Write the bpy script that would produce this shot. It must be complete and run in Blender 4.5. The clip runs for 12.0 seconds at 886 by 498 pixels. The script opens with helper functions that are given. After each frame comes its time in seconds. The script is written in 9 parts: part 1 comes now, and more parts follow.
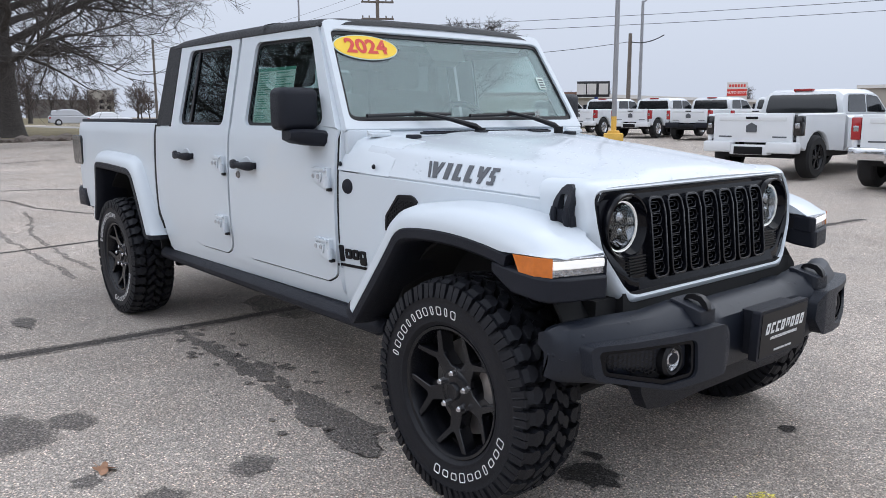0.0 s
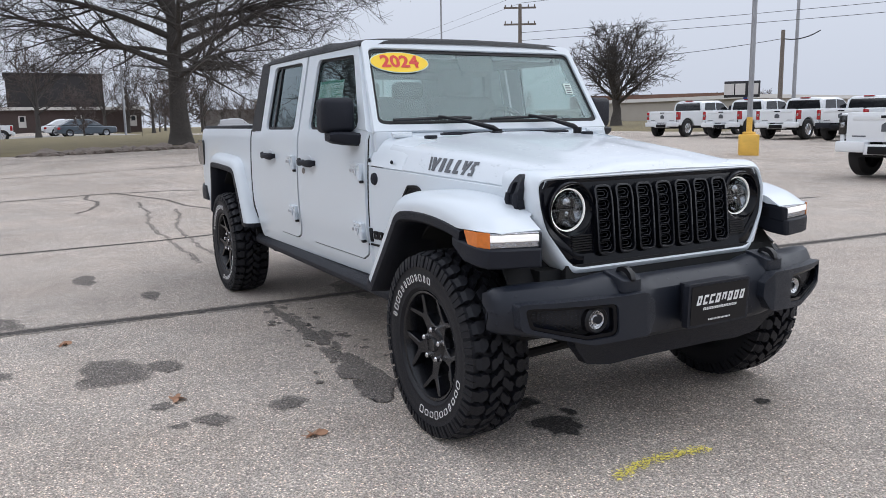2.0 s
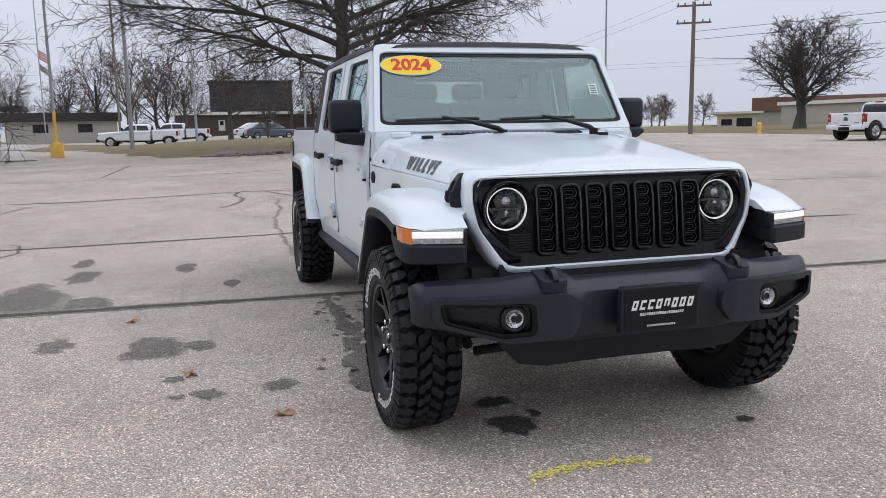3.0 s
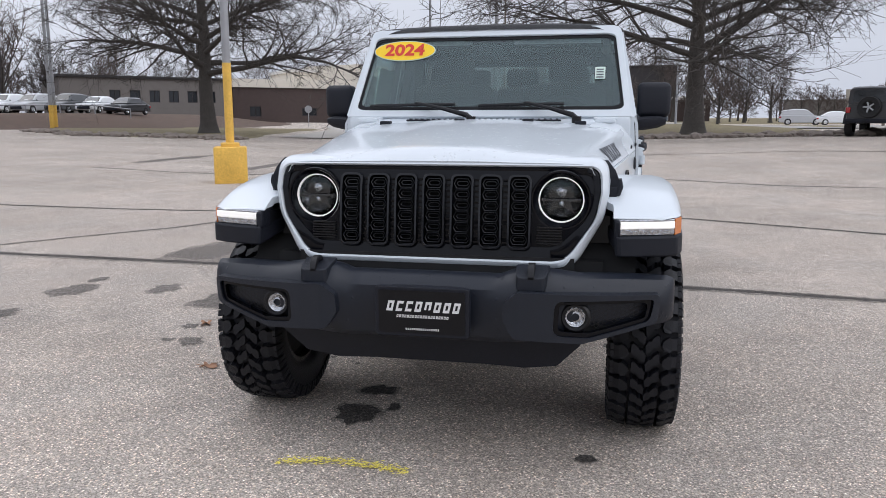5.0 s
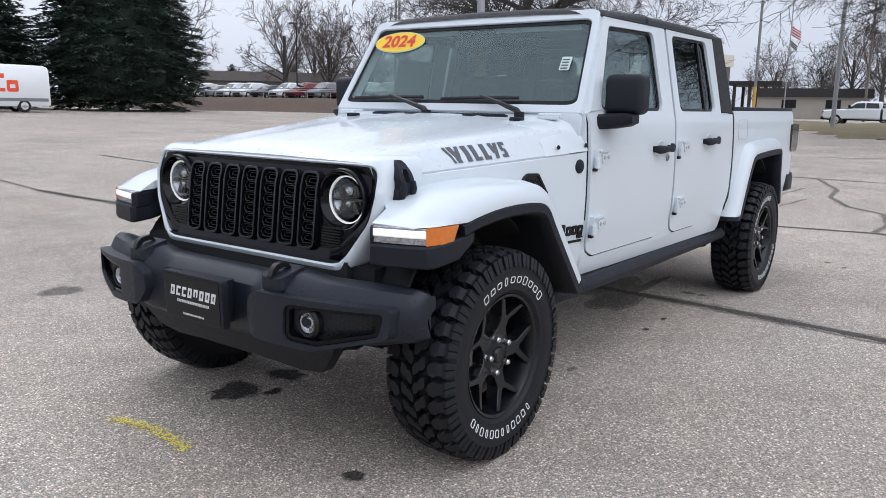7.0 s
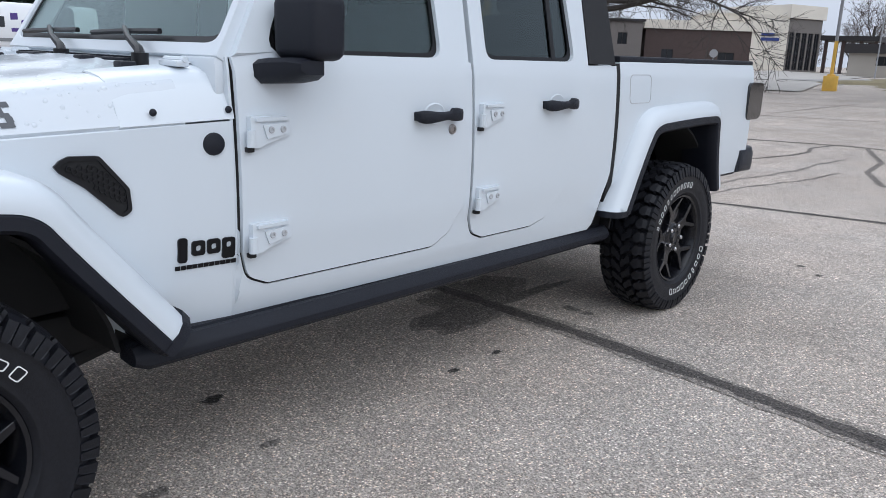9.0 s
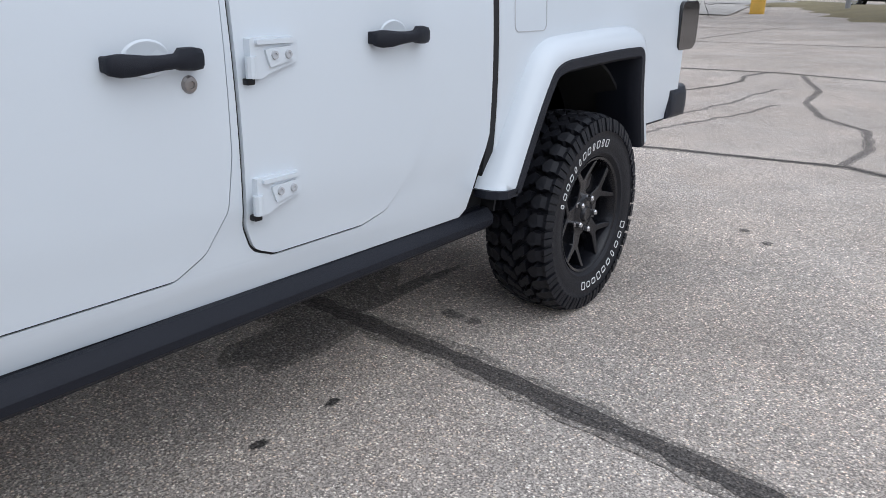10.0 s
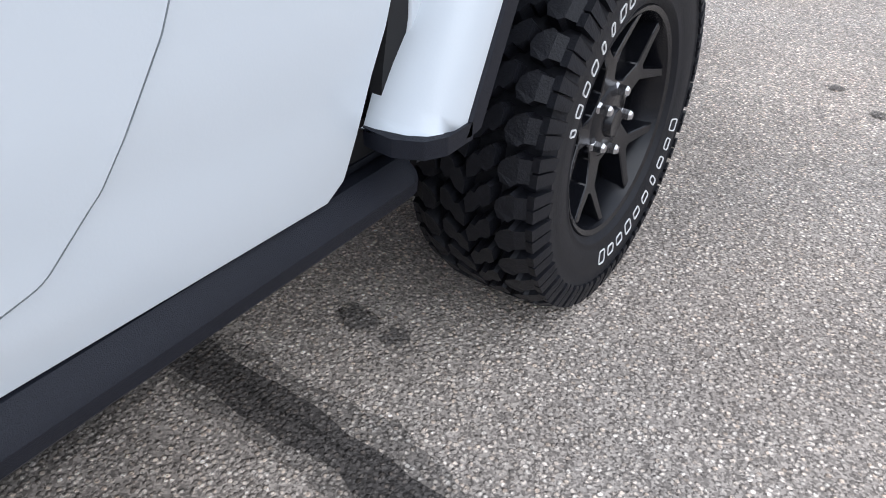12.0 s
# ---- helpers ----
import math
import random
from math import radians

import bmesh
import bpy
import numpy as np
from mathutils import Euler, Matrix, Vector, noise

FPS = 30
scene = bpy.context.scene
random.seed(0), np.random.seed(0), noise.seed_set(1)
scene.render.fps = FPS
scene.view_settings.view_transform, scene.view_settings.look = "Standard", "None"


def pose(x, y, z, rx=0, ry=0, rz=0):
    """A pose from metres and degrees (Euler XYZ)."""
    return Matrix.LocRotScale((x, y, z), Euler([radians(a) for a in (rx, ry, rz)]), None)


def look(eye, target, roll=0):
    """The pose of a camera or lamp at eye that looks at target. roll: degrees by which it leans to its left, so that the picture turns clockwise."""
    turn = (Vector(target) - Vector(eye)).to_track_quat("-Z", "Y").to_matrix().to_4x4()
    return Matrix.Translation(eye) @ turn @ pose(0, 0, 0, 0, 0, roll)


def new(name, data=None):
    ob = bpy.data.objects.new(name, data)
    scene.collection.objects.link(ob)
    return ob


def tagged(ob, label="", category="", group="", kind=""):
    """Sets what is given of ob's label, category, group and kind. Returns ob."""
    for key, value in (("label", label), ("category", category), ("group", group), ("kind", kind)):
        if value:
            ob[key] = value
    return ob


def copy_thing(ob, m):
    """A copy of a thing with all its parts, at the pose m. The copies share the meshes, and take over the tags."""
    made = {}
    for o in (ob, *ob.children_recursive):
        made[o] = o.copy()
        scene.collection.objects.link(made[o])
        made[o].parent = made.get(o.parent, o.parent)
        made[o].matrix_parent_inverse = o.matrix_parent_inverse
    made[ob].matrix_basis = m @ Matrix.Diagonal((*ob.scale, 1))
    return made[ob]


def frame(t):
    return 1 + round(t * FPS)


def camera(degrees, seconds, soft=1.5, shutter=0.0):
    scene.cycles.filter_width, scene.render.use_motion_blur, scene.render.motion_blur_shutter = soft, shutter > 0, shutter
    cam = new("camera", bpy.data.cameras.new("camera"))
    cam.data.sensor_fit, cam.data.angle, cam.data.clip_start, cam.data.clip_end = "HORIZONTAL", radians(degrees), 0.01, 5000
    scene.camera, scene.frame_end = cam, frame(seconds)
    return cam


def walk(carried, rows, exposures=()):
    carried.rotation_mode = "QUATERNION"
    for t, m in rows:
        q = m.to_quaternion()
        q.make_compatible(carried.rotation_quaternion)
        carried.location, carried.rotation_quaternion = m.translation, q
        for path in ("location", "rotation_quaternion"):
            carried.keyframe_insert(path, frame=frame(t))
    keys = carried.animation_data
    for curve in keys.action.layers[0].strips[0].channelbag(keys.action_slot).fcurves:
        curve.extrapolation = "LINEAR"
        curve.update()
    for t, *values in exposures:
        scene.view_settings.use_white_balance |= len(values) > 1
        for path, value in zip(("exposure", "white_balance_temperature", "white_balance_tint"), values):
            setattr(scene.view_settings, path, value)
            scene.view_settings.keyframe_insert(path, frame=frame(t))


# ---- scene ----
cam = camera(59.45, 12.0, soft=0.6)
PATH = [
    (0, (1.942, -2.567, 1.332), (0.431, -1.301, 0.995), -0.18),
    (0.5, (1.977, -2.572, 1.330), (0.443, -1.333, 0.993), -0.39),
    (1, (2.137, -2.563, 1.315), (0.560, -1.379, 0.979), -0.64),
    (1.5, (2.437, -2.527, 1.312), (0.796, -1.434, 0.983), -0.84),
    (2, (2.791, -2.385, 1.319), (1.064, -1.429, 0.997), -1.00),
    (2.5, (3.085, -2.018, 1.313), (1.265, -1.250, 1.001), -1.15),
    (2.7, (3.164, -1.853, 1.291), (1.310, -1.170, 0.982), -1.14),
    (4.3, (3.324, -0.123, 1.287), (1.351, -0.188, 0.969), -0.22),
    (4.5, (3.328, 0.102, 1.266), (1.361, -0.060, 0.944), -0.14),
    (5, (3.275, 0.640, 1.271), (1.345, 0.234, 0.938), -0.06),
    (5.5, (3.121, 1.143, 1.288), (1.257, 0.504, 0.943), 0.04),
    (6, (2.965, 1.635, 1.294), (1.189, 0.784, 0.943), 0.33),
    (6.5, (2.672, 2.031, 1.295), (0.994, 1.002, 0.940), 0.59),
    (6.7, (2.553, 2.175, 1.298), (0.917, 1.082, 0.942), 0.66),
    (8.3, (1.125, 2.807, 1.316), (-0.310, 1.477, 0.903), 1.93),
    (8.5, (0.907, 2.803, 1.307), (-0.524, 1.473, 0.876), 2.02),
    (9, (0.344, 2.688, 1.307), (-1.098, 1.391, 0.818), 2.02),
    (9.5, (-0.225, 2.508, 1.284), (-1.698, 1.277, 0.724), 1.76),
    (10, (-0.769, 2.239, 1.253), (-2.279, 1.099, 0.606), 1.16),
    (10.5, (-1.282, 2.000, 1.210), (-2.812, 0.951, 0.463), 0.50),
    (11, (-1.740, 1.742, 1.132), (-3.264, 0.758, 0.289), -0.34),
    (11.5, (-2.059, 1.533, 1.084), (-3.535, 0.606, 0.104), -0.72),
    (12, (-2.119, 1.426, 1.062), (-3.479, 0.495, -0.071), 0.89),
]
walk(cam, [(t, look(eye, target, roll)) for t, eye, target, roll in PATH], ((0.0, 0.11, 6120, 10), (1.2, 0.14, 6150, 10), (2.5, 0.05, 6300, 11), (4.5, 0.04, 6350, 12), (6.5, 0.12, 6240, 11), (8.5, 0.06, 6010, 9), (10.8, 0.10, 6100, 10), (12.0, 0.34, 6080, 10)))

# ---- light ----
world = bpy.data.worlds.new("overcast")
scene.world = world
world.use_nodes = True
_wn, _wl = world.node_tree.nodes, world.node_tree.links
_wn.clear()
_sky = _wn.new("ShaderNodeTexSky")
_sky.sky_type = "NISHITA"
_sky.sun_disc = False
_sky.sun_elevation = radians(48)
_sky.sun_rotation = radians(200)
_sky.air_density, _sky.dust_density, _sky.ozone_density = 1.0, 6.0, 1.0
_hs = _wn.new("ShaderNodeHueSaturation")
_hs.inputs["Saturation"].default_value = 0.12
_cl = _wn.new("ShaderNodeMix")
_cl.data_type = "RGBA"
_cl.inputs["Factor"].default_value = 0.72
_cl.inputs["B"].default_value = (7.65, 8.1, 9.1, 1)
_bg = _wn.new("ShaderNodeBackground")
_bg.inputs["Strength"].default_value = 0.1
_wo = _wn.new("ShaderNodeOutputWorld")
_wl.new(_sky.outputs[0], _hs.inputs["Color"])
_wl.new(_hs.outputs[0], _cl.inputs["A"])
# an overcast dome: brighter overhead than at the horizon
_tc = _wn.new("ShaderNodeTexCoord")
_sx = _wn.new("ShaderNodeSeparateXYZ")
_mr = _wn.new("ShaderNodeMapRange")
_mr.interpolation_type = "SMOOTHSTEP"
_mr.inputs["From Min"].default_value, _mr.inputs["From Max"].default_value = 0.10, 0.55
_mr.inputs["To Min"].default_value, _mr.inputs["To Max"].default_value = 1.03, 1.32
_vm = _wn.new("ShaderNodeVectorMath")
_vm.operation = "SCALE"
_wl.new(_tc.outputs["Generated"], _sx.inputs[0])
_wl.new(_sx.outputs["Z"], _mr.inputs["Value"])
_wl.new(_cl.outputs["Result"], _vm.inputs[0])
_wl.new(_mr.outputs[0], _vm.inputs["Scale"])
_wl.new(_vm.outputs[0], _bg.inputs["Color"])
_wl.new(_bg.outputs[0], _wo.inputs[0])

_sun = new("sun", bpy.data.lights.new("sun", "SUN"))
_sun.data.energy, _sun.data.angle, _sun.data.color = 1.15, radians(70), (1.0, 0.98, 0.95)
_sun.matrix_world = look((6, 22, 24), (0, 0, 0))


# ---- materials ----
def mat(name, base, rough=0.5, metal=0.0, var=0.15, scale=6.0, fine=0.0, fscale=80.0, bump=0.0, bscale=120.0,
        coat=0.0, spec=0.5, trans=0.0, emit=0.0, objvar=0.0, rvar=0.0):
    """A surface with broad and fine variation of its colour, and fine relief."""
    m = bpy.data.materials.new(name)
    m.use_nodes = True
    n, l = m.node_tree.nodes, m.node_tree.links
    b = n["Principled BSDF"]
    b.inputs["Roughness"].default_value = rough
    b.inputs["Metallic"].default_value = metal
    b.inputs["Coat Weight"].default_value = coat
    b.inputs["Coat Roughness"].default_value = 0.04
    b.inputs["Specular IOR Level"].default_value = spec
    b.inputs["Transmission Weight"].default_value = trans
    b.inputs["Base Color"].default_value = (*base, 1)
    if emit:
        b.inputs["Emission Color"].default_value = (*base, 1)
        b.inputs["Emission Strength"].default_value = emit
    co = n.new("ShaderNodeTexCoord")
    last = None
    if var or fine:
        lo = tuple(max(0, c * (1 - var)) for c in base)
        hi = tuple(min(1, c * (1 + var)) for c in base)
        t = n.new("ShaderNodeTexNoise")
        t.inputs["Scale"].default_value = scale
        t.inputs["Detail"].default_value = 5
        l.new(co.outputs["Object"], t.inputs["Vector"])
        mx = n.new("ShaderNodeMix")
        mx.data_type = "RGBA"
        mx.inputs["A"].default_value, mx.inputs["B"].default_value = (*lo, 1), (*hi, 1)
        l.new(t.outputs["Fac"], mx.inputs["Factor"])
        last = mx.outputs["Result"]
        if rvar:
            mr = n.new("ShaderNodeMapRange")
            mr.inputs["To Min"].default_value, mr.inputs["To Max"].default_value = max(0, rough - rvar), min(1, rough + rvar)
            l.new(t.outputs["Fac"], mr.inputs["Value"])
            l.new(mr.outputs[0], b.inputs["Roughness"])
        if fine:
            t2 = n.new("ShaderNodeTexNoise")
            t2.inputs["Scale"].default_value = fscale
            t2.inputs["Detail"].default_value = 3
            l.new(co.outputs["Object"], t2.inputs["Vector"])
            r2 = n.new("ShaderNodeMapRange")
            r2.inputs["To Min"].default_value, r2.inputs["To Max"].default_value = 1 - fine, 1 + fine
            r2.inputs["From Min"].default_value, r2.inputs["From Max"].default_value = 0.3, 0.7
            l.new(t2.outputs["Fac"], r2.inputs["Value"])
            m2 = n.new("ShaderNodeVectorMath")
            m2.operation = "SCALE"
            l.new(last, m2.inputs[0])
            l.new(r2.outputs[0], m2.inputs["Scale"])
            last = m2.outputs[0]
    if objvar:
        oi = n.new("ShaderNodeObjectInfo")
        ro = n.new("ShaderNodeMapRange")
        ro.inputs["To Min"].default_value, ro.inputs["To Max"].default_value = 1 - objvar, 1 + objvar
        l.new(oi.outputs["Random"], ro.inputs["Value"])
        m3 = n.new("ShaderNodeVectorMath")
        m3.operation = "SCALE"
        if last is None:
            m3.inputs[0].default_value = base
        else:
            l.new(last, m3.inputs[0])
        l.new(ro.outputs[0], m3.inputs["Scale"])
        last = m3.outputs[0]
    if last is not None:
        l.new(last, b.inputs["Base Color"])
    if bump:
        t3 = n.new("ShaderNodeTexNoise")
        t3.inputs["Scale"].default_value = bscale
        t3.inputs["Detail"].default_value = 4
        l.new(co.outputs["Object"], t3.inputs["Vector"])
        bp = n.new("ShaderNodeBump")
        bp.inputs["Strength"].default_value = bump
        bp.inputs["Distance"].default_value = 0.01
        l.new(t3.outputs["Fac"], bp.inputs["Height"])
        l.new(bp.outputs[0], b.inputs["Normal"])
    return m


def glass(name, tint, clear=0.35, gloss=0.06, edge=4.0):
    """A pane with two faces: gloss that grows towards grazing view over a see-through tint."""
    m = bpy.data.materials.new(name)
    m.use_nodes = True
    n, l = m.node_tree.nodes, m.node_tree.links
    n.clear()
    o = n.new("ShaderNodeOutputMaterial")
    tr = n.new("ShaderNodeBsdfTransparent")
    tr.inputs[0].default_value = (*[(c * clear) ** 0.5 for c in tint], 1)
    gl = n.new("ShaderNodeBsdfGlossy")
    gl.inputs["Roughness"].default_value = 0.0
    gl.inputs["Color"].default_value = (0.84, 0.97, 1.0, 1)
    lw = n.new("ShaderNodeLayerWeight")
    pw = n.new("ShaderNodeMath")
    pw.operation = "POWER"
    pw.inputs[1].default_value = edge
    ml = n.new("ShaderNodeMath")
    ml.operation = "MULTIPLY_ADD"
    ml.inputs[1].default_value, ml.inputs[2].default_value = 1 - gloss, gloss
    l.new(lw.outputs["Facing"], pw.inputs[0])
    l.new(pw.outputs[0], ml.inputs[0])
    mx = n.new("ShaderNodeMixShader")
    l.new(ml.outputs[0], mx.inputs[0])
    l.new(tr.outputs[0], mx.inputs[1])
    l.new(gl.outputs[0], mx.inputs[2])
    l.new(mx.outputs[0], o.inputs[0])
    return m


def beaded(m, scale, share, depth=0.5):
    """Adds drops of rain to a surface as small rounded bumps."""
    n, l = m.node_tree.nodes, m.node_tree.links
    b = n["Principled BSDF"]
    co = n.new("ShaderNodeTexCoord")
    vo = n.new("ShaderNodeTexVoronoi")
    vo.inputs["Scale"].default_value = scale
    l.new(co.outputs["Object"], vo.inputs["Vector"])
    sp = n.new("ShaderNodeSeparateColor")
    l.new(vo.outputs["Color"], sp.inputs[0])
    th = n.new("ShaderNodeMapRange")
    th.inputs["From Min"].default_value, th.inputs["From Max"].default_value = 1 - share, 1.0
    th.inputs["To Min"].default_value, th.inputs["To Max"].default_value = 0.0, 0.45
    l.new(sp.outputs[0], th.inputs["Value"])
    sb = n.new("ShaderNodeMath")
    sb.operation, sb.use_clamp = "SUBTRACT", True
    l.new(th.outputs[0], sb.inputs[0])
    l.new(vo.outputs["Distance"], sb.inputs[1])
    pw = n.new("ShaderNodeMath")
    pw.operation = "POWER"
    pw.inputs[1].default_value = 0.5
    l.new(sb.outputs[0], pw.inputs[0])
    bp = n.new("ShaderNodeBump")
    bp.inputs["Strength"].default_value, bp.inputs["Distance"].default_value = depth, 0.006
    l.new(pw.outputs[0], bp.inputs["Height"])
    for socket in ("Normal", "Coat Normal"):
        l.new(bp.outputs[0], b.inputs[socket])
    return m


PAINT = mat("white_paint", (0.640, 0.690, 0.735), 0.30, var=0.02, scale=2.0, coat=0.45, spec=0.4, bump=0.02, bscale=260)
PAINTW = beaded(mat("rain_beaded_white_paint", (0.615, 0.660, 0.705), 0.26, var=0.02, scale=2.0, coat=0.45, spec=0.4), 55, 0.55, 0.6)
PAINT2 = mat("truck_white_paint", (0.74, 0.76, 0.78), 0.3, var=0.03, scale=2.0, coat=0.5)
PLAST = mat("grained_black_plastic", (0.0105, 0.0122, 0.0190), 0.50, spec=0.28, var=0.2, scale=5, fine=0.15, fscale=300, bump=0.25, bscale=600)
BUMP = mat("charcoal_bumper_plastic", (0.0092, 0.0122, 0.0205), 0.46, spec=0.4, var=0.15, scale=4, fine=0.2, fscale=260, bump=0.3, bscale=500)
BUMPW = beaded(mat("rain_wet_bumper_plastic", (0.0092, 0.0122, 0.0205), 0.44, spec=0.4, var=0.15, scale=4, fine=0.2, fscale=260), 60, 0.25, 0.5)
DARKNUT = mat("dark_steel", (0.55, 0.55, 0.57), 0.24, metal=0.95, var=0.1)
GLOSSB = mat("gloss_black", (0.0035, 0.0038, 0.0060), 0.10, var=0.1, spec=0.22)
TRIMB = mat("semi_gloss_black_trim", (0.0045, 0.0050, 0.0078), 0.20, var=0.1, spec=0.42)
SATINB = mat("satin_black", (0.008, 0.008, 0.010), 0.40, var=0.15, spec=0.35)
DARK = mat("underbody_black_and_gap_shade", (0.010, 0.010, 0.011), 0.8, var=0.3, scale=8)
RUBBER = mat("tyre_rubber", (0.0068, 0.0075, 0.0112), 0.55, var=0.25, scale=9, fine=0.25, fscale=120, bump=0.2, bscale=260, spec=0.35)
RIMB = mat("black_alloy", (0.0068, 0.0074, 0.0104), 0.27, metal=0.1, var=0.15)
CHROME = mat("chrome", (0.72, 0.73, 0.75), 0.16, metal=1.0, var=0.05)
STEEL = mat("worn_steel", (0.33, 0.31, 0.30), 0.4, metal=0.9, var=0.25, scale=20)
WHITEP = mat("white_print", (0.80, 0.80, 0.80), 0.5, var=0.04)
DECAL = mat("dark_grey_decal", (0.085, 0.092, 0.105), 0.5, var=0.06)
BLACKP = mat("black_print", (0.006, 0.0062, 0.008), 0.35, var=0.1, spec=0.25)
YELLOW = mat("sticker_yellow", (0.90, 0.60, 0.015), 0.45, var=0.03)
REDP = mat("sticker_red", (0.62, 0.035, 0.02), 0.45, var=0.04)
AMBER = mat("amber_lens", (0.64, 0.170, 0.018), 0.12, var=0.22, scale=60, coat=0.6)
HALO = mat("bright_lamp", (1.0, 0.98, 0.94), 0.2, var=0.0, emit=0.32)
HINGEB = mat("painted_bolt", (0.45, 0.46, 0.48), 0.35, var=0.1, scale=30)
LENSC = mat("clear_lens", (0.46, 0.47, 0.49), 0.08, metal=1.0, var=0.75, scale=95, bump=0.5, bscale=110)
LAMPD = mat("lamp_bowl", (0.30, 0.31, 0.33), 0.10, metal=1.0, var=0.8, scale=30, bump=0.5, bscale=40)
REDL = mat("red_lens", (0.35, 0.012, 0.015), 0.12, var=0.2, scale=30, coat=0.5)
SMOKE = mat("smoked_lens", (0.007, 0.006, 0.007), 0.15, var=0.3, scale=25, coat=0.5)
ROOFM = mat("dark_grained_hardtop", (0.016, 0.0165, 0.019), 0.55, var=0.15, fine=0.2, fscale=220, bump=0.3, bscale=420, spec=0.35)
CABIN = mat("dark_cabin_trim", (0.022, 0.022, 0.024), 0.7, var=0.2)
SEATM = mat("dark_seat_cloth", (0.045, 0.045, 0.048), 0.85, var=0.2, fine=0.2, fscale=150)
PAPER = mat("window_paper", (0.62, 0.74, 0.68), 0.7, var=0.05)
GREENP = mat("green_print", (0.10, 0.36, 0.27), 0.7, var=0.1)
WSHIELD = glass("windshield_glass", (0.82, 0.95, 0.91), clear=0.66, gloss=0.085, edge=6.0)
TINTG = glass("privacy_glass", (0.62, 0.70, 0.70), clear=0.16, gloss=0.06)
FRONTG = glass("door_glass", (0.78, 0.92, 0.89), clear=0.70, gloss=0.055)
LAMPG = glass("lamp_cover", (0.96, 0.98, 0.99), clear=0.97, gloss=0.03)
FARG = mat("far_car_glass", (0.012, 0.014, 0.016), 0.06, var=0.2, spec=0.7)


# ---- mesh helpers ----
def finish(name, bm, material, smooth=35):
    bmesh.ops.recalc_face_normals(bm, faces=bm.faces)
    me = bpy.data.meshes.new(name)
    bm.to_mesh(me)
    bm.free()
    for m in material if isinstance(material, (list, tuple)) else (material,):
        me.materials.append(m)
    if smooth:
        me.polygons.foreach_set("use_smooth", [True] * len(me.polygons))
        me.set_sharp_from_angle(angle=radians(smooth))
    return me


def part(name, bm, material, parent, label="", smooth=35, bevel=0.0, seg=2):
    """One mesh object under a thing or under a part."""
    ob = new(name, finish(name, bm, material, smooth))
    if parent:
        ob.parent = parent
    if label:
        ob["label"] = label
    if bevel:
        md = ob.modifiers.new("edge", "BEVEL")
        md.width, md.segments, md.limit_method, md.angle_limit = bevel, seg, "ANGLE", radians(40)
    return ob


def thing(name, label, category, at=None, group="", kind=""):
    """An Empty at a thing's base."""
    ob = new(name)
    ob.empty_display_size = 0.1
    if at is not None:
        ob.matrix_world = at
    return tagged(ob, label, category, group, kind)


def solid(name, bm, material, label="", category="", kind="", group="", smooth=35, bevel=0.0):
    """A top-level thing that is one mesh."""
    return tagged(part(name, bm, material, None, smooth=smooth, bevel=bevel), label, category, group, kind)


def box(bm, x0, x1, y0, y1, z0, z1, bev=0.0, seg=2, m=None):
    r = bmesh.ops.create_cube(bm, size=1.0)
    vs = r["verts"]
    for v in vs:
        v.co = Vector((x0 + (v.co.x + 0.5) * (x1 - x0), y0 + (v.co.y + 0.5) * (y1 - y0), z0 + (v.co.z + 0.5) * (z1 - z0)))
    if bev:
        es = list({e for v in vs for e in v.link_edges})
        out = bmesh.ops.bevel(bm, geom=es, offset=bev, segments=seg, affect="EDGES", profile=0.5)
        vs = list({v for f in out["faces"] for v in f.verts} | {v for v in vs if v.is_valid})
    if m is not None:
        bmesh.ops.transform(bm, matrix=m, verts=vs)
    return vs


def ring_faces(bm, rows, close_u=False, close_v=False, cap=False):
    """Quads over rows of points; rows share their count."""
    vv = [[bm.verts.new(p) for p in r] for r in rows]
    nr, nc = len(vv), len(vv[0])
    for i in range(nr if close_u else nr - 1):
        for j in range(nc if close_v else nc - 1):
            a, b = vv[i], vv[(i + 1) % nr]
            try:
                bm.faces.new((a[j], a[(j + 1) % nc], b[(j + 1) % nc], b[j]))
            except ValueError:
                pass
    if cap:
        bm.faces.new(vv[0][::-1])
        bm.faces.new(vv[-1])
    return vv


def tube(bm, pts, rad, sides=8, cap=True):
    """A round bar along points; rad is one radius or one for each point."""
    pts = [Vector(p) for p in pts]
    rows, up = [], None
    for i, p in enumerate(pts):
        d = (pts[min(i + 1, len(pts) - 1)] - pts[max(i - 1, 0)]).normalized()
        if up is None:
            up = Vector((0, 0, 1)) if abs(d.z) < 0.9 else Vector((1, 0, 0))
        a = d.cross(up).normalized()
        b = a.cross(d).normalized()
        up = b
        r = rad[i] if isinstance(rad, (list, tuple)) else rad
        rows.append([p + r * (math.cos(2 * math.pi * k / sides) * a + math.sin(2 * math.pi * k / sides) * b) for k in range(sides)])
    ring_faces(bm, rows, close_v=True, cap=cap)


def lathe(bm, profile, sides=32, axis="y", center=(0, 0, 0), a0=0.0):
    """Turns (radius, along) pairs about an axis."""
    c = Vector(center)
    rows = []
    for k in range(sides):
        a = a0 + 2 * math.pi * k / sides
        ca, sa = math.cos(a), math.sin(a)
        if axis == "y":
            rows.append([c + Vector((r * ca, h, r * sa)) for r, h in profile])
        elif axis == "x":
            rows.append([c + Vector((h, r * ca, r * sa)) for r, h in profile])
        else:
            rows.append([c + Vector((r * ca, r * sa, h)) for r, h in profile])
    ring_faces(bm, rows, close_u=True)


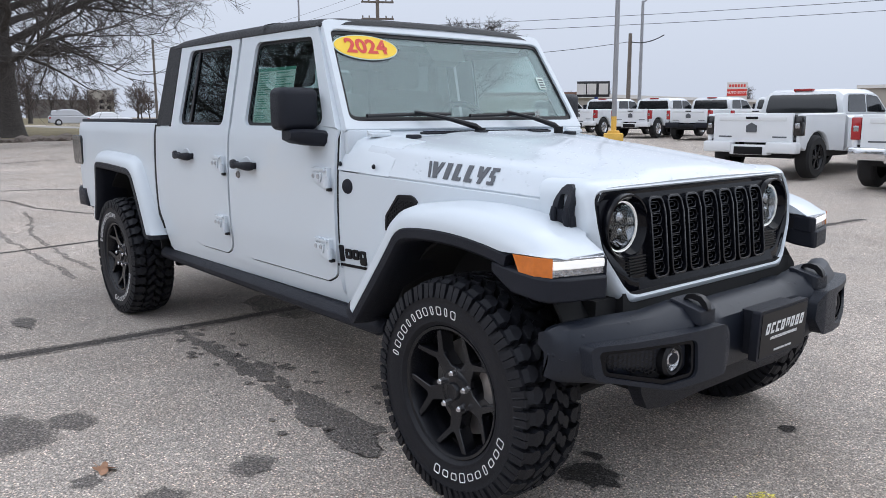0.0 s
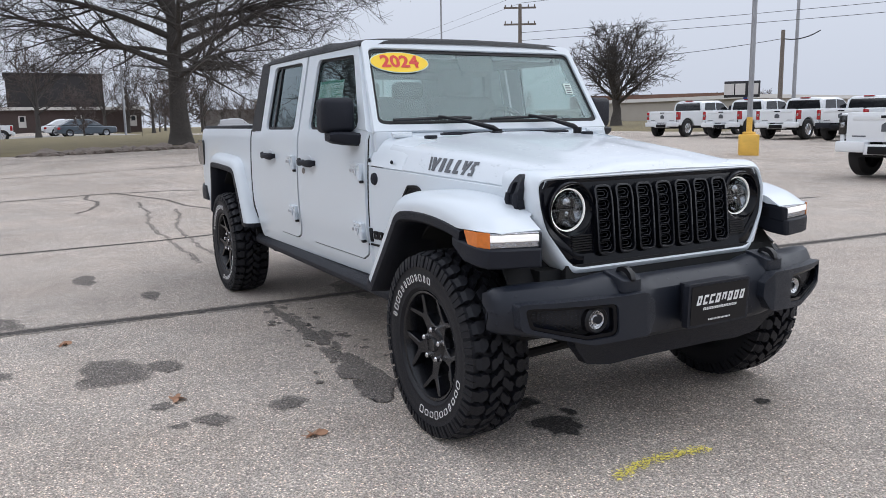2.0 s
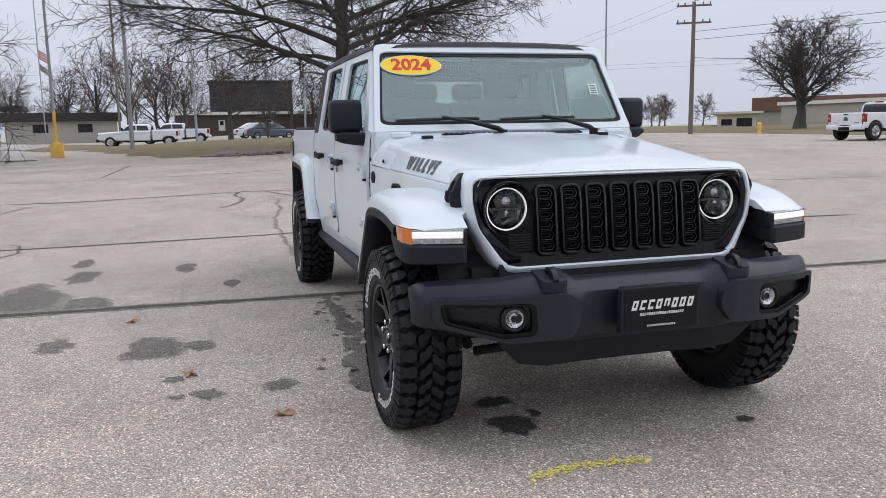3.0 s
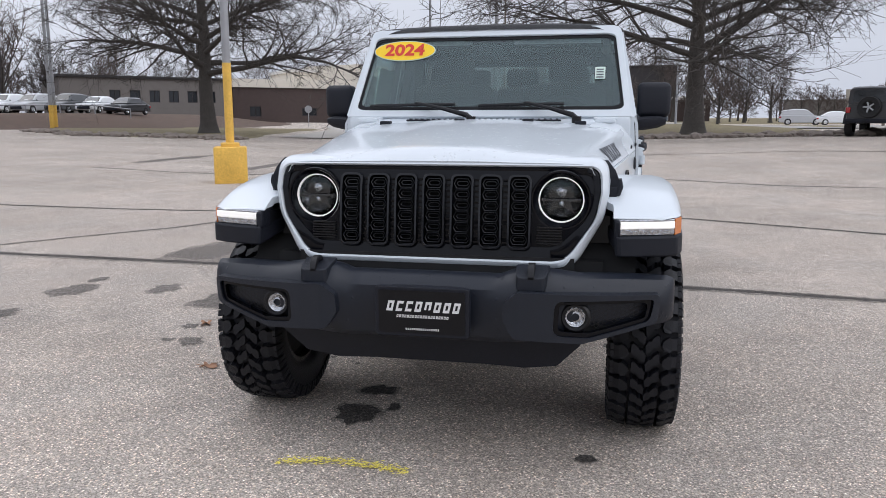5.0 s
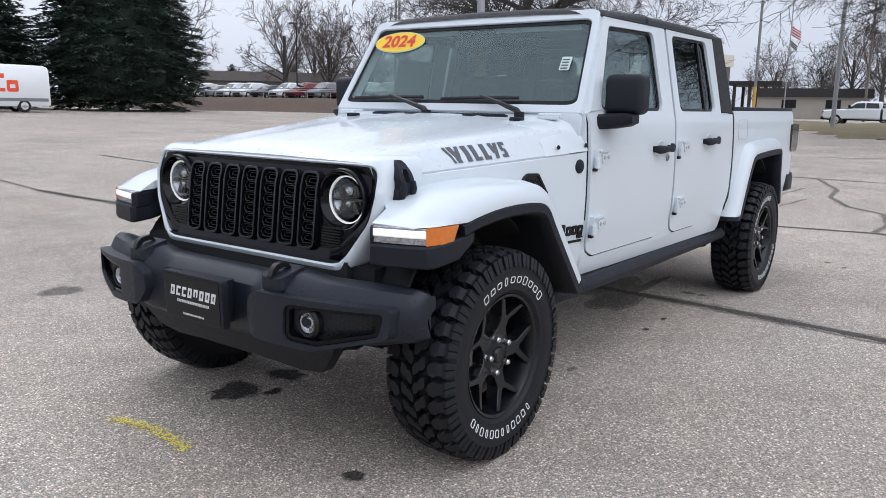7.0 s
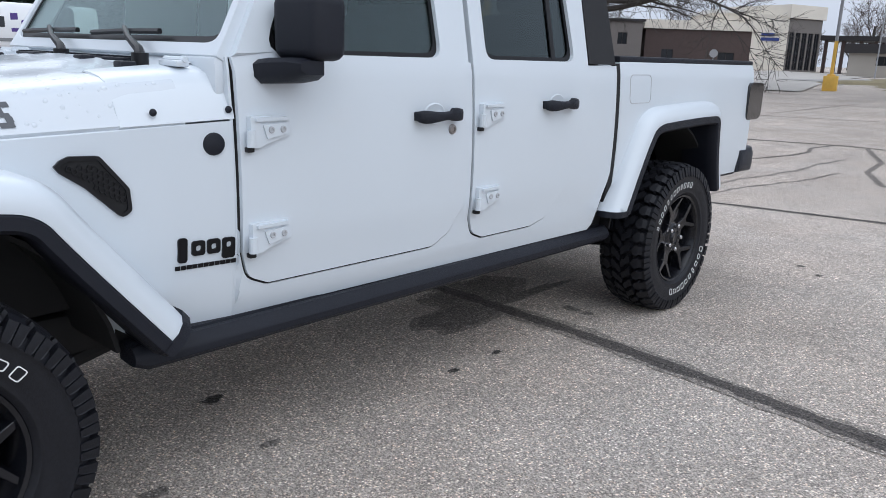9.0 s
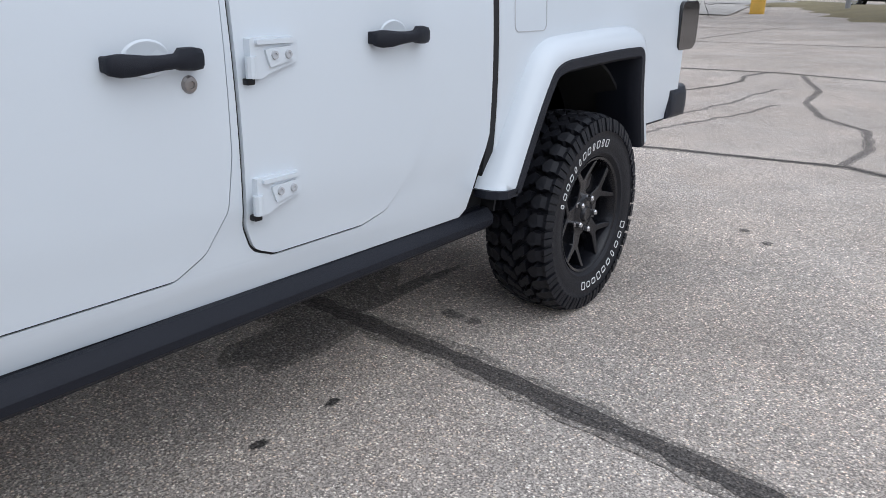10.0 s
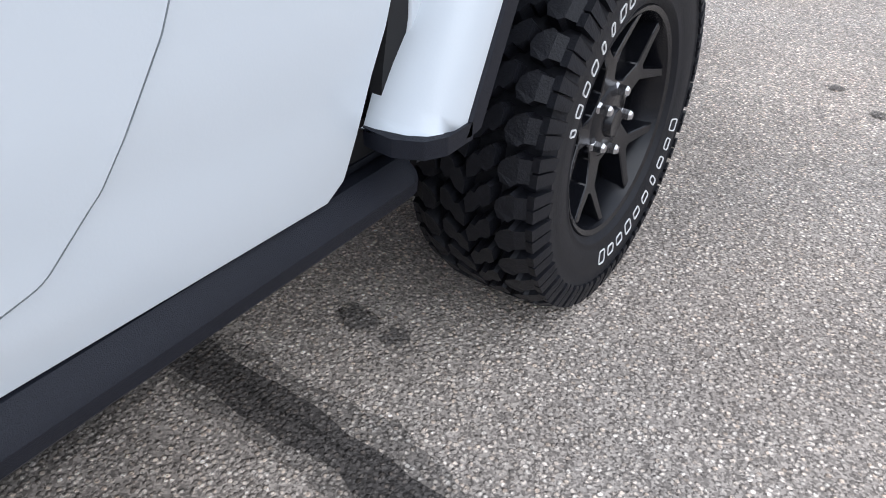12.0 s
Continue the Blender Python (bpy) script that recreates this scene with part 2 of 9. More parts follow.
def rrect(w, h, r, n=4):
    """A rounded rectangle round 0,0."""
    out = []
    for cx, cy, a0 in ((w / 2 - r, h / 2 - r, 0), (-w / 2 + r, h / 2 - r, 90), (-w / 2 + r, -h / 2 + r, 180), (w / 2 - r, -h / 2 + r, 270)):
        for k in range(n + 1):
            a = radians(a0 + 90 * k / n)
            out.append((cx + r * math.cos(a), cy + r * math.sin(a)))
    return out


def rounded(poly, r, n=4):
    """A polygon with its corners rounded; r is one radius or one for each corner."""
    out, cnt = [], len(poly)
    for i, p in enumerate(poly):
        p = Vector(p)
        a, b = Vector(poly[i - 1]) - p, Vector(poly[(i + 1) % cnt]) - p
        ri = r[i] if isinstance(r, (list, tuple)) else r
        if ri <= 0:
            out.append(tuple(p))
            continue
        ang = a.angle(b)
        t = min(ri / math.tan(ang / 2), a.length * 0.48, b.length * 0.48)
        p0, p1 = p + a.normalized() * t, p + b.normalized() * t
        for k in range(n + 1):
            u = k / n
            out.append(tuple((1 - u) ** 2 * p0 + 2 * u * (1 - u) * p + u * u * p1))
    return out


def offset_poly(poly, d):
    """The polygon moved inwards by d (given anticlockwise)."""
    out, n = [], len(poly)
    for i in range(n):
        p, a, b = Vector(poly[i]), Vector(poly[i - 1]), Vector(poly[(i + 1) % n])
        e1, e2 = (p - a), (b - p)
        if e1.length < 1e-6 or e2.length < 1e-6:
            out.append(tuple(p))
            continue
        n1, n2 = Vector((-e1.y, e1.x)).normalized(), Vector((-e2.y, e2.x)).normalized()
        s = (n1 + n2)
        s = s.normalized() if s.length > 1e-6 else n1
        out.append(tuple(p + s * d / max(0.4, s.dot(n1))))
    return out


def slab(bm, poly, to3, depth, holes=(), cuts=()):
    """A plate: a 2D polygon with holes, put into space by to3(u, v, w), w from 0 to -depth. cuts: lines ((u, v), (du, dv)) that subdivide it."""
    tmp = bmesh.new()
    edges = []
    for loop in (poly, *holes):
        vs = [tmp.verts.new((p[0], p[1], 0)) for p in loop]
        edges += [tmp.edges.new((vs[i], vs[(i + 1) % len(vs)])) for i in range(len(vs))]
    bmesh.ops.triangle_fill(tmp, use_beauty=True, edges=edges, normal=(0, 0, 1))
    for (u, v), (du, dv) in cuts:
        bmesh.ops.bisect_plane(tmp, geom=tmp.verts[:] + tmp.edges[:] + tmp.faces[:], plane_co=(u, v, 0), plane_no=(-dv, du, 0))
    tmp.verts.index_update()
    top = [bm.verts.new(to3(v.co.x, v.co.y, 0.0)) for v in tmp.verts]
    low = [bm.verts.new(to3(v.co.x, v.co.y, -depth)) for v in tmp.verts]
    for f in tmp.faces:
        ids = [v.index for v in f.verts]
        bm.faces.new([top[i] for i in ids])
        bm.faces.new([low[i] for i in reversed(ids)])
    for e in tmp.edges:
        if len(e.link_faces) == 1:
            a, b = e.verts[0].index, e.verts[1].index
            bm.faces.new((top[a], top[b], low[b], low[a]))
    tmp.free()


def mirror_y(bm):
    """Turns a part of one side into that of the other."""
    for v in bm.verts:
        v.co.y = -v.co.y
    bmesh.ops.reverse_faces(bm, faces=bm.faces)


def text_mesh(body, size, depth=0.0, bold=0.0, shear=0.0):
    """Letters of the built-in font, as a bmesh round 0,0 in the xy plane."""
    cu = bpy.data.curves.new("lettering", "FONT")
    cu.body, cu.size, cu.align_x, cu.align_y, cu.extrude, cu.offset, cu.shear = body, size, "CENTER", "CENTER", depth, bold, shear
    cu.resolution_u = 3
    ob = bpy.data.objects.new("lettering", cu)
    me = bpy.data.meshes.new_from_object(ob)
    bm = bmesh.new()
    bm.from_mesh(me)
    bpy.data.objects.remove(ob)
    bpy.data.curves.remove(cu)
    bpy.data.meshes.remove(me)
    return bm


# ---- ground ----
def smooth01(a, b, v):
    t = min(1.0, max(0.0, (v - a) / (b - a)))
    return t * t * (3 - 2 * t)


def ground_z(x, y):
    """Height of the land: a flat lot that rises a little towards -y and up to the lawns behind the kerbs."""
    z = 0.02 * min(max(0.0, -y - 9.0), 32.0)
    z += 0.013 * min(max(0.0, math.hypot(x, y) - 9.0), 75.0) * smooth01(-14, 2, y)
    z += 0.35 * math.exp(-((x + 25) ** 2 + (y - 11.5) ** 2) / 98)
    z += 0.30 * smooth01(31, 54, -x) * (1 - smooth01(6, 12, y)) * smooth01(-26, -12, y)
    z -= 0.42 * smooth01(46, 64, -x) * smooth01(-14, -5, y) * (1 - smooth01(6, 14, y))
    z -= 0.5 * smooth01(42, 90, -x) * smooth01(6, 14, y) * (1 - smooth01(28, 40, y))
    return z


def asphalt(name, base, speck=(0.62, 0.60, 0.57), amount=0.5):
    """Worn asphalt: pale stones of about a centimetre in a darker binder, with broad stains."""
    m = bpy.data.materials.new(name)
    m.use_nodes = True
    n, l = m.node_tree.nodes, m.node_tree.links
    b = n["Principled BSDF"]
    b.inputs["Roughness"].default_value = 0.88
    b.inputs["Specular IOR Level"].default_value = 0.15
    co = n.new("ShaderNodeTexCoord")

    def noise_tex(scale, detail=4, rough=0.55):
        t = n.new("ShaderNodeTexNoise")
        t.inputs["Scale"].default_value, t.inputs["Detail"].default_value, t.inputs["Roughness"].default_value = scale, detail, rough
        l.new(co.outputs["Object"], t.inputs["Vector"])
        return t.outputs["Fac"]

    def rng(val, a, c, lo, hi):
        r = n.new("ShaderNodeMapRange")
        r.inputs["From Min"].default_value, r.inputs["From Max"].default_value = a, c
        r.inputs["To Min"].default_value, r.inputs["To Max"].default_value = lo, hi
        l.new(val, r.inputs["Value"])
        return r.outputs[0]

    def mul(a, c):
        t = n.new("ShaderNodeMath")
        t.operation = "MULTIPLY"
        l.new(a, t.inputs[0])
        l.new(c, t.inputs[1])
        return t.outputs[0]
    vo = n.new("ShaderNodeTexVoronoi")
    vo.inputs["Scale"].default_value = 92
    l.new(co.outputs["Object"], vo.inputs["Vector"])
    vs = n.new("ShaderNodeSeparateColor")
    l.new(vo.outputs["Color"], vs.inputs[0])
    stone = rng(vs.outputs[0], 0.20, 0.80, 0.0, 1.0)
    core = rng(vo.outputs["Distance"], 0.30, 0.58, 1.0, 0.0)
    fac = mul(stone, core)
    v2 = n.new("ShaderNodeTexVoronoi")
    v2.inputs["Scale"].default_value = 210
    l.new(co.outputs["Object"], v2.inputs["Vector"])
    s2 = n.new("ShaderNodeSeparateColor")
    l.new(v2.outputs["Color"], s2.inputs[0])
    small = rng(s2.outputs[1], 0.1, 1.0, 0.52, 1.44)
    mx = n.new("ShaderNodeMix")
    mx.data_type = "RGBA"
    mx.inputs["A"].default_value, mx.inputs["B"].default_value = (*base, 1), (*speck, 1)
    sc = n.new("ShaderNodeMath")
    sc.operation = "MULTIPLY"
    sc.inputs[1].default_value = amount
    l.new(fac, sc.inputs[0])
    hue = n.new("ShaderNodeMix")
    hue.data_type = "RGBA"
    hue.inputs["A"].default_value = (speck[0] * 1.06, speck[1] * 1.06, speck[2] * 1.06, 1)
    hue.inputs["B"].default_value = (speck[0] * 0.80, speck[1] * 0.70, speck[2] * 0.62, 1)
    l.new(vs.outputs[1], hue.inputs["Factor"])
    l.new(hue.outputs["Result"], mx.inputs["B"])
    l.new(sc.outputs[0], mx.inputs["Factor"])
    broad = mul(rng(noise_tex(0.35, 5), 0.3, 0.7, 0.86, 1.14), rng(noise_tex(2.6, 6, 0.65), 0.3, 0.7, 0.88, 1.12))
    allv = mul(broad, small)
    vm = n.new("ShaderNodeVectorMath")
    vm.operation = "SCALE"
    l.new(mx.outputs["Result"], vm.inputs[0])
    l.new(allv, vm.inputs["Scale"])
    # warm and cool drift
    tint = n.new("ShaderNodeMix")
    tint.data_type = "RGBA"
    tint.blend_type = "MULTIPLY"
    tint.inputs["Factor"].default_value = 1.0
    cr = n.new("ShaderNodeMix")
    cr.data_type = "RGBA"
    cr.inputs["A"].default_value, cr.inputs["B"].default_value = (1.05, 0.99, 0.95, 1), (0.97, 1.0, 1.03, 1)
    l.new(noise_tex(1.1, 3), cr.inputs["Factor"])
    l.new(vm.outputs[0], tint.inputs["A"])
    l.new(cr.outputs["Result"], tint.inputs["B"])
    l.new(tint.outputs["Result"], b.inputs["Base Color"])
    bp = n.new("ShaderNodeBump")
    bp.inputs["Strength"].default_value, bp.inputs["Distance"].default_value = 0.7, 0.005
    hg = n.new("ShaderNodeMath")
    hg.operation = "ADD"
    l.new(core, hg.inputs[0])
    l.new(noise_tex(60, 4), hg.inputs[1])
    l.new(hg.outputs[0], bp.inputs["Height"])
    l.new(bp.outputs[0], b.inputs["Normal"])
    return m


GROUND = asphalt("asphalt", (0.385, 0.345, 0.307), (0.98, 0.91, 0.82), 0.80)
SEALER = asphalt("old_crack_sealer", (0.092, 0.085, 0.080), (0.26, 0.24, 0.22), 0.5)
FADED = asphalt("faded_crack_sealer", (0.165, 0.151, 0.139), (0.44, 0.41, 0.38), 0.6)
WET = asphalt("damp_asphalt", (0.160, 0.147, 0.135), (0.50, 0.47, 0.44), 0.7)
WORN = asphalt("darkened_asphalt", (0.22, 0.20, 0.18), (0.70, 0.66, 0.60), 0.7)
OIL = asphalt("oil_stained_asphalt", (0.060, 0.056, 0.053), (0.24, 0.23, 0.22), 0.6)
YPAINT = mat("sprayed_yellow_mark", (0.86, 0.74, 0.16), 0.8, var=0.2, scale=30, fine=0.4, fscale=120)
GRASS = mat("winter_grass", (0.165, 0.135, 0.070), 0.95, var=0.35, scale=1.2, fine=0.45, fscale=25, bump=0.8, bscale=30)
MULCH = mat("brown_mulch", (0.085, 0.052, 0.036), 0.95, var=0.3, scale=1.5, fine=0.5, fscale=18, bump=0.8, bscale=20)
CONCRETE = mat("pale_concrete", (0.37, 0.345, 0.315), 0.85, var=0.12, scale=1.0, fine=0.12, fscale=30)
STONE = mat("kerb_rubble", (0.22, 0.185, 0.16), 0.9, var=0.3, scale=4, fine=0.3, fscale=30, bump=0.6, bscale=20)


def axis(near, far):
    a = list(np.arange(-near, near + 0.1, 3.0))
    k, out = near, []
    while k < far:
        k *= 1.3
        out.append(k)
    return [-v for v in out[::-1]] + a + out


bm = bmesh.new()
ax = axis(60, 1500)
ring_faces(bm, [[Vector((x, y, ground_z(x, y))) for y in ax] for x in ax])
solid("ground", bm, GROUND, "worn grey asphalt lot with pale aggregate", "ground", "structure", smooth=60)


def patch(bm, pts, lift, jag=0.0, seed=0, n=3):
    """A flat patch with an uneven edge just over the ground."""
    rnd = random.Random(seed)
    poly = pts
    for _ in range(n if jag else 0):
        out = []
        for i, p in enumerate(poly):
            q = poly[(i + 1) % len(poly)]
            d = math.dist(p, q)
            out += [p, ((p[0] + q[0]) / 2 + rnd.uniform(-jag, jag) * d, (p[1] + q[1]) / 2 + rnd.uniform(-jag, jag) * d)]
        poly = out
    tmp = [bm.verts.new((x, y, ground_z(x, y) + lift)) for x, y in poly]
    f = bm.faces.new(tmp)
    bmesh.ops.triangulate(bm, faces=[f])


def band(bm, pts, width, lift, seed, wob=0.03, step=0.12):
    """A strip of uneven width along a line on the ground."""
    rnd = random.Random(seed)
    line = []
    for p, q in zip(pts, pts[1:]):
        k = max(1, int(math.dist(p, q) / step))
        line += [(p[0] + (q[0] - p[0]) * i / k, p[1] + (q[1] - p[1]) * i / k) for i in range(k)]
    line.append(pts[-1])
    rows, off = [], 0.0
    for i, p in enumerate(line):
        a, b = line[max(0, i - 1)], line[min(len(line) - 1, i + 1)]
        d = Vector((b[0] - a[0], b[1] - a[1])).normalized()
        off = off * 0.85 + rnd.uniform(-wob, wob)
        w = width * (rnd.uniform(0.80, 1.20) + 0.22 * noise.noise(Vector((p[0] * 3.1, p[1] * 3.1, seed)))) / 2
        c = Vector(p) + Vector((-d.y, d.x)) * off
        e0, e1 = c - Vector((-d.y, d.x)) * w, c + Vector((-d.y, d.x)) * w
        rows.append([Vector((e0.x, e0.y, ground_z(*e0) + lift)), Vector((e1.x, e1.y, ground_z(*e1) + lift))])
    ring_faces(bm, rows)


def flat_mark(name, bm, material, label):
    return solid(name, bm, material, label, "pavement mark", "structure", smooth=0)


# sealed seams across the lot and the cracks between them
for seed, (width, pts) in enumerate((
    (0.105, [(-3.1, -9), (-3.0, -5), (-2.92, -2.7), (-2.83, -1), (-2.80, 0), (-2.78, 0.8), (-2.68, 1.6), (-2.5, 3), (-2.2, 8)]),
    (0.075, [(-6.9, -14), (-6.5, -6), (-6.6, -3), (-6.7, -1), (-7.0, 0.4), (-7.15, 1.2), (-6.6, 2.4), (-5.8, 4.0), (-5.2, 9)]),
    (0.085, [(-14.0, -12), (-12.9, -7.9), (-12.7, -4), (-13.4, -1), (-13.2, 0.5), (-11.5, 3.7), (-11.1, 6.3), (-10, 12)]),
    (0.050, [(-3.1, -5.6), (-4.0, -5.0), (-4.95, -4.3), (-6.25, -3.74)]),
    (0.028, [(-6.25, -3.74), (-6.9, -3.85), (-7.7, -4.6), (-8.6, -4.55), (-9.6, -5.3), (-12.1, -4.8)]),
    (0.060, [(-7.2, 1.16), (-8.0, 1.2), (-9.0, 1.0), (-9.5, 0.5), (-10.5, 0.1), (-11.6, 0.0), (-13.2, -0.6)]),
    (0.055, [(-13.4, -1.12), (-12.6, -1.26), (-12.0, -1.10), (-11.4, -1.16), (-10.8, -1.32), (-10.4, -1.55)]),
    (0.060, [(-20, -4.6), (-27, -4.5)]),
    (0.06, [(-20, -12), (-19, -4), (-20, 6), (-18, 14)]),
    (0.06, [(-26, -18), (-25.5, -4), (-26, 8)]),
    (0.06, [(2.2, 12), (1.2, 5.5), (1.6, 3.2)]),
    (0.05, [(-3.2, -5.2), (-3.2, -6.5), (-3.0, -7.9), (-3.4, -12)]),
)):
    bm = bmesh.new()
    band(bm, pts, width * 0.86, 0.0040, seed, wob=0.005, step=0.045)
    flat_mark("sealed_crack", bm, FADED if seed > 1 else SEALER, "faded tar seam on the asphalt" if seed > 1 else "dark tar seam across the asphalt")
    bm = bmesh.new()
    band(bm, pts, width * 1.5, 0.0030, 60 + seed, wob=0.006, step=0.06)
    flat_mark("seam_edge", bm, WORN, "darkened asphalt beside a tar seam")
    if seed > 2:
        continue
    bm = bmesh.new()
    band(bm, pts, 0.009, 0.0046, 80 + seed, wob=0.006, step=0.05)
    flat_mark("open_crack", bm, OIL, "thin open crack along a tar seam")
for seed, (width, pts) in enumerate((
    (0.10, [(-11.5, -0.47), (-8.4, -0.76), (-6.2, -0.81), (-4.9, -0.82)]),
    (0.09, [(-10.1, -0.1), (-7.8, -0.5), (-6.5, -0.55), (-5.2, -0.6)]),
)):
    bm = bmesh.new()
    band(bm, pts, width * 0.55, 0.003, 40 + seed, wob=0.03)
    flat_mark("tyre_scuff", bm, WORN, "faint dark tyre scuff on asphalt")

# damp patches and oil
STAINS = (
    ("damp", (-1.62, -1.99, 0.24, 0.16)), ("damp", (-1.63, -1.74, 0.13, 0.08)), ("damp", (-0.70, -1.32, 0.09, 0.085)), ("damp", (-0.67, -1.68, 0.085, 0.075)),
    ("damp", (-0.67, -1.83, 0.03, 0.045)), ("damp", (-0.97, -1.86, 0.06, 0.05)), ("damp", (-1.9, -2.6, 0.16, 0.10)), ("damp", (-3.5, -3.1, 0.55, 0.30)), ("damp", (-3.2, -2.6, 0.25, 0.20)),
    ("damp", (-4.4, -2.8, 0.30, 0.14)), ("damp", (-1.75, -3.25, 0.20, 0.16)), ("damp", (-1.75, -2.05, 0.22, 0.10)), ("damp", (-0.26, -2.83, 0.16, 0.10)), ("damp", (-0.95, -3.26, 0.16, 0.13)),
    ("damp", (-1.24, -3.75, 0.12, 0.09)), ("damp", (-3.6, -1.5, 0.16, 0.07)), ("damp", (-4.6, -1.9, 0.25, 0.09)), ("damp", (-5.2, -2.9, 0.3, 0.1)), ("damp", (-2.1, -3.3, 0.1, 0.06)),
    ("oil", (0.20, -0.39, 0.13, 0.095)), ("oil", (-0.10, -0.38, 0.07, 0.09)), ("oil", (0.47, 0.60, 0.035, 0.04)), ("damp", (-0.63, 0.685, 0.045, 0.025)), ("damp", (-1.05, 0.67, 0.05, 0.02)),
    ("damp", (-3.07, 0.555, 0.035, 0.05)), ("damp", (-3.07, 0.66, 0.03, 0.03)), ("damp", (-5.02, 1.10, 0.03, 0.03)), ("damp", (-4.86, 1.27, 0.03, 0.025)), ("oil", (-2.28, 0.675, 0.03, 0.02)),
    ("oil", (-1.98, 0.68, 0.03, 0.018)), ("oil", (-1.10, 0.24, 0.05, 0.03)), ("oil", (-2.05, -0.75, 0.05, 0.03)), ("damp", (-3.1, 0.23, 0.36, 0.045)), ("damp", (-2.66, 0.25, 0.10, 0.10)),
    # damp patches at x -2.55 and -2.95 also paint in under-truck shade
    ("damp", (-2.55, 0.22, 0.34, 0.14)), ("damp", (-2.95, 0.02, 0.36, 0.20)), ("oil", (0.10, -0.25, 0.05, 0.03)), ("damp", (-16, -8, 2.2, 0.3)), ("damp", (-18, -12, 2.5, 0.3)),
)
for k, (kind, (cx, cy, rx, ry)) in enumerate(STAINS):
    rnd = random.Random(100 + k)
    bm = bmesh.new()
    pts = []
    for i in range(14):
        a = 2 * math.pi * i / 14
        r = rnd.uniform(0.62, 1.12)
        pts.append((cx + rx * r * math.cos(a), cy + ry * r * math.sin(a)))
    fringe = bmesh.new()
    patch(fringe, [(cx + (px - cx) * 1.22, cy + (py - cy) * 1.22) for px, py in pts], 0.0010 + 0.00003 * k, 0.20 if min(rx, ry) > 0.5 * max(rx, ry) else 0.05, 200 + k)
    flat_mark("stain_edge", fringe, WORN, "faint stained edge round a patch")
    patch(bm, pts, 0.0022 + 0.00003 * k, 0.16 if min(rx, ry) > 0.5 * max(rx, ry) else 0.05, k)
    flat_mark("damp_patch" if kind == "damp" else "oil_spot", bm, WET if kind == "damp" else OIL, "damp dark patch drying on asphalt" if kind == "damp" else "black oil drip on asphalt")
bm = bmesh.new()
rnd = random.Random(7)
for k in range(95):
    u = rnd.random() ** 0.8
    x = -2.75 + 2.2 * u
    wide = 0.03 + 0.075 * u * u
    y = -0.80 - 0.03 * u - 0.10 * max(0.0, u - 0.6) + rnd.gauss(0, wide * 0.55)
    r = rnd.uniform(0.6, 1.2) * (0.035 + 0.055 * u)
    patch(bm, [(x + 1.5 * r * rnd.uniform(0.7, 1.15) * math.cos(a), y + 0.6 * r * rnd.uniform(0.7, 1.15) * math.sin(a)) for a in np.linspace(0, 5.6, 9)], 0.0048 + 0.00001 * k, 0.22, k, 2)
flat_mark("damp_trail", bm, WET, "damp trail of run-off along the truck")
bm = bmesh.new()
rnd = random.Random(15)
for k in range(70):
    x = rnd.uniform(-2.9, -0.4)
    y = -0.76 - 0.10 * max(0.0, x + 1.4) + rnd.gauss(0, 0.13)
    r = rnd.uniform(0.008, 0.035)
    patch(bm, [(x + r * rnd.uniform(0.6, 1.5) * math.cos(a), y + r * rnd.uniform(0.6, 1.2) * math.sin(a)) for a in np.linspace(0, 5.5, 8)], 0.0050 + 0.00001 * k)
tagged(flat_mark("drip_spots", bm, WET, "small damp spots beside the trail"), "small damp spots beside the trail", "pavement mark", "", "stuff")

# sprayed mark and a fallen leaf
bm = bmesh.new()
rnd = random.Random(3)
for k in range(520):
    y = rnd.uniform(-0.53, -0.03)
    x = 0.685 + 0.03 * abs((y + 0.28) / 0.22) ** 2 + rnd.gauss(0, 0.017)
    r = rnd.uniform(0.0015, 0.0055)
    q = [bm.verts.new((x + r * math.cos(a), y + 1.6 * r * math.sin(a), 0.004 + 0.000012 * k)) for a in (0.3, 1.8, 3.3, 4.9)]
    bm.faces.new(q)
flat_mark("yellow_spray_mark", bm, YPAINT, "short sprayed yellow line on asphalt")
LEAF = mat("dry_leaf", (0.36, 0.20, 0.12), 0.8, var=0.3, scale=40)
for lx, ly, turn in ((-1.03, -1.78, 0.4), (-0.25, -1.35, 1.9), (-2.4, -2.2, 2.6)):
    bm = bmesh.new()
    out = []
    for k in range(22):
        a = 2 * math.pi * k / 22
        r = (0.018 + 0.030 * abs(math.sin(a * 2.5))) * (1.4 if math.cos(a) > 0.2 else 0.9)
        out.append(bm.verts.new((r * math.cos(a), r * math.sin(a) * 0.8, 0.010 + 0.010 * math.cos(3 * a))))
    c = bm.verts.new((0, 0, 0.004))
    for k in range(22):
        bm.faces.new((c, out[k], out[(k + 1) % 22]))
    tube(bm, [(-0.015, 0, 0.006), (-0.06, 0.01, 0.014)], 0.0015, 4)
    ob = solid("fallen_leaf", bm, LEAF, "dry brown oak leaf on the asphalt", "leaf", smooth=0)
    ob.matrix_world = Matrix.Translation((lx, ly, 0.003)) @ Matrix.Rotation(turn, 4, "Z")


# lawns, banks and the drive
def edge_distance(outline, x, y):
    best = 1e9
    p = Vector((x, y))
    for i in range(len(outline)):
        a, b = Vector(outline[i]), Vector(outline[(i + 1) % len(outline)])
        t = max(0, min(1, (p - a).dot(b - a) / max(1e-6, (b - a).length_squared)))
        best = min(best, (p - a - (b - a) * t).length)
    return best


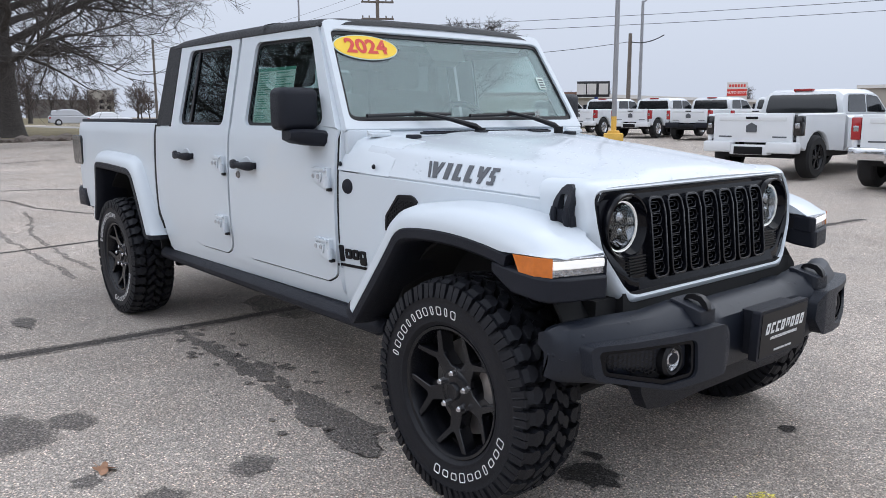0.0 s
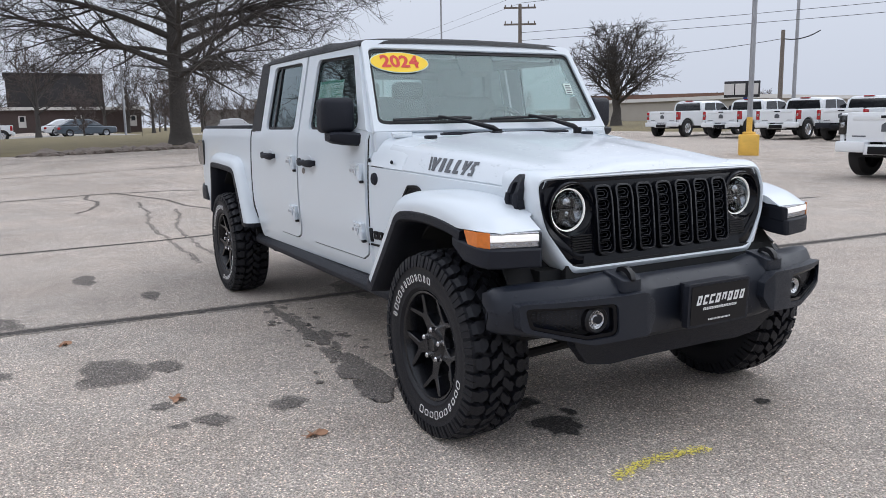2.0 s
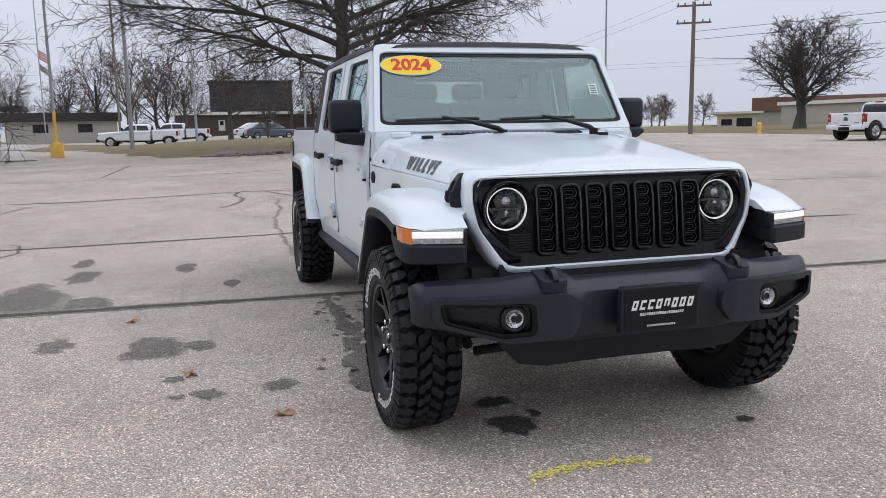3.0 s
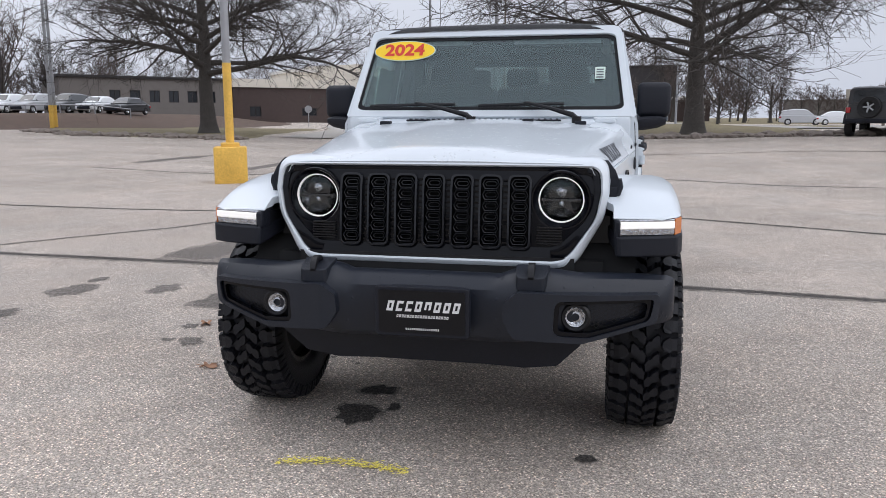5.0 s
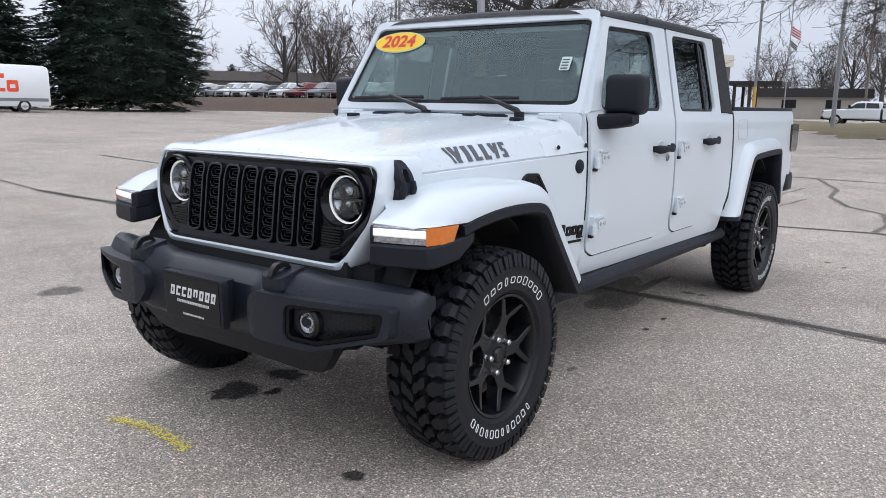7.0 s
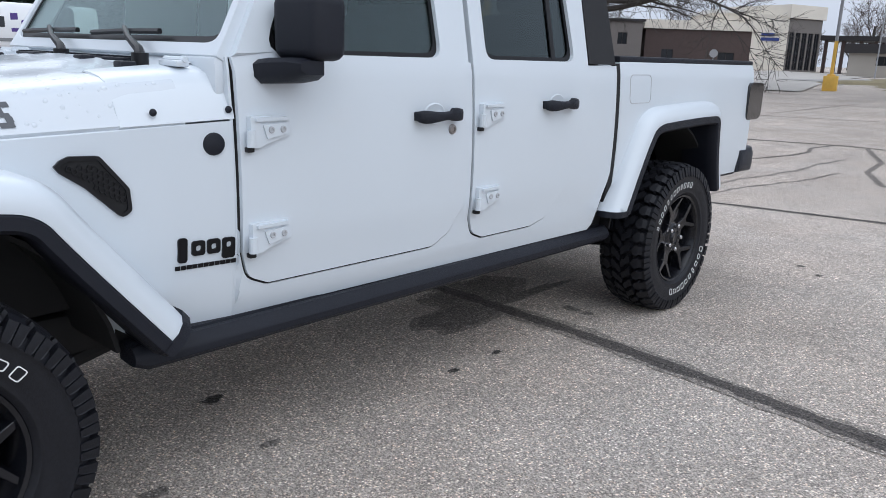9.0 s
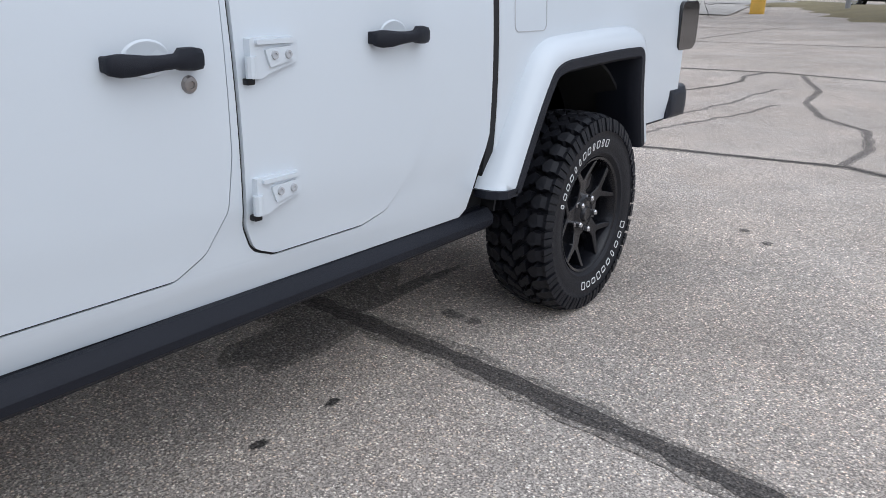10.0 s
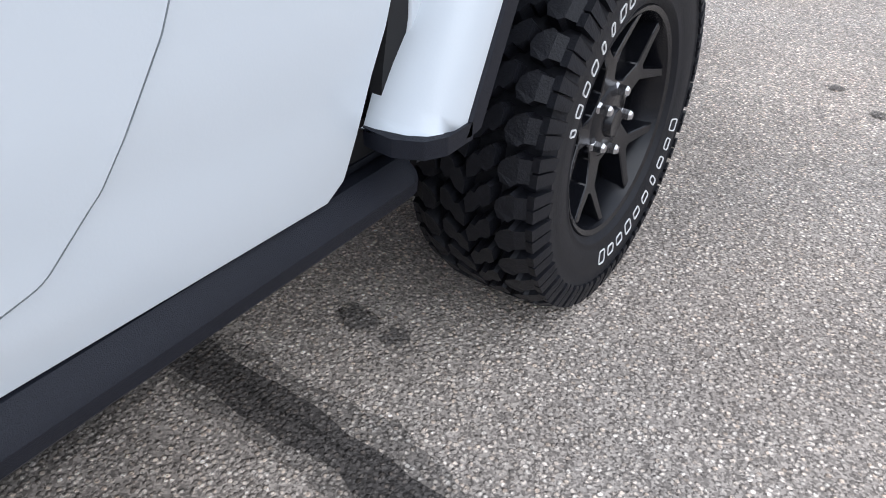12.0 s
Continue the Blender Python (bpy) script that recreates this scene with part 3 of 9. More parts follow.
def lawn(name, outline, material, label, lift=0.12, edge=0.6, cell=1.5, seed=0):
    """A bank of earth over an outline in the plan, falling to the ground at its edge."""
    rnd = random.Random(seed)
    xs0, xs1 = min(p[0] for p in outline), max(p[0] for p in outline)
    ys0, ys1 = min(p[1] for p in outline), max(p[1] for p in outline)

    def inside(x, y):
        c, n = False, len(outline)
        for i in range(n):
            (x1, y1), (x2, y2) = outline[i], outline[(i + 1) % n]
            if (y1 > y) != (y2 > y) and x < (x2 - x1) * (y - y1) / (y2 - y1) + x1:
                c = not c
        return c

    bm = bmesh.new()
    grid = {}
    nx, ny = int((xs1 - xs0) / cell) + 2, int((ys1 - ys0) / cell) + 2
    for i in range(nx):
        for j in range(ny):
            x, y = xs0 + (i - 0.5) * cell + rnd.uniform(-0.2, 0.2) * cell, ys0 + (j - 0.5) * cell + rnd.uniform(-0.2, 0.2) * cell
            d = edge_distance(outline, x, y) * (1 if inside(x, y) else -1)
            z = ground_z(x, y) + lift * smooth01(-0.1, edge, d) + (rnd.uniform(-0.02, 0.03) if d > 0 else 0) - (0.15 if d < 0 else 0)
            grid[i, j] = (bm.verts.new((x, y, z)), d)
    for i in range(nx - 1):
        for j in range(ny - 1):
            q = [grid[i, j], grid[i + 1, j], grid[i + 1, j + 1], grid[i, j + 1]]
            if max(d for _, d in q) > 0:
                bm.faces.new([v for v, _ in q])
    bmesh.ops.delete(bm, geom=[v for v in bm.verts if not v.link_faces], context="VERTS")
    return solid(name, bm, material, label, "ground", "structure", smooth=60)


lawn("lawn_near", [(-31.21, -2.4), (-33.52, -4.43), (-42.6, -7.3), (-47.6, -9.3), (-56.0, -10.4), (-53.0, -4.7), (-50.84, 12.68), (-30.83, 11.52)], GRASS, "yellow winter grass on a low bank", seed=1)
lawn("lawn_far", [(-33.85, -17.81), (-57.88, -22.34), (-53.46, -40.76), (-39.43, -34.71), (-34.62, -27.52)], GRASS, "yellow winter grass round the big tree", seed=2)
lawn("lawn_island", [(-48.48, -12.67), (-70.01, -14.94), (-70.03, -5.58), (-48.03, -6.26)], GRASS, "grass island by the drive", seed=3)
lawn("lawn_side", [(-28.99, 33.98), (-69.48, 31.23), (-93.74, 62.02), (-57.51, 77.02), (-32.64, 43.16)], GRASS, "grass verge behind the parked trucks", seed=4, cell=2.5)
lawn("far_field", [(-96.94, 6.86), (-96.45, 35.57), (-178.71, 78.08), (-328.56, 99.91), (-330.06, -7.63), (-119.98, 2.99)], GRASS, "distant field of dull winter grass", lift=0.05, edge=5.0, cell=7.0, seed=6)
lawn("street_verge", [(-53.34, 13.21), (-83.86, 14.38), (-83.76, 20.08), (-59.6, 25.03), (-53.63, 22.94)], GRASS, "grass verge beyond the kerb rubble", lift=0.06, edge=2.0, cell=2.5, seed=7)
BANK = [(-46.75, -27.46), (-41.47, -34.69), (-35.59, -40.88), (-30.18, -46.47), (-38.2, -76.57), (-55.64, -114.34), (-110.42, -93.94), (-115.64, -50.85), (-79.78, -33.55)]
BANK_LIFT, BANK_EDGE = 1.05, 12.0


def bank_z(x, y):
    """Height of the car park on top of the bank."""
    return ground_z(x, y) + BANK_LIFT * smooth01(-0.1, BANK_EDGE, edge_distance(BANK, x, y))


lawn("mulch_bank", BANK, MULCH, "brown mulched bank below the car park", lift=BANK_LIFT, edge=BANK_EDGE, seed=5)
bm = bmesh.new()
rows = [[Vector((x, y, ground_z(x, y) + 0.05)) for y in np.linspace(y0, y1, 6)] for x, y0, y1 in ((-37, -17.1, -9.5), (-46, -18.2, -11.5), (-56, -20.8, -14), (-72, -27.5, -17), (-108, -36.8, -24))]
ring_faces(bm, rows)
solid("drive", bm, CONCRETE, "pale concrete drive to the clinic", "drive", "structure")
bm = bmesh.new()
rows = [[Vector((x, y, ground_z(x, y) + 0.06)) for y in np.linspace(-16, 26, 12)] for x in (-52.0, -57, -62, -68, -76)]
ring_faces(bm, rows)
solid("side_street", bm, mat("far_street", (0.30, 0.285, 0.27), 0.9, var=0.1, scale=0.4, fine=0.1, fscale=12), "pale asphalt street beyond the lawn", "road", "structure")


def rubble(name, line, count, seed, label, spread=0.45, size=(0.10, 0.34)):
    """Broken kerb stones and clods along a line."""
    rnd = random.Random(seed)
    bm = bmesh.new()
    for _ in range(count):
        k = rnd.random() * (len(line) - 1)
        i = int(k)
        a, b = line[i], line[i + 1]
        x = a[0] + (b[0] - a[0]) * (k - i) + rnd.gauss(0, spread)
        y = a[1] + (b[1] - a[1]) * (k - i) + rnd.gauss(0, spread)
        s = rnd.uniform(*size)
        r = bmesh.ops.create_icosphere(bm, subdivisions=1, radius=s)
        sx, sy, sz, t = rnd.uniform(0.7, 1.9), rnd.uniform(0.6, 1.3), rnd.uniform(0.30, 0.6), rnd.uniform(0, 3)
        for v in r["verts"]:
            p = Vector((v.co.x * sx * rnd.uniform(0.8, 1.2), v.co.y * sy * rnd.uniform(0.8, 1.2), v.co.z * sz))
            v.co = Vector((x + p.x * math.cos(t) - p.y * math.sin(t), y + p.x * math.sin(t) + p.y * math.cos(t), ground_z(x, y) + s * sz * 0.5 + p.z))
    return solid(name, bm, STONE, label, "rubble", "stuff", smooth=0)


rubble("kerb_rubble", [(-30.83, 11.52), (-30.96, 4.32), (-31.10, -1.40)], 260, 1, "broken stones and earth along the lawn edge")
rubble("kerb_rubble", [(-33.85, -17.81), (-34.78, -22.37), (-34.62, -27.52), (-39.43, -34.71)], 200, 2, "broken stones and earth along the far lawn")
rubble("rubble_heap", [(-30.84, 11.02), (-32.79, 13.58)], 60, 3, "heap of broken concrete by the kerb", 0.6, (0.2, 0.5))
rubble("field_stone", [(-42.54, -48.03), (-42.73, -48.44)], 3, 4, "pale boulder at the lot's edge", 0.3, (0.35, 0.5))


# ---- the white pickup that the camera goes round ----
WB = 3.488


def ys(x, z):
    """Half width of the body's skin."""
    b = float(np.interp(x, [-2.6, -1.9, -0.886], [0.830, 0.818, 0.786])) if x < -0.885 else 0.774 - (x + 0.885) * 0.130
    if z > 1.2:
        b -= (z - 1.2) * 0.20
    else:
        b += 0.011 * max(0.0, 1 - ((z - 0.93) / 0.27) ** 2)
    if z < 0.72:
        b -= (0.72 - z) * 0.10
    if z < 0.64:
        b -= (0.64 - z) ** 2 * 0.4
    return b


def skin(side, proud=0.0):
    return lambda u, v, w: Vector((u, side * (ys(u, v) + proud + w), v))


DOOR_F = [(-1.843, 1.235), (-1.843, 0.85), (-1.828, 0.73), (-1.77, 0.64), (-1.69, 0.597), (-0.985, 0.592), (-0.915, 0.622), (-0.893, 0.70), (-0.885, 1.235)]
DOOR_R = [(-2.622, 1.235), (-2.636, 1.07), (-2.605, 0.95), (-2.528, 0.80), (-2.442, 0.68), (-2.372, 0.617), (-2.28, 0.594), (-1.97, 0.592), (-1.905, 0.617), (-1.880, 0.68), (-1.868, 1.235)]
CUTS = [((0, 1.2), (1, 0)), ((0, 0.72), (1, 0)), ((0, 1.45), (1, 0)), ((-0.885, 0), (0, 1))] + [((0, z), (1, 0)) for z in (0.555, 0.58, 0.60, 0.62, 0.64, 0.665, 0.76, 0.81, 0.87, 0.93, 0.99, 1.05, 1.10, 1.15, 1.18)]


def loop_rounded(path, r):
    return rounded(path, [0] + [r] * (len(path) - 2) + [0], 4)


def build_side_panels(body, side):
    # cab side round the doors
    d1, d2 = loop_rounded(DOOR_F, 0.05), loop_rounded(DOOR_R, 0.05)
    grow = lambda path, g: [path[0]] + offset_poly(path, g)[1:-1] + [path[-1]]  # noqa: E731
    g1 = [(p[0], p[1]) for p in grow(d1, -0.007)]
    g2 = [(p[0], p[1]) for p in grow(d2, -0.007)]
    g1[0], g1[-1] = (-1.849, 1.235), (-0.878, 1.235)
    g2[0], g2[-1] = (-2.629, 1.235), (-1.862, 1.235)
    poly = [(-0.872, 0.500), (-0.872, 1.235)] + g1[::-1] + g2[::-1] + [(-2.868, 1.235), (-2.868, 0.765), (-2.790, 0.530), (-2.760, 0.508)]
    bm = bmesh.new()
    slab(bm, poly[::-1], skin(side, -0.002), 0.03, cuts=CUTS)
    part("cab_side", bm, PAINT, body, bevel=0.002)
    # front side panel ahead of the door
    bm = bmesh.new()
    slab(bm, [(-0.880, 0.500), (-0.53, 0.500), (-0.40, 0.89), (0.30, 0.905), (0.335, 0.86), (0.335, 1.014), (-0.45, 1.048), (-0.880, 1.068)], skin(side), 0.03, cuts=CUTS)
    part("cowl_side", bm, PAINT, body, bevel=0.004)
    bm = bmesh.new()
    rows = []
    for x in (-0.884, -0.80, -0.74, -0.68, -0.62, -0.575):
        w, zt, zs = hood_section(x)
        pr = 0.004 if x < -0.6 else 0.003
        prof = [(0.74, -0.004), (0.80, -0.008), (0.86, -0.015), (0.905, -0.028), (0.935, -0.050), (0.965, -0.085), (0.985, -0.115)]
        row = [Vector((x, side * (u * w + pr), zt + v + pr * (1 if v > -0.05 else 0))) for u, v in prof] + [Vector((x, side * (ys(x, zs) + 0.001), zs - 0.003)), Vector((x, side * (ys(x, zs) - 0.02), zs - 0.008))]
        rows.append([Vector((x, side * row[0].y * side, row[0].z - 0.012))] + row)
    rows.append([Vector((p.x + 0.002, p.y * 0.992, p.z - 0.004)) for p in rows[-1]])
    ring_faces(bm, rows)
    part("cowl_corner", bm, PAINT, body, smooth=50)
    bm = bmesh.new()
    box(bm, -0.905, -0.845, min(side * 0.56, side * 0.752), max(side * 0.56, side * 0.752), 1.13, 1.236, 0.012)
    part("pillar_foot", bm, PAINT, body)
    # doors, with a dark strip painting the shade in the gap round each
    for ring in (d1, d2):
        bm = bmesh.new()
        slab(bm, grow(ring, -0.010) + grow(ring, 0.004)[::-1], skin(side, -0.007), 0.004, cuts=CUTS)
        part("door_gap_shade", bm, DARK, body)
    for name, path, win, top in (
        ("front_door", d1, [(-0.985, 1.248), (-1.180, 1.632), (-1.690, 1.640), (-1.705, 1.248)], [(-0.895, 1.245), (-1.146, 1.676), (-1.843, 1.678)]),
        ("rear_door", d2, [(-1.945, 1.248), (-1.935, 1.645), (-2.475, 1.648), (-2.520, 1.248)], [(-1.868, 1.678), (-2.60, 1.678)]),
    ):
        hole = rounded(win, 0.045)
        poly = path + top
        bm = bmesh.new()
        slab(bm, poly[::-1], skin(side, 0.004), 0.03, holes=[hole], cuts=CUTS)
        door = part(name, bm, PAINT, body, "white door with exposed hinges", bevel=0.003)
        bm = bmesh.new()
        slab(bm, rounded([(u * 1.0, v) for u, v in offset_poly(win[::-1], -0.014)][::-1], 0.05), skin(side, -0.012), 0.004, holes=[rounded(offset_poly(win[::-1], 0.022)[::-1], 0.04)], cuts=CUTS)
        part("window_seal", bm, SATINB, door)
        bm = bmesh.new()
        slab(bm, rounded(offset_poly(win[::-1], -0.006)[::-1], 0.04), skin(side, -0.018), 0.004, cuts=CUTS)
        pane = part("window_glass", bm, FRONTG if name == "front_door" else TINTG, door)
        pane.visible_shadow = False
        if name == "rear_door":
            bm = bmesh.new()
            slab(bm, [(-2.40, 1.255), (-2.375, 1.255), (-2.36, 1.655), (-2.385, 1.655)], skin(side, -0.010), 0.006, cuts=CUTS)
            part("window_divider", bm, SATINB, door)
        # handle with the hollow behind it
        hx = -1.667 if name == "front_door" else -2.393
        hz = 1.060 if name == "front_door" else 1.081
        bm = bmesh.new()
        rows = []
        for u, up, low, off in ((0.106, 0.010, 0.012, 0.022), (0.100, 0.017, 0.019, 0.030), (0.080, 0.020, 0.024, 0.036), (0.058, 0.018, 0.023, 0.041), (0.030, 0.015, 0.018, 0.046), (0.000, 0.014, 0.014, 0.048), (-0.030, 0.016, 0.013, 0.047), (-0.040, 0.026, 0.017, 0.046), (-0.075, 0.026, 0.020, 0.040), (-0.098, 0.022, 0.018, 0.034), (-0.106, 0.012, 0.010, 0.024)):
            y = ys(hx + u, hz) + off
            rows.append([Vector((hx + u, side * (y + 0.010 * c), hz + (up if e > 0 else low) * e)) for c, e in ((1, -0.55), (1, 0.55), (0.5, 0.95), (-0.6, 1), (-1, 0.7), (-1, -0.7), (-0.6, -1), (0.5, -0.95))])
        ring_faces(bm, rows, close_v=True, cap=True)
        for u in (-0.090, 0.090):
            yb = side * ys(hx + u, hz)
            box(bm, hx + u - 0.014, hx + u + 0.014, min(yb, yb + side * 0.035), max(yb, yb + side * 0.035), hz - 0.015, hz + 0.015, 0.004)
        part("door_handle", bm, PLAST, door, "black pull handle", smooth=50)
        bm = bmesh.new()
        lathe(bm, [(0.0, 0.004), (0.036, 0.006), (0.045, 0.026), (0.050, 0.030), (0.056, 0.0)], 28, "y", (0, 0, 0))
        for v in bm.verts:
            v.co = Vector((hx + 0.006 + v.co.x * 1.02, side * (ys(hx, hz) + 0.003 + v.co.y * 0.10), hz + 0.004 + v.co.z * 0.68))
        part("handle_cup", bm, PAINT, door)
        if name == "front_door":
            bm = bmesh.new()
            lathe(bm, [(0.0, 0.010), (0.007, 0.010), (0.008, 0.013), (0.015, 0.012), (0.018, 0.007), (0.019, 0.0)], 20, "y", (hx - 0.084, 0, hz - 0.050))
            for v in bm.verts:
                v.co.y = side * (ys(hx, hz) + 0.004 + v.co.y)
            part("key_lock", bm, STEEL, door, "dull metal key lock")
        # hinges
        ex = -0.906 if name == "front_door" else -1.890
        for hz2 in (1.043, 0.744) if name == "front_door" else (1.058, 0.754):
            bm = bmesh.new()
            yb = ys(ex - 0.05, hz2)
            tip = lambda u, v, w: Vector((ex + u, side * (yb + 0.003 + w), hz2 + v))  # noqa: E731
            slab(bm, rounded([(-0.148, -0.018), (-0.058, -0.040), (-0.040, -0.048), (-0.006, -0.048), (-0.006, 0.038), (-0.138, 0.038), (-0.150, 0.026)], 0.006, 2), lambda u, v, w: tip(u, v, w + 0.020 + u * 0.05), 0.024)
            slab(bm, rounded([(-0.138, 0.024), (-0.020, 0.024), (-0.020, 0.034), (-0.132, 0.034)], 0.003, 2), lambda u, v, w: tip(u, v, w + 0.030 + u * 0.06), 0.012)
            slab(bm, rounded([(-0.136, -0.012), (-0.060, -0.026), (-0.045, 0.014), (-0.130, 0.018)], 0.006, 2), lambda u, v, w: tip(u, v, w + 0.026 + u * 0.04), 0.010)
            tube(bm, [tip(-0.006, -0.045, 0.020), tip(-0.006, 0.0, 0.020)], 0.013, 10)
            hinge = part("door_hinge", bm, PAINT, door, "white exposed hinge", bevel=0.002)
            for u in (-0.072, -0.114):
                bm = bmesh.new()
                c = tip(u, 0.000, 0.026 + u * 0.04)
                lathe(bm, [(0.0, side * 0.002), (0.004, side * 0.0025), (0.005, side * 0.005), (0.009, side * 0.005), (0.010, 0.0)], 12, "y", c)
                part("hinge_bolt", bm, HINGEB, hinge)
            bm = bmesh.new()
            box(bm, ex - 0.018, ex + 0.004, min(side * yb, side * (yb + 0.022)), max(side * yb, side * (yb + 0.022)), hz2 - 0.060, hz2 - 0.046, 0.003)
            part("hinge_pin", bm, SATINB, hinge)


def body_core(body):
    """Added dark volumes inside the skin, whose black gives gaps and wheel wells deep shade."""
    boxes = [(-2.76, -0.90, -0.70, 0.70, 0.51, 1.16), (-0.95, 0.33, -0.50, 0.50, 0.55, 1.03), (-4.42, -2.82, -0.50, 0.50, 0.52, 0.80)]
    for s in (-1, 1):
        for x0, x1, y0, y1, z0, z1 in ((-4.42, -4.05, 0.5, 0.74, 0.66, 1.1), (-3.01, -2.90, 0.5, 0.74, 0.56, 1.1), (-0.66, -0.54, 0.45, 0.685, 0.47, 0.95)):
            boxes.append((x0, x1, min(s * y0, s * y1), max(s * y0, s * y1), z0, z1))
    for b in boxes:
        bm = bmesh.new()
        box(bm, *b)
        part("inner_dark_filler", bm, DARK, body)
    for s in (-1, 1):
        for cx, cz, r, y0, y1 in ((-0.04, 0.40, 0.485, 0.42, 0.735), (-WB - 0.01, 0.43, 0.535, 0.50, 0.780)):
            bm = bmesh.new()
            rows = []
            for a in np.linspace(radians(6), radians(170 if cx > -1 else 180), 19):
                x, z = cx + r * math.cos(a), cz + r * math.sin(a)
                x = min(x, 0.36)
                rows.append([Vector((x, s * y0, z)), Vector((x, s * y1, z)), Vector((x + 0.012 * math.cos(a), s * y1, z + 0.012 * math.sin(a))), Vector((x + 0.012 * math.cos(a), s * y0, z + 0.012 * math.sin(a)))])
            ring_faces(bm, rows, close_v=True, cap=True)
            box(bm, cx - r, min(cx + r, 0.34), min(s * y0, s * (y0 - 0.02)), max(s * y0, s * (y0 - 0.02)), cz + 0.02, cz + r)
            part("wheel_well_liner", bm, DARK, body, "black wheel well liner")
    bm = bmesh.new()
    for s in (-1, 1):
        box(bm, -4.30, 0.50, s * 0.42 - 0.04, s * 0.42 + 0.04, 0.40, 0.52, 0.01)
        tube(bm, [(-3.35, s * 0.38, 0.40), (-3.40, s * 0.40, 0.62)], 0.04, 10)
        tube(bm, [(0.05, s * 0.48, 0.36), (-0.02, s * 0.44, 0.80)], 0.045, 10)
        tube(bm, [(-0.05, s * 0.50, 0.30), (-0.75, s * 0.42, 0.42)], 0.025, 8)
        tube(bm, [(-3.45, s * 0.50, 0.30), (-2.75, s * 0.42, 0.42)], 0.025, 8)
    for x in (0.0, -WB):
        tube(bm, [(x, -0.70, 0.385), (x, 0.70, 0.385)], 0.045, 12)
        lathe(bm, [(0.0, -0.13), (0.09, -0.11), (0.14, 0.0), (0.09, 0.11), (0.0, 0.13)], 16, "x", (x, 0.12 if x == 0.0 else 0.0, 0.385))
    box(bm, -2.6, -1.0, -0.40, 0.10, 0.36, 0.50, 0.03)
    tube(bm, [(-3.2, 0, 0.40), (-0.4, 0.05, 0.46)], 0.03, 8)
    tube(bm, [(0.20, -0.55, 0.34), (0.22, 0.5, 0.40)], 0.02, 8)
    part("chassis", bm, DARK, body, "black ladder frame, axles and links")


def chaikin(path, rounds=3):
    """A smooth line near a coarse one, with the same ends."""
    pts = [Vector((p[0], 0, p[1])) for p in path]
    for _ in range(rounds):
        new_pts = [pts[0]]
        for p, q in zip(pts, pts[1:]):
            new_pts += [p.lerp(q, 0.25), p.lerp(q, 0.75)]
        pts = new_pts + [pts[-1]]
    return pts


def flare_arch(path, y_in):
    """Points and outward normals along an arch in xz."""
    pts = chaikin(path)
    frames = []
    for i, p in enumerate(pts):
        d = (pts[min(i + 1, len(pts) - 1)] - pts[max(i - 1, 0)]).normalized()
        frames.append((p, Vector((-d.z, 0, d.x))))
    return frames


def sweep(bm, frames, section, side, floor=None, base=0.0):
    """floor: height below which the front end of the arch does not hang; base: height of its level foot."""
    rows = []
    for p, nrm in frames:
        row = []
        for u, v in section:
            if floor is not None and p.x > 0.18:
                v = max(v, -max(0.004, p.z - floor))
                u = max(u, float(np.interp(p.x, [0.32, 0.38], [0.565, 0.640])))
                u = min(u, float(np.interp(p.x, [0.30, 0.39, 0.43, 0.455], [0.874, 0.868, 0.850, 0.800])) - (0.874 - u) * 0.2)
            q = p + nrm * v + Vector((0, side * u, 0))
            q.z = max(q.z, base)
            row.append(q)
        rows.append(row)
    ring_faces(bm, rows, close_v=True, cap=True)


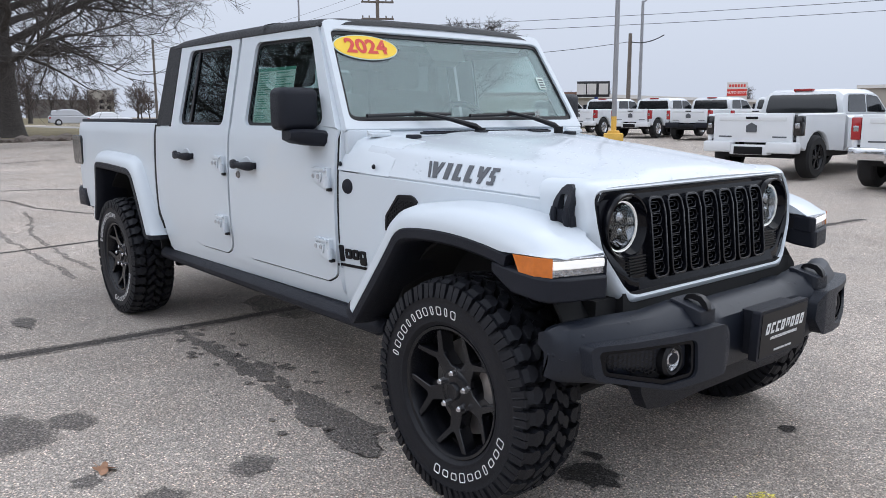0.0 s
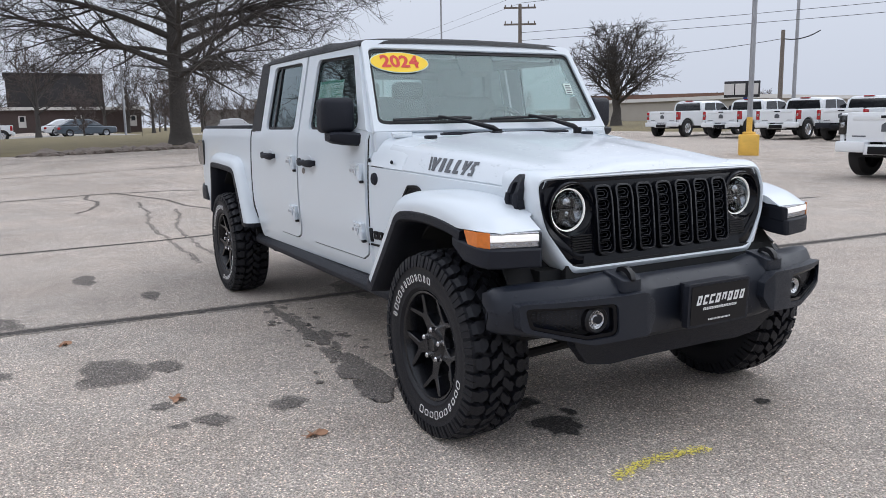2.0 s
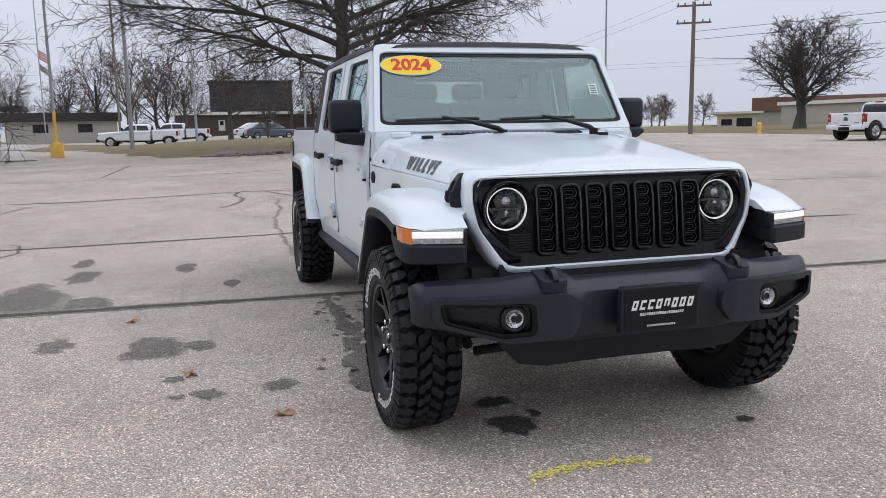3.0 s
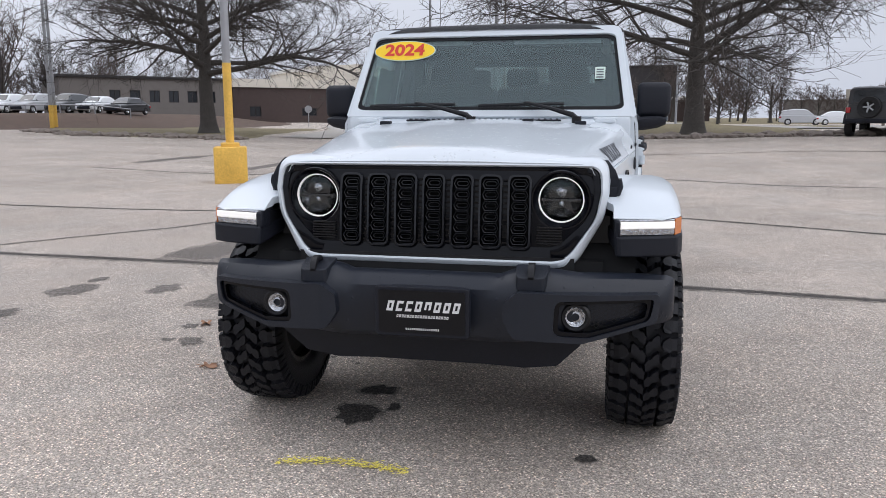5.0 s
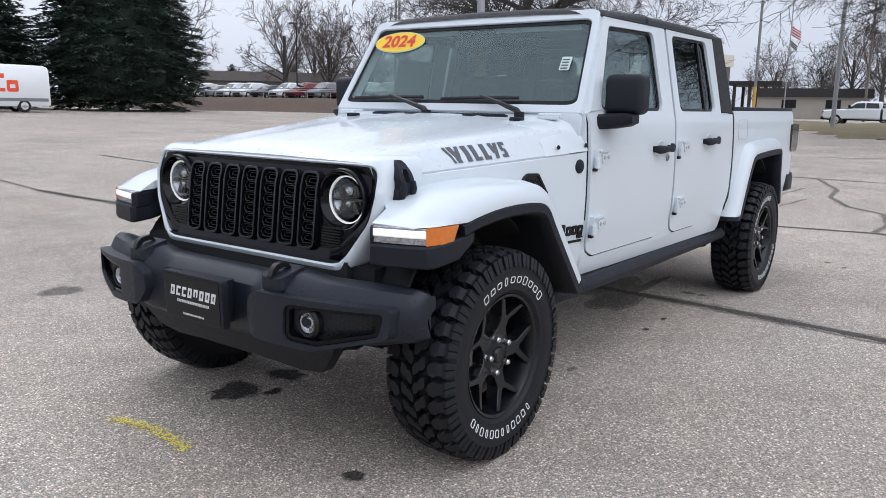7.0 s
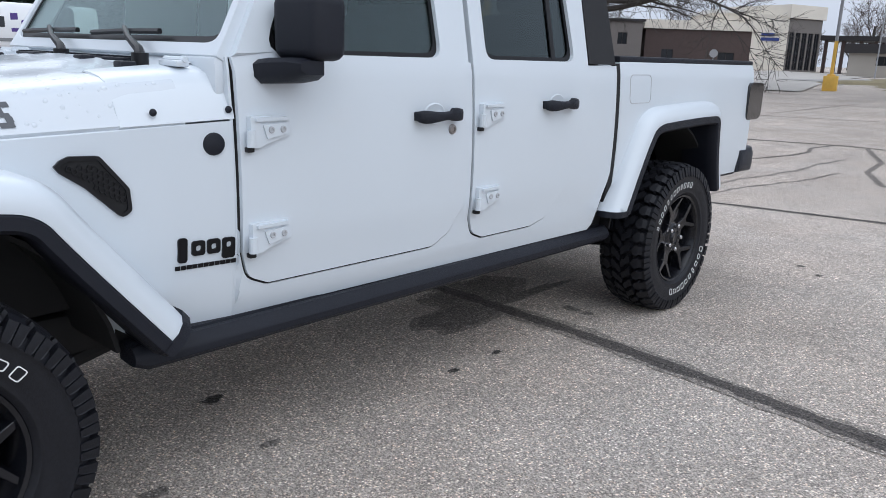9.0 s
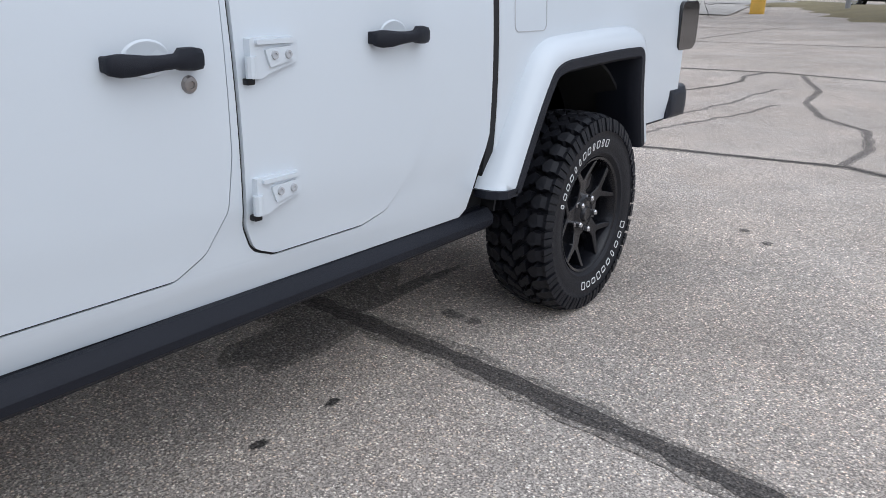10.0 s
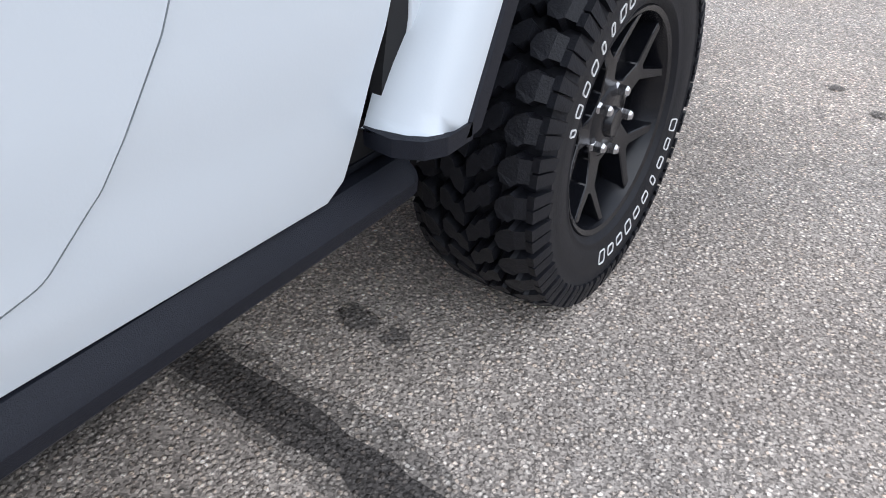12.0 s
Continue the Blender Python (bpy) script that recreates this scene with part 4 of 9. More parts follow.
def flares(body, side):
    for name, path, y_out, y_in in (
        ("front_fender", [(0.452, 0.886), (0.32, 0.958), (0.08, 0.996), (-0.16, 1.000), (-0.34, 0.975), (-0.44, 0.845), (-0.655, 0.592)], 0.874, 0.565),
        ("rear_fender", [(-4.045, 0.615), (-3.985, 0.80), (-3.955, 1.068), (-3.70, 1.072), (-3.40, 1.062), (-3.13, 1.050), (-3.02, 0.920), (-2.830, 0.572)], 0.868, 0.765),
    ):
        # frames run front to back, so the normal points out of the arch
        fr = flare_arch(path, y_in)
        cx = 0.0 if name == "front_fender" else -WB
        fr = [(p, nn if nn.dot(p - Vector((cx, 0, 0.3))) > 0 else -nn) for p, nn in fr]
        bm = bmesh.new()
        sweep(bm, fr, [(y_in, 0.0), (y_out - 0.085, 0.000), (y_out - 0.040, -0.010), (y_out - 0.014, -0.028), (y_out, -0.055), (y_out, -0.078), (y_out - 0.03, -0.080), (y_out - 0.05, -0.04), (y_in, -0.03)], side, 0.888 if cx == 0.0 else None, 0.0 if cx == 0.0 else 0.588)
        shell = part(name, bm, PAINT, body, "white wheel arch flare", smooth=50)
        bm = bmesh.new()
        lip = [(p, nn) for p, nn in fr if cx or p.x < 0.315]
        sweep(bm, lip, [(y_out - 0.004, -0.077), (y_out + 0.004, -0.083), (y_out + 0.004, -0.112), (y_out - 0.008, -0.122), (y_out - 0.06, -0.122), (y_in - 0.10, -0.10), (y_in - 0.10, -0.06), (y_out - 0.06, -0.077)], side, None, 0.0 if cx == 0.0 else 0.570)
        part("flare_lip", bm, PLAST, shell, "black plastic lip", smooth=40)
        (p1, n1), (p2, _) = fr[-1], fr[-2]
        fall = (p1 - p2).normalized()
        bm = bmesh.new()
        sweep(bm, [(p1 - fall * 0.002, n1), (p1 + fall * 0.020, n1), (p1 + fall * 0.030, n1 * 0.93)], [(y_in - 0.05, 0.004), (y_out - 0.055, 0.004), (y_out - 0.012, -0.026), (y_out + 0.004, -0.060), (y_out + 0.004, -0.112), (y_out - 0.06, -0.122), (y_in - 0.05, -0.11)], side)
        if cx:
            # level foot of the rear flare
            bm.free()
            bm = bmesh.new()
            slab(bm, rounded([(-2.834, y_in), (-2.828, y_out - 0.05), (-2.846, y_out - 0.012), (-2.876, y_out + 0.004), (-2.940, y_out + 0.004), (-2.975, y_out - 0.06), (-2.975, y_in)], 0.008, 2), lambda u, v, w: Vector((u, side * v, 0.5895 + w)), 0.026)
        part("flare_foot", bm, PLAST, shell, smooth=40)
        if cx:
            # added dark block: stands for shade where ground would show behind the foot
            bm = bmesh.new()
            box(bm, -2.99, -2.86, min(side * 0.48, side * 0.715), max(side * 0.48, side * 0.715), 0.47, 0.585, 0.01)
            part("dark_foot_filler", bm, DARK, shell)
        if name == "front_fender":
            zl = lambda u: 0.889 - max(0.0, u - 0.42) * 0.10  # noqa: E731
            amb = [(0.298, 0.874), (0.385, 0.870), (0.424, 0.851), (0.436, 0.846), (0.390, 0.828), (0.32, 0.82)]
            clear = [(0.436, 0.846), (0.454, 0.775), (0.476, 0.660), (0.42, 0.652), (0.390, 0.828)]
            bm = bmesh.new()
            slab(bm, rounded(amb, [0.0, 0.02, 0.02, 0.0, 0.0, 0.0], 3), lambda u, v, w: Vector((u + (0.03 * (w + 0.056) / 0.056 if u < 0.31 else 0) * -1 + 0.03, side * v, zl(u) + w)) if u < 0.31 else Vector((u, side * v, zl(u) + w)), 0.056)
            part("side_marker", bm, AMBER, shell, "amber side marker lens", bevel=0.005)
            bm = bmesh.new()
            slab(bm, clear, lambda u, v, w: Vector((u - 0.003, side * v, zl(u) - 0.001 + w)), 0.055)
            rl = part("running_lamp", bm, LENSC, shell, "clear lamp with a lit white strip", bevel=0.003)
            bm = bmesh.new()
            slab(bm, clear, lambda u, v, w: Vector((u, side * v, zl(u) - 0.008 + w)), 0.026)
            part("light_strip", bm, HALO, rl, "lit white daytime running strip", bevel=0.004)
            bm = bmesh.new()
            blk = [(0.20, 0.60), (0.20, 0.872), (0.300, 0.878), (0.392, 0.874), (0.436, 0.855), (0.460, 0.80), (0.486, 0.668), (0.478, 0.650), (0.40, 0.645)]
            slab(bm, blk, lambda u, v, w: Vector((u, side * v, 0.834 - (u - 0.40) * 0.10 + w * (1.0 if u > 0.28 else 0.45))), 0.072)
            part("flare_end", bm, PLAST, shell, bevel=0.008)
            bm = bmesh.new()
            slab(bm, [(0.36, 0.644), (0.468, 0.644), (0.484, 0.664), (0.39, 0.664)], lambda u, v, w: Vector((u, side * v, 0.886 - (u - 0.40) * 0.08 + w)), 0.065)
            part("lamp_cheek", bm, PLAST, shell, bevel=0.008)
            bm = bmesh.new()
            slab(bm, [(0.06, 0.56), (0.06, 0.70), (0.33, 0.82), (0.40, 0.78), (0.40, 0.645), (0.30, 0.63), (0.30, 0.56)], lambda u, v, w: Vector((u, side * v, 0.875 + w)), 0.10)
            part("lamp_housing", bm, SATINB, shell)


def hood_section(x):
    """Half width, top and seam height of the hood at x."""
    k = (x + 0.74) / 1.12
    w = 0.762 - 0.152 * k
    zt = 1.206 - 0.094 * k - 0.022 * k * k
    zs = 1.070 - 0.052 * k
    return w, zt, zs


def hood(body):
    bm = bmesh.new()
    rows = []
    st = [-0.745, -0.735, -0.60, -0.45, -0.30, -0.15, 0.0, 0.12, 0.20, 0.27, 0.315, 0.343, 0.360, 0.367]
    for x in st:
        w, zt, zs = hood_section(min(x, 0.30))
        drop = 0.0 if x < 0.28 else ((x - 0.28) / 0.087) ** 2 * 0.020
        zt2 = zt - (x - min(x, 0.30)) * 0.15 - drop
        zs2 = min(zs, zt2 - 0.004)
        prof = [(0, 0.016), (0.16, 0.016), (0.28, 0.014), (0.36, 0.010), (0.44, 0.002), (0.62, -0.003), (0.78, -0.008), (0.86, -0.016), (0.905, -0.028), (0.930, -0.046)]
        half = [(u * w, zt2 + v * (1 if x < 0.3 else max(0.2, 1 - (x - 0.3) / 0.08))) for u, v in prof]
        half = [(y, max(z, zs2)) for y, z in half] + [(0.962 * w, max(zs2, min(zs2 + 0.035, zt2 - 0.06))), (w * 0.992, zs2), (w * 0.975, zs2 - 0.02)]
        row = [Vector((x, -y, z)) for y, z in half[::-1]] + [Vector((x, y, z)) for y, z in half[1:]]
        rows.append(row)
    rows.insert(0, [Vector((p.x - 0.002, p.y, p.z - 0.03)) for p in rows[0]])
    rows.append([Vector((p.x - 0.006, p.y * 0.985, p.z - 0.012)) for p in rows[-1]])
    ring_faces(bm, rows)
    h = part("hood", bm, PAINTW, body, "white hood beaded with rain", smooth=50)
    # cowl between hood and windscreen
    bm = bmesh.new()
    rows = [[Vector((-0.750, y, 1.196 - 0.05 * abs(y) ** 3)) for y in np.linspace(-0.61, 0.61, 13)],
            [Vector((-0.80, y, 1.205 - 0.05 * abs(y) ** 3)) for y in np.linspace(-0.62, 0.62, 13)],
            [Vector((-0.875, y, 1.232)) for y in np.linspace(-0.63, 0.63, 13)]]
    ring_faces(bm, rows)
    part("cowl", bm, PAINT, body)
    bm = bmesh.new()
    box(bm, -0.80, -0.748, -0.40, 0.40, 1.212, 1.222, 0.004)
    for k in range(26):
        y = -0.38 + 0.76 * k / 25
        box(bm, -0.796, -0.752, y - 0.004, y + 0.004, 1.222, 1.226)
    part("cowl_grille", bm, PLAST, body, "black slotted cowl grille")
    for y in (-0.50, -0.11, 0.24, 0.50):
        bm = bmesh.new()
        z = hood_section(-0.70)[1]
        big = abs(y) < 0.4
        box(bm, -0.735, -0.69, y - 0.028, y + 0.028, z - 0.01, z + 0.022 if big else z + 0.012, 0.006)
        part("washer_nozzle" if big else "hood_bumper_stop", bm, PLAST, h)
    return h


def front_end(body):
    gx = lambda z: 0.400 + (1.0 - min(z, 0.972)) * 0.12 - max(0.0, z - 0.972) * 0.30  # noqa: E731
    face = lambda proud: (lambda u, v, w: Vector((gx(v) + proud + w - max(0.0, abs(u) - 0.42) ** 2 * 0.5, u, v)))  # noqa: E731
    bend = [((0, 0.972), (1, 0)), ((0.42, 0), (0, 1)), ((-0.42, 0), (0, 1)), ((0.52, 0), (0, 1)), ((-0.52, 0), (0, 1))]
    mirrored = lambda half: half + [(-u, v) for u, v in half[::-1]]  # noqa: E731
    radii = [0.10, 0.14, 0.10, 0.085]
    rim = lambda g, top=None: rounded(mirrored([(0.486 + g, 0.722 - g), (0.590 + g, 0.872), (0.607 + g, 0.965), (0.602 + g, 1.055 + (g if top is None else top))]), radii + radii[::-1], 7)  # noqa: E731
    outer, inner = rim(0.015), rim(0.0)
    bm = bmesh.new()
    loops = [[face(pr)(u, v, 0) for u, v in lp] for lp, pr in ((rim(0.030, 0.034), -0.20), (rim(0.030, 0.034), -0.045), (rim(0.028, 0.027), -0.018), (rim(0.021, 0.017), -0.003), (rim(0.006), 0.004), (inner, -0.002), (inner, -0.16))]
    ring_faces(bm, [list(p) for p in zip(*loops)], close_u=True, close_v=True)
    part("grille_surround", bm, PAINT, body, "white grille surround", smooth=60)
    slots = [((k - 3) * 0.1060, 0.894, 0.082, 0.264) for k in range(7)]
    holes = [[(y + a, z + b) for a, b in rrect(w, h, 0.022)] for y, z, w, h in slots]
    lamps = [[(s * 0.466 + 0.103 * math.cos(a), 0.938 + 0.103 * math.sin(a)) for a in np.linspace(0, 2 * math.pi, 32, endpoint=False)] for s in (-1, 1)]
    bm = bmesh.new()
    slab(bm, rim(-0.001), face(-0.016), 0.05, holes=[h[::-1] for h in holes + lamps], cuts=bend)
    panel = part("grille_panel", bm, GLOSSB, body, "gloss black seven-slot grille", bevel=0.003)
    # satin border of the panel, wide along its foot
    bm = bmesh.new()
    foot = rounded(mirrored([(0.455, 0.770), (0.560, 0.870), (0.584, 0.965), (0.578, 1.030)]), [0.09, 0.10, 0.10, 0.085, 0.085, 0.10, 0.10, 0.09], 7)
    loops = [[face(pr)(u, v, 0) for u, v in lp] for lp, pr in ((rim(-0.0015), -0.04), (rim(-0.0015), -0.008), (rim(-0.006), -0.003), (foot, -0.012), (foot, -0.04))]
    ring_faces(bm, [list(p) for p in zip(*loops)], close_u=True, close_v=True)
    part("panel_border", bm, GLOSSB, panel, smooth=60)
    bm = bmesh.new()
    slab(bm, rim(-0.002), face(-0.110), 0.01)
    part("radiator_screen", bm, DARK, panel)
    for (y, z, w, h), hole in zip(slots, holes):
        bm = bmesh.new()
        ring = [(y + a, z + b) for a, b in rrect(w - 0.012, h - 0.012, 0.018)]
        slab(bm, [(y + a, z + b) for a, b in rrect(w + 0.004, h + 0.004, 0.024)], face(0.006), 0.03, holes=[ring[::-1]], cuts=bend[:1])
        fr = part("slot_frame", bm, TRIMB, panel, bevel=0.003)
        bm = bmesh.new()
        for r in range(6):
            hh, ww = (h - 0.026) / 6, w - 0.016
            zc = z - h / 2 + 0.013 + (r + 0.5) * hh
            o = [(ww / 2, 0), (ww * 0.34, hh * 0.47), (-ww * 0.34, hh * 0.47), (-ww / 2, 0), (-ww * 0.34, -hh * 0.47), (ww * 0.34, -hh * 0.47)]
            slab(bm, [(y + a, zc + b) for a, b in o], face(-0.004), 0.012, holes=[[(y + a * 0.88, zc + b * 0.80) for a, b in o][::-1]])
            slab(bm, [(y + a * 0.72, zc + b * 0.50) for a, b in o], face(-0.012), 0.010, holes=[[(y + a * 0.60, zc + b * 0.30) for a, b in o][::-1]])
        part("mesh_insert", bm, TRIMB, fr, bevel=0.0012, seg=1)
        if y < 0.3:
            # ribs between the slots
            for r in range(12):
                zc = z - h / 2 + 0.02 + r * (h - 0.04) / 11
                bm = bmesh.new()
                box(bm, gx(zc) - 0.018, gx(zc) - 0.010, y + w / 2 + 0.004, y + 0.106 - w / 2 - 0.004, zc - 0.003, zc + 0.003)
                part("rib", bm, GLOSSB, panel, smooth=0)
    for s in (-1, 1):
        bm = bmesh.new()
        for r in range(7):
            zc = 0.782 + r * 0.0095
            box(bm, gx(zc) - 0.018, gx(zc) - 0.008, s * 0.428 - 0.045, s * 0.428 + 0.045, zc, zc + 0.0045)
        part("louvre", bm, SATINB, panel)
        c = Vector((gx(0.938) - 0.030, s * 0.466, 0.938))
        bm = bmesh.new()
        lathe(bm, [(0.082, -0.006), (0.088, 0.002), (0.096, 0.012), (0.100, 0.022), (0.106, 0.022), (0.109, 0.016), (0.109, -0.01)], 44, "x", c)
        hl = part("headlamp", bm, GLOSSB, body, "round headlamp with lit halo ring")
        bm = bmesh.new()
        lathe(bm, [(0.0775, -0.016), (0.0785, -0.006), (0.0825, -0.005), (0.0845, -0.012)], 44, "x", c)
        part("halo", bm, HALO, hl, "lit white halo ring")
        bm = bmesh.new()
        lathe(bm, [(0.0, -0.050), (0.03, -0.047), (0.055, -0.036), (0.068, -0.022), (0.074, -0.008)], 36, "x", c)
        part("reflector", bm, LAMPD, hl)
        bm = bmesh.new()
        box(bm, c.x - 0.040, c.x - 0.012, c.y - 0.070, c.y + 0.070, c.z - 0.006, c.z + 0.004, 0.003)
        slab(bm, [(c.y - 0.030, c.z - 0.004), (c.y - 0.050, c.z - 0.052), (c.y - 0.02, c.z - 0.030), (c.y + 0.02, c.z - 0.030), (c.y + 0.050, c.z - 0.052), (c.y + 0.030, c.z - 0.004)], lambda u, v, w: Vector((c.x - 0.016 + w, u, v)), 0.02)
        slab(bm, rounded([(c.y - 0.050, c.z + 0.006), (c.y + 0.050, c.z + 0.006), (c.y + 0.040, c.z + 0.048), (c.y - 0.040, c.z + 0.048)], 0.012), lambda u, v, w: Vector((c.x - 0.020 + w, u, v)), 0.02)
        part("projector_block", bm, SMOKE, hl, bevel=0.003)
        for zz, rr in ((0.028, 0.019), (-0.014, 0.012)):
            bm = bmesh.new()
            lathe(bm, [(0.0, 0.010), (rr * 0.6, 0.007), (rr, 0.0), (rr * 1.1, -0.01)], 18, "x", c + Vector((-0.016, 0, zz)))
            part("projector_lens", bm, LENSC, hl)
        bm = bmesh.new()
        lathe(bm, [(0.0, 0.014), (0.03, 0.0125), (0.055, 0.009), (0.074, 0.002)], 32, "x", c)
        part("cover_lens", bm, LAMPG, hl).visible_shadow = False
    bm = bmesh.new()
    box(bm, 0.36, 0.43, -0.52, 0.52, 0.62, 0.735)
    box(bm, 0.30, 0.40, -0.62, 0.62, 0.56, 0.72)
    part("lower_crossmember", bm, DARK, body)
    # hood latches
    for s in (-1, 1):
        bm = bmesh.new()
        lat = lambda u, v, w: Vector((0.285 + u, s * (ys(0.285, 1.02) + 0.004 + w - max(0.0, v - 1.01) * 0.42), v))  # noqa: E731
        slab(bm, rounded([(-0.032, 0.965), (0.032, 0.965), (0.036, 1.025), (0.024, 1.066), (0.010, 1.078), (-0.010, 1.078), (-0.024, 1.066), (-0.036, 1.025)], 0.010, 3), lambda u, v, w: lat(u, v, w + 0.032 - max(0.0, v - 1.04) * 0.3), 0.030, holes=[rounded([(-0.013, 1.002), (-0.015, 1.048), (0.015, 1.048), (0.013, 1.002)], 0.005, 2)], cuts=[((0, 1.04), (1, 0)), ((0, 1.01), (1, 0))])
        slab(bm, rounded([(-0.040, 0.940), (0.040, 0.940), (0.037, 0.985), (-0.037, 0.985)], 0.010, 3), lambda u, v, w: lat(u, v, w + 0.026), 0.045)
        for e in (-0.026, 0.026):
            tube(bm, [lat(e, 0.952, 0.026), lat(e, 0.985, 0.036), lat(e, 1.010, 0.034)], [0.012, 0.013, 0.009], 8)
        part("hood_latch", bm, PLAST, body, "black rubber hood latch", bevel=0.003)


def bumper_front(y):
    a = abs(y)
    return float(np.interp(a, [0, 0.26, 0.34, 0.44, 0.56, 0.70, 0.80, 0.84, 0.856, 0.864, 0.868], [0.622, 0.624, 0.648, 0.636, 0.608, 0.562, 0.514, 0.486, 0.466, 0.448, 0.430]))


def bumper(body):
    bm = bmesh.new()
    rows = []
    for y in [-0.868, -0.866, -0.864, -0.856, -0.84, -0.82, -0.78, -0.70, -0.62, -0.54, -0.48, -0.43, -0.385, -0.35, -0.31, -0.27, -0.22, -0.1, 0, 0.1, 0.22, 0.27, 0.31, 0.35, 0.385, 0.43, 0.48, 0.54, 0.62, 0.70, 0.78, 0.82, 0.84, 0.856, 0.864, 0.866, 0.868]:
        a = abs(y)
        xf = bumper_front(y)
        zt = float(np.interp(a, [0, 0.27, 0.33, 0.45, 0.52, 0.7, 0.85, 0.868], [0.694, 0.694, 0.722, 0.722, 0.706, 0.700, 0.690, 0.672]))
        zb = float(np.interp(a, [0, 0.27, 0.34, 0.5, 0.7, 0.85, 0.868], [0.452, 0.452, 0.462, 0.478, 0.500, 0.525, 0.540]))
        xb = min(0.40, xf - 0.045)
        q = min(1.0, (xf - xb) / 0.135)
        r = 0.030
        crown = float(np.interp(a, [0.2, 0.34, 0.7, 0.86], [0.0, 0.014, 0.012, 0.004]))
        sec = [(xb, zb), (xf - 0.06, zb), (xf - r, zb + 0.008), (xf - 0.006, zb + r), (xf + crown, zb + 0.07), (xf + crown, zt - 0.085), (xf - 0.004, zt - 0.045), (xf - 0.035, zt - 0.012), (xf - 0.070, zt), (xf - 0.110, zt - 0.004), (xf - 0.125, zt - 0.040), (xb, zt - 0.060)]
        sec = [(max(xf + (x - xf) * q, xb + 0.0004 * i), z) for i, (x, z) in enumerate(sec)]
        rows.append([Vector((x, y, z)) for x, z in sec])
    ring_faces(bm, rows, close_v=True, cap=True)
    b = part("front_bumper", bm, BUMPW, body, "charcoal plastic front bumper wet with drops", smooth=28)
    # air dam
    bm = bmesh.new()
    slab(bm, rounded([(-0.58, 0.50), (-0.47, 0.385), (-0.35, 0.364), (-0.2, 0.370), (0.2, 0.370), (0.35, 0.364), (0.47, 0.380), (0.58, 0.50)], 0.02, 2), lambda u, v, w: Vector((0.535 - (0.47 - v) * 0.35 + w, u, v - 0.022)), 0.05)
    part("air_dam", bm, PLAST, b, bevel=0.006)
    for s in (-1, 1):
        # pod with the fog lamp
        f3 = lambda pr: (lambda u, v, w: Vector((bumper_front(u) + 0.013 + pr + w, s * u, v)))  # noqa: E731
        ucuts = [((u, 0), (0, 1)) for u in (0.34, 0.39, 0.44, 0.5, 0.56, 0.62, 0.68, 0.74, 0.80)]
        pod = rounded([(0.292, 0.560), (0.330, 0.500), (0.56, 0.486), (0.806, 0.548), (0.815, 0.645), (0.345, 0.660), (0.298, 0.622)], [0.03, 0.04, 0.03, 0.03, 0.02, 0.04, 0.03], 5)
        bez = rounded([(0.462, 0.513), (0.58, 0.505), (0.780, 0.556), (0.795, 0.630), (0.468, 0.632)], [0.03, 0.02, 0.03, 0.015, 0.03], 4)
        bm = bmesh.new()
        slab(bm, pod, f3(0.034), 0.07, holes=[bez[::-1]], cuts=ucuts)
        pd = part("lamp_pod", bm, BUMP, b, bevel=0.016, seg=3)
        bm = bmesh.new()
        hole2 = rounded([(0.478, 0.527), (0.58, 0.520), (0.764, 0.566), (0.774, 0.619), (0.482, 0.619)], 0.016, 3)
        slab(bm, bez, f3(0.024), 0.03, holes=[hole2[::-1]], cuts=ucuts)
        part("pod_bezel", bm, GLOSSB, pd, bevel=0.003)
        bm = bmesh.new()
        slab(bm, hole2, f3(-0.012), 0.01, cuts=ucuts)
        part("pod_backing", bm, DARK, pd)
        bm = bmesh.new()
        for i in range(15):
            for j in range(6):
                u, v = 0.590 + i * 0.0145, 0.532 + j * 0.0145 + (0.007 if i % 2 else 0)
                lim = np.interp(u, [0.58, 0.77], [0.530, 0.578])
                if v < lim or v > 0.610 or u > 0.764:
                    continue
                x = bumper_front(u) + 0.006
                o = [(0.0085 * math.cos(q), 0.0085 * math.sin(q)) for q in np.linspace(0, 2 * math.pi, 6, endpoint=False)]
                slab(bm, [(u + p, v + q) for p, q in o], f3(0.0), 0.008, holes=[[(u + p * 0.7, v + q * 0.7) for p, q in o][::-1]])
        part("pod_mesh", bm, SATINB, pd, smooth=0)
        c = Vector((bumper_front(0.535) + 0.016, s * 0.535, 0.572))
        bm = bmesh.new()
        lathe(bm, [(0.0, -0.012), (0.012, -0.010), (0.013, 0.000), (0.019, -0.002), (0.033, 0.006), (0.036, 0.004)], 24, "x", c)
        part("fog_lamp", bm, LENSC, pd, "round clear fog lamp")
        bm = bmesh.new()
        lathe(bm, [(0.035, -0.004), (0.037, 0.010), (0.044, 0.012), (0.052, 0.004), (0.053, -0.03)], 28, "x", c)
        part("fog_lamp_ring", bm, SATINB, pd)
        # tow hook in its raised seat
        bm = bmesh.new()
        slab(bm, rounded([(0.545, 0.325), (0.655, 0.335), (0.655, 0.435), (0.545, 0.445)], 0.02, 3), lambda u, v, w: Vector((u, s * v, 0.730 - max(0.0, u - 0.60) * 0.5 + w)), 0.045)
        part("hook_seat", bm, BUMP, b, bevel=0.012, seg=3)
        bm = bmesh.new()
        rows = []
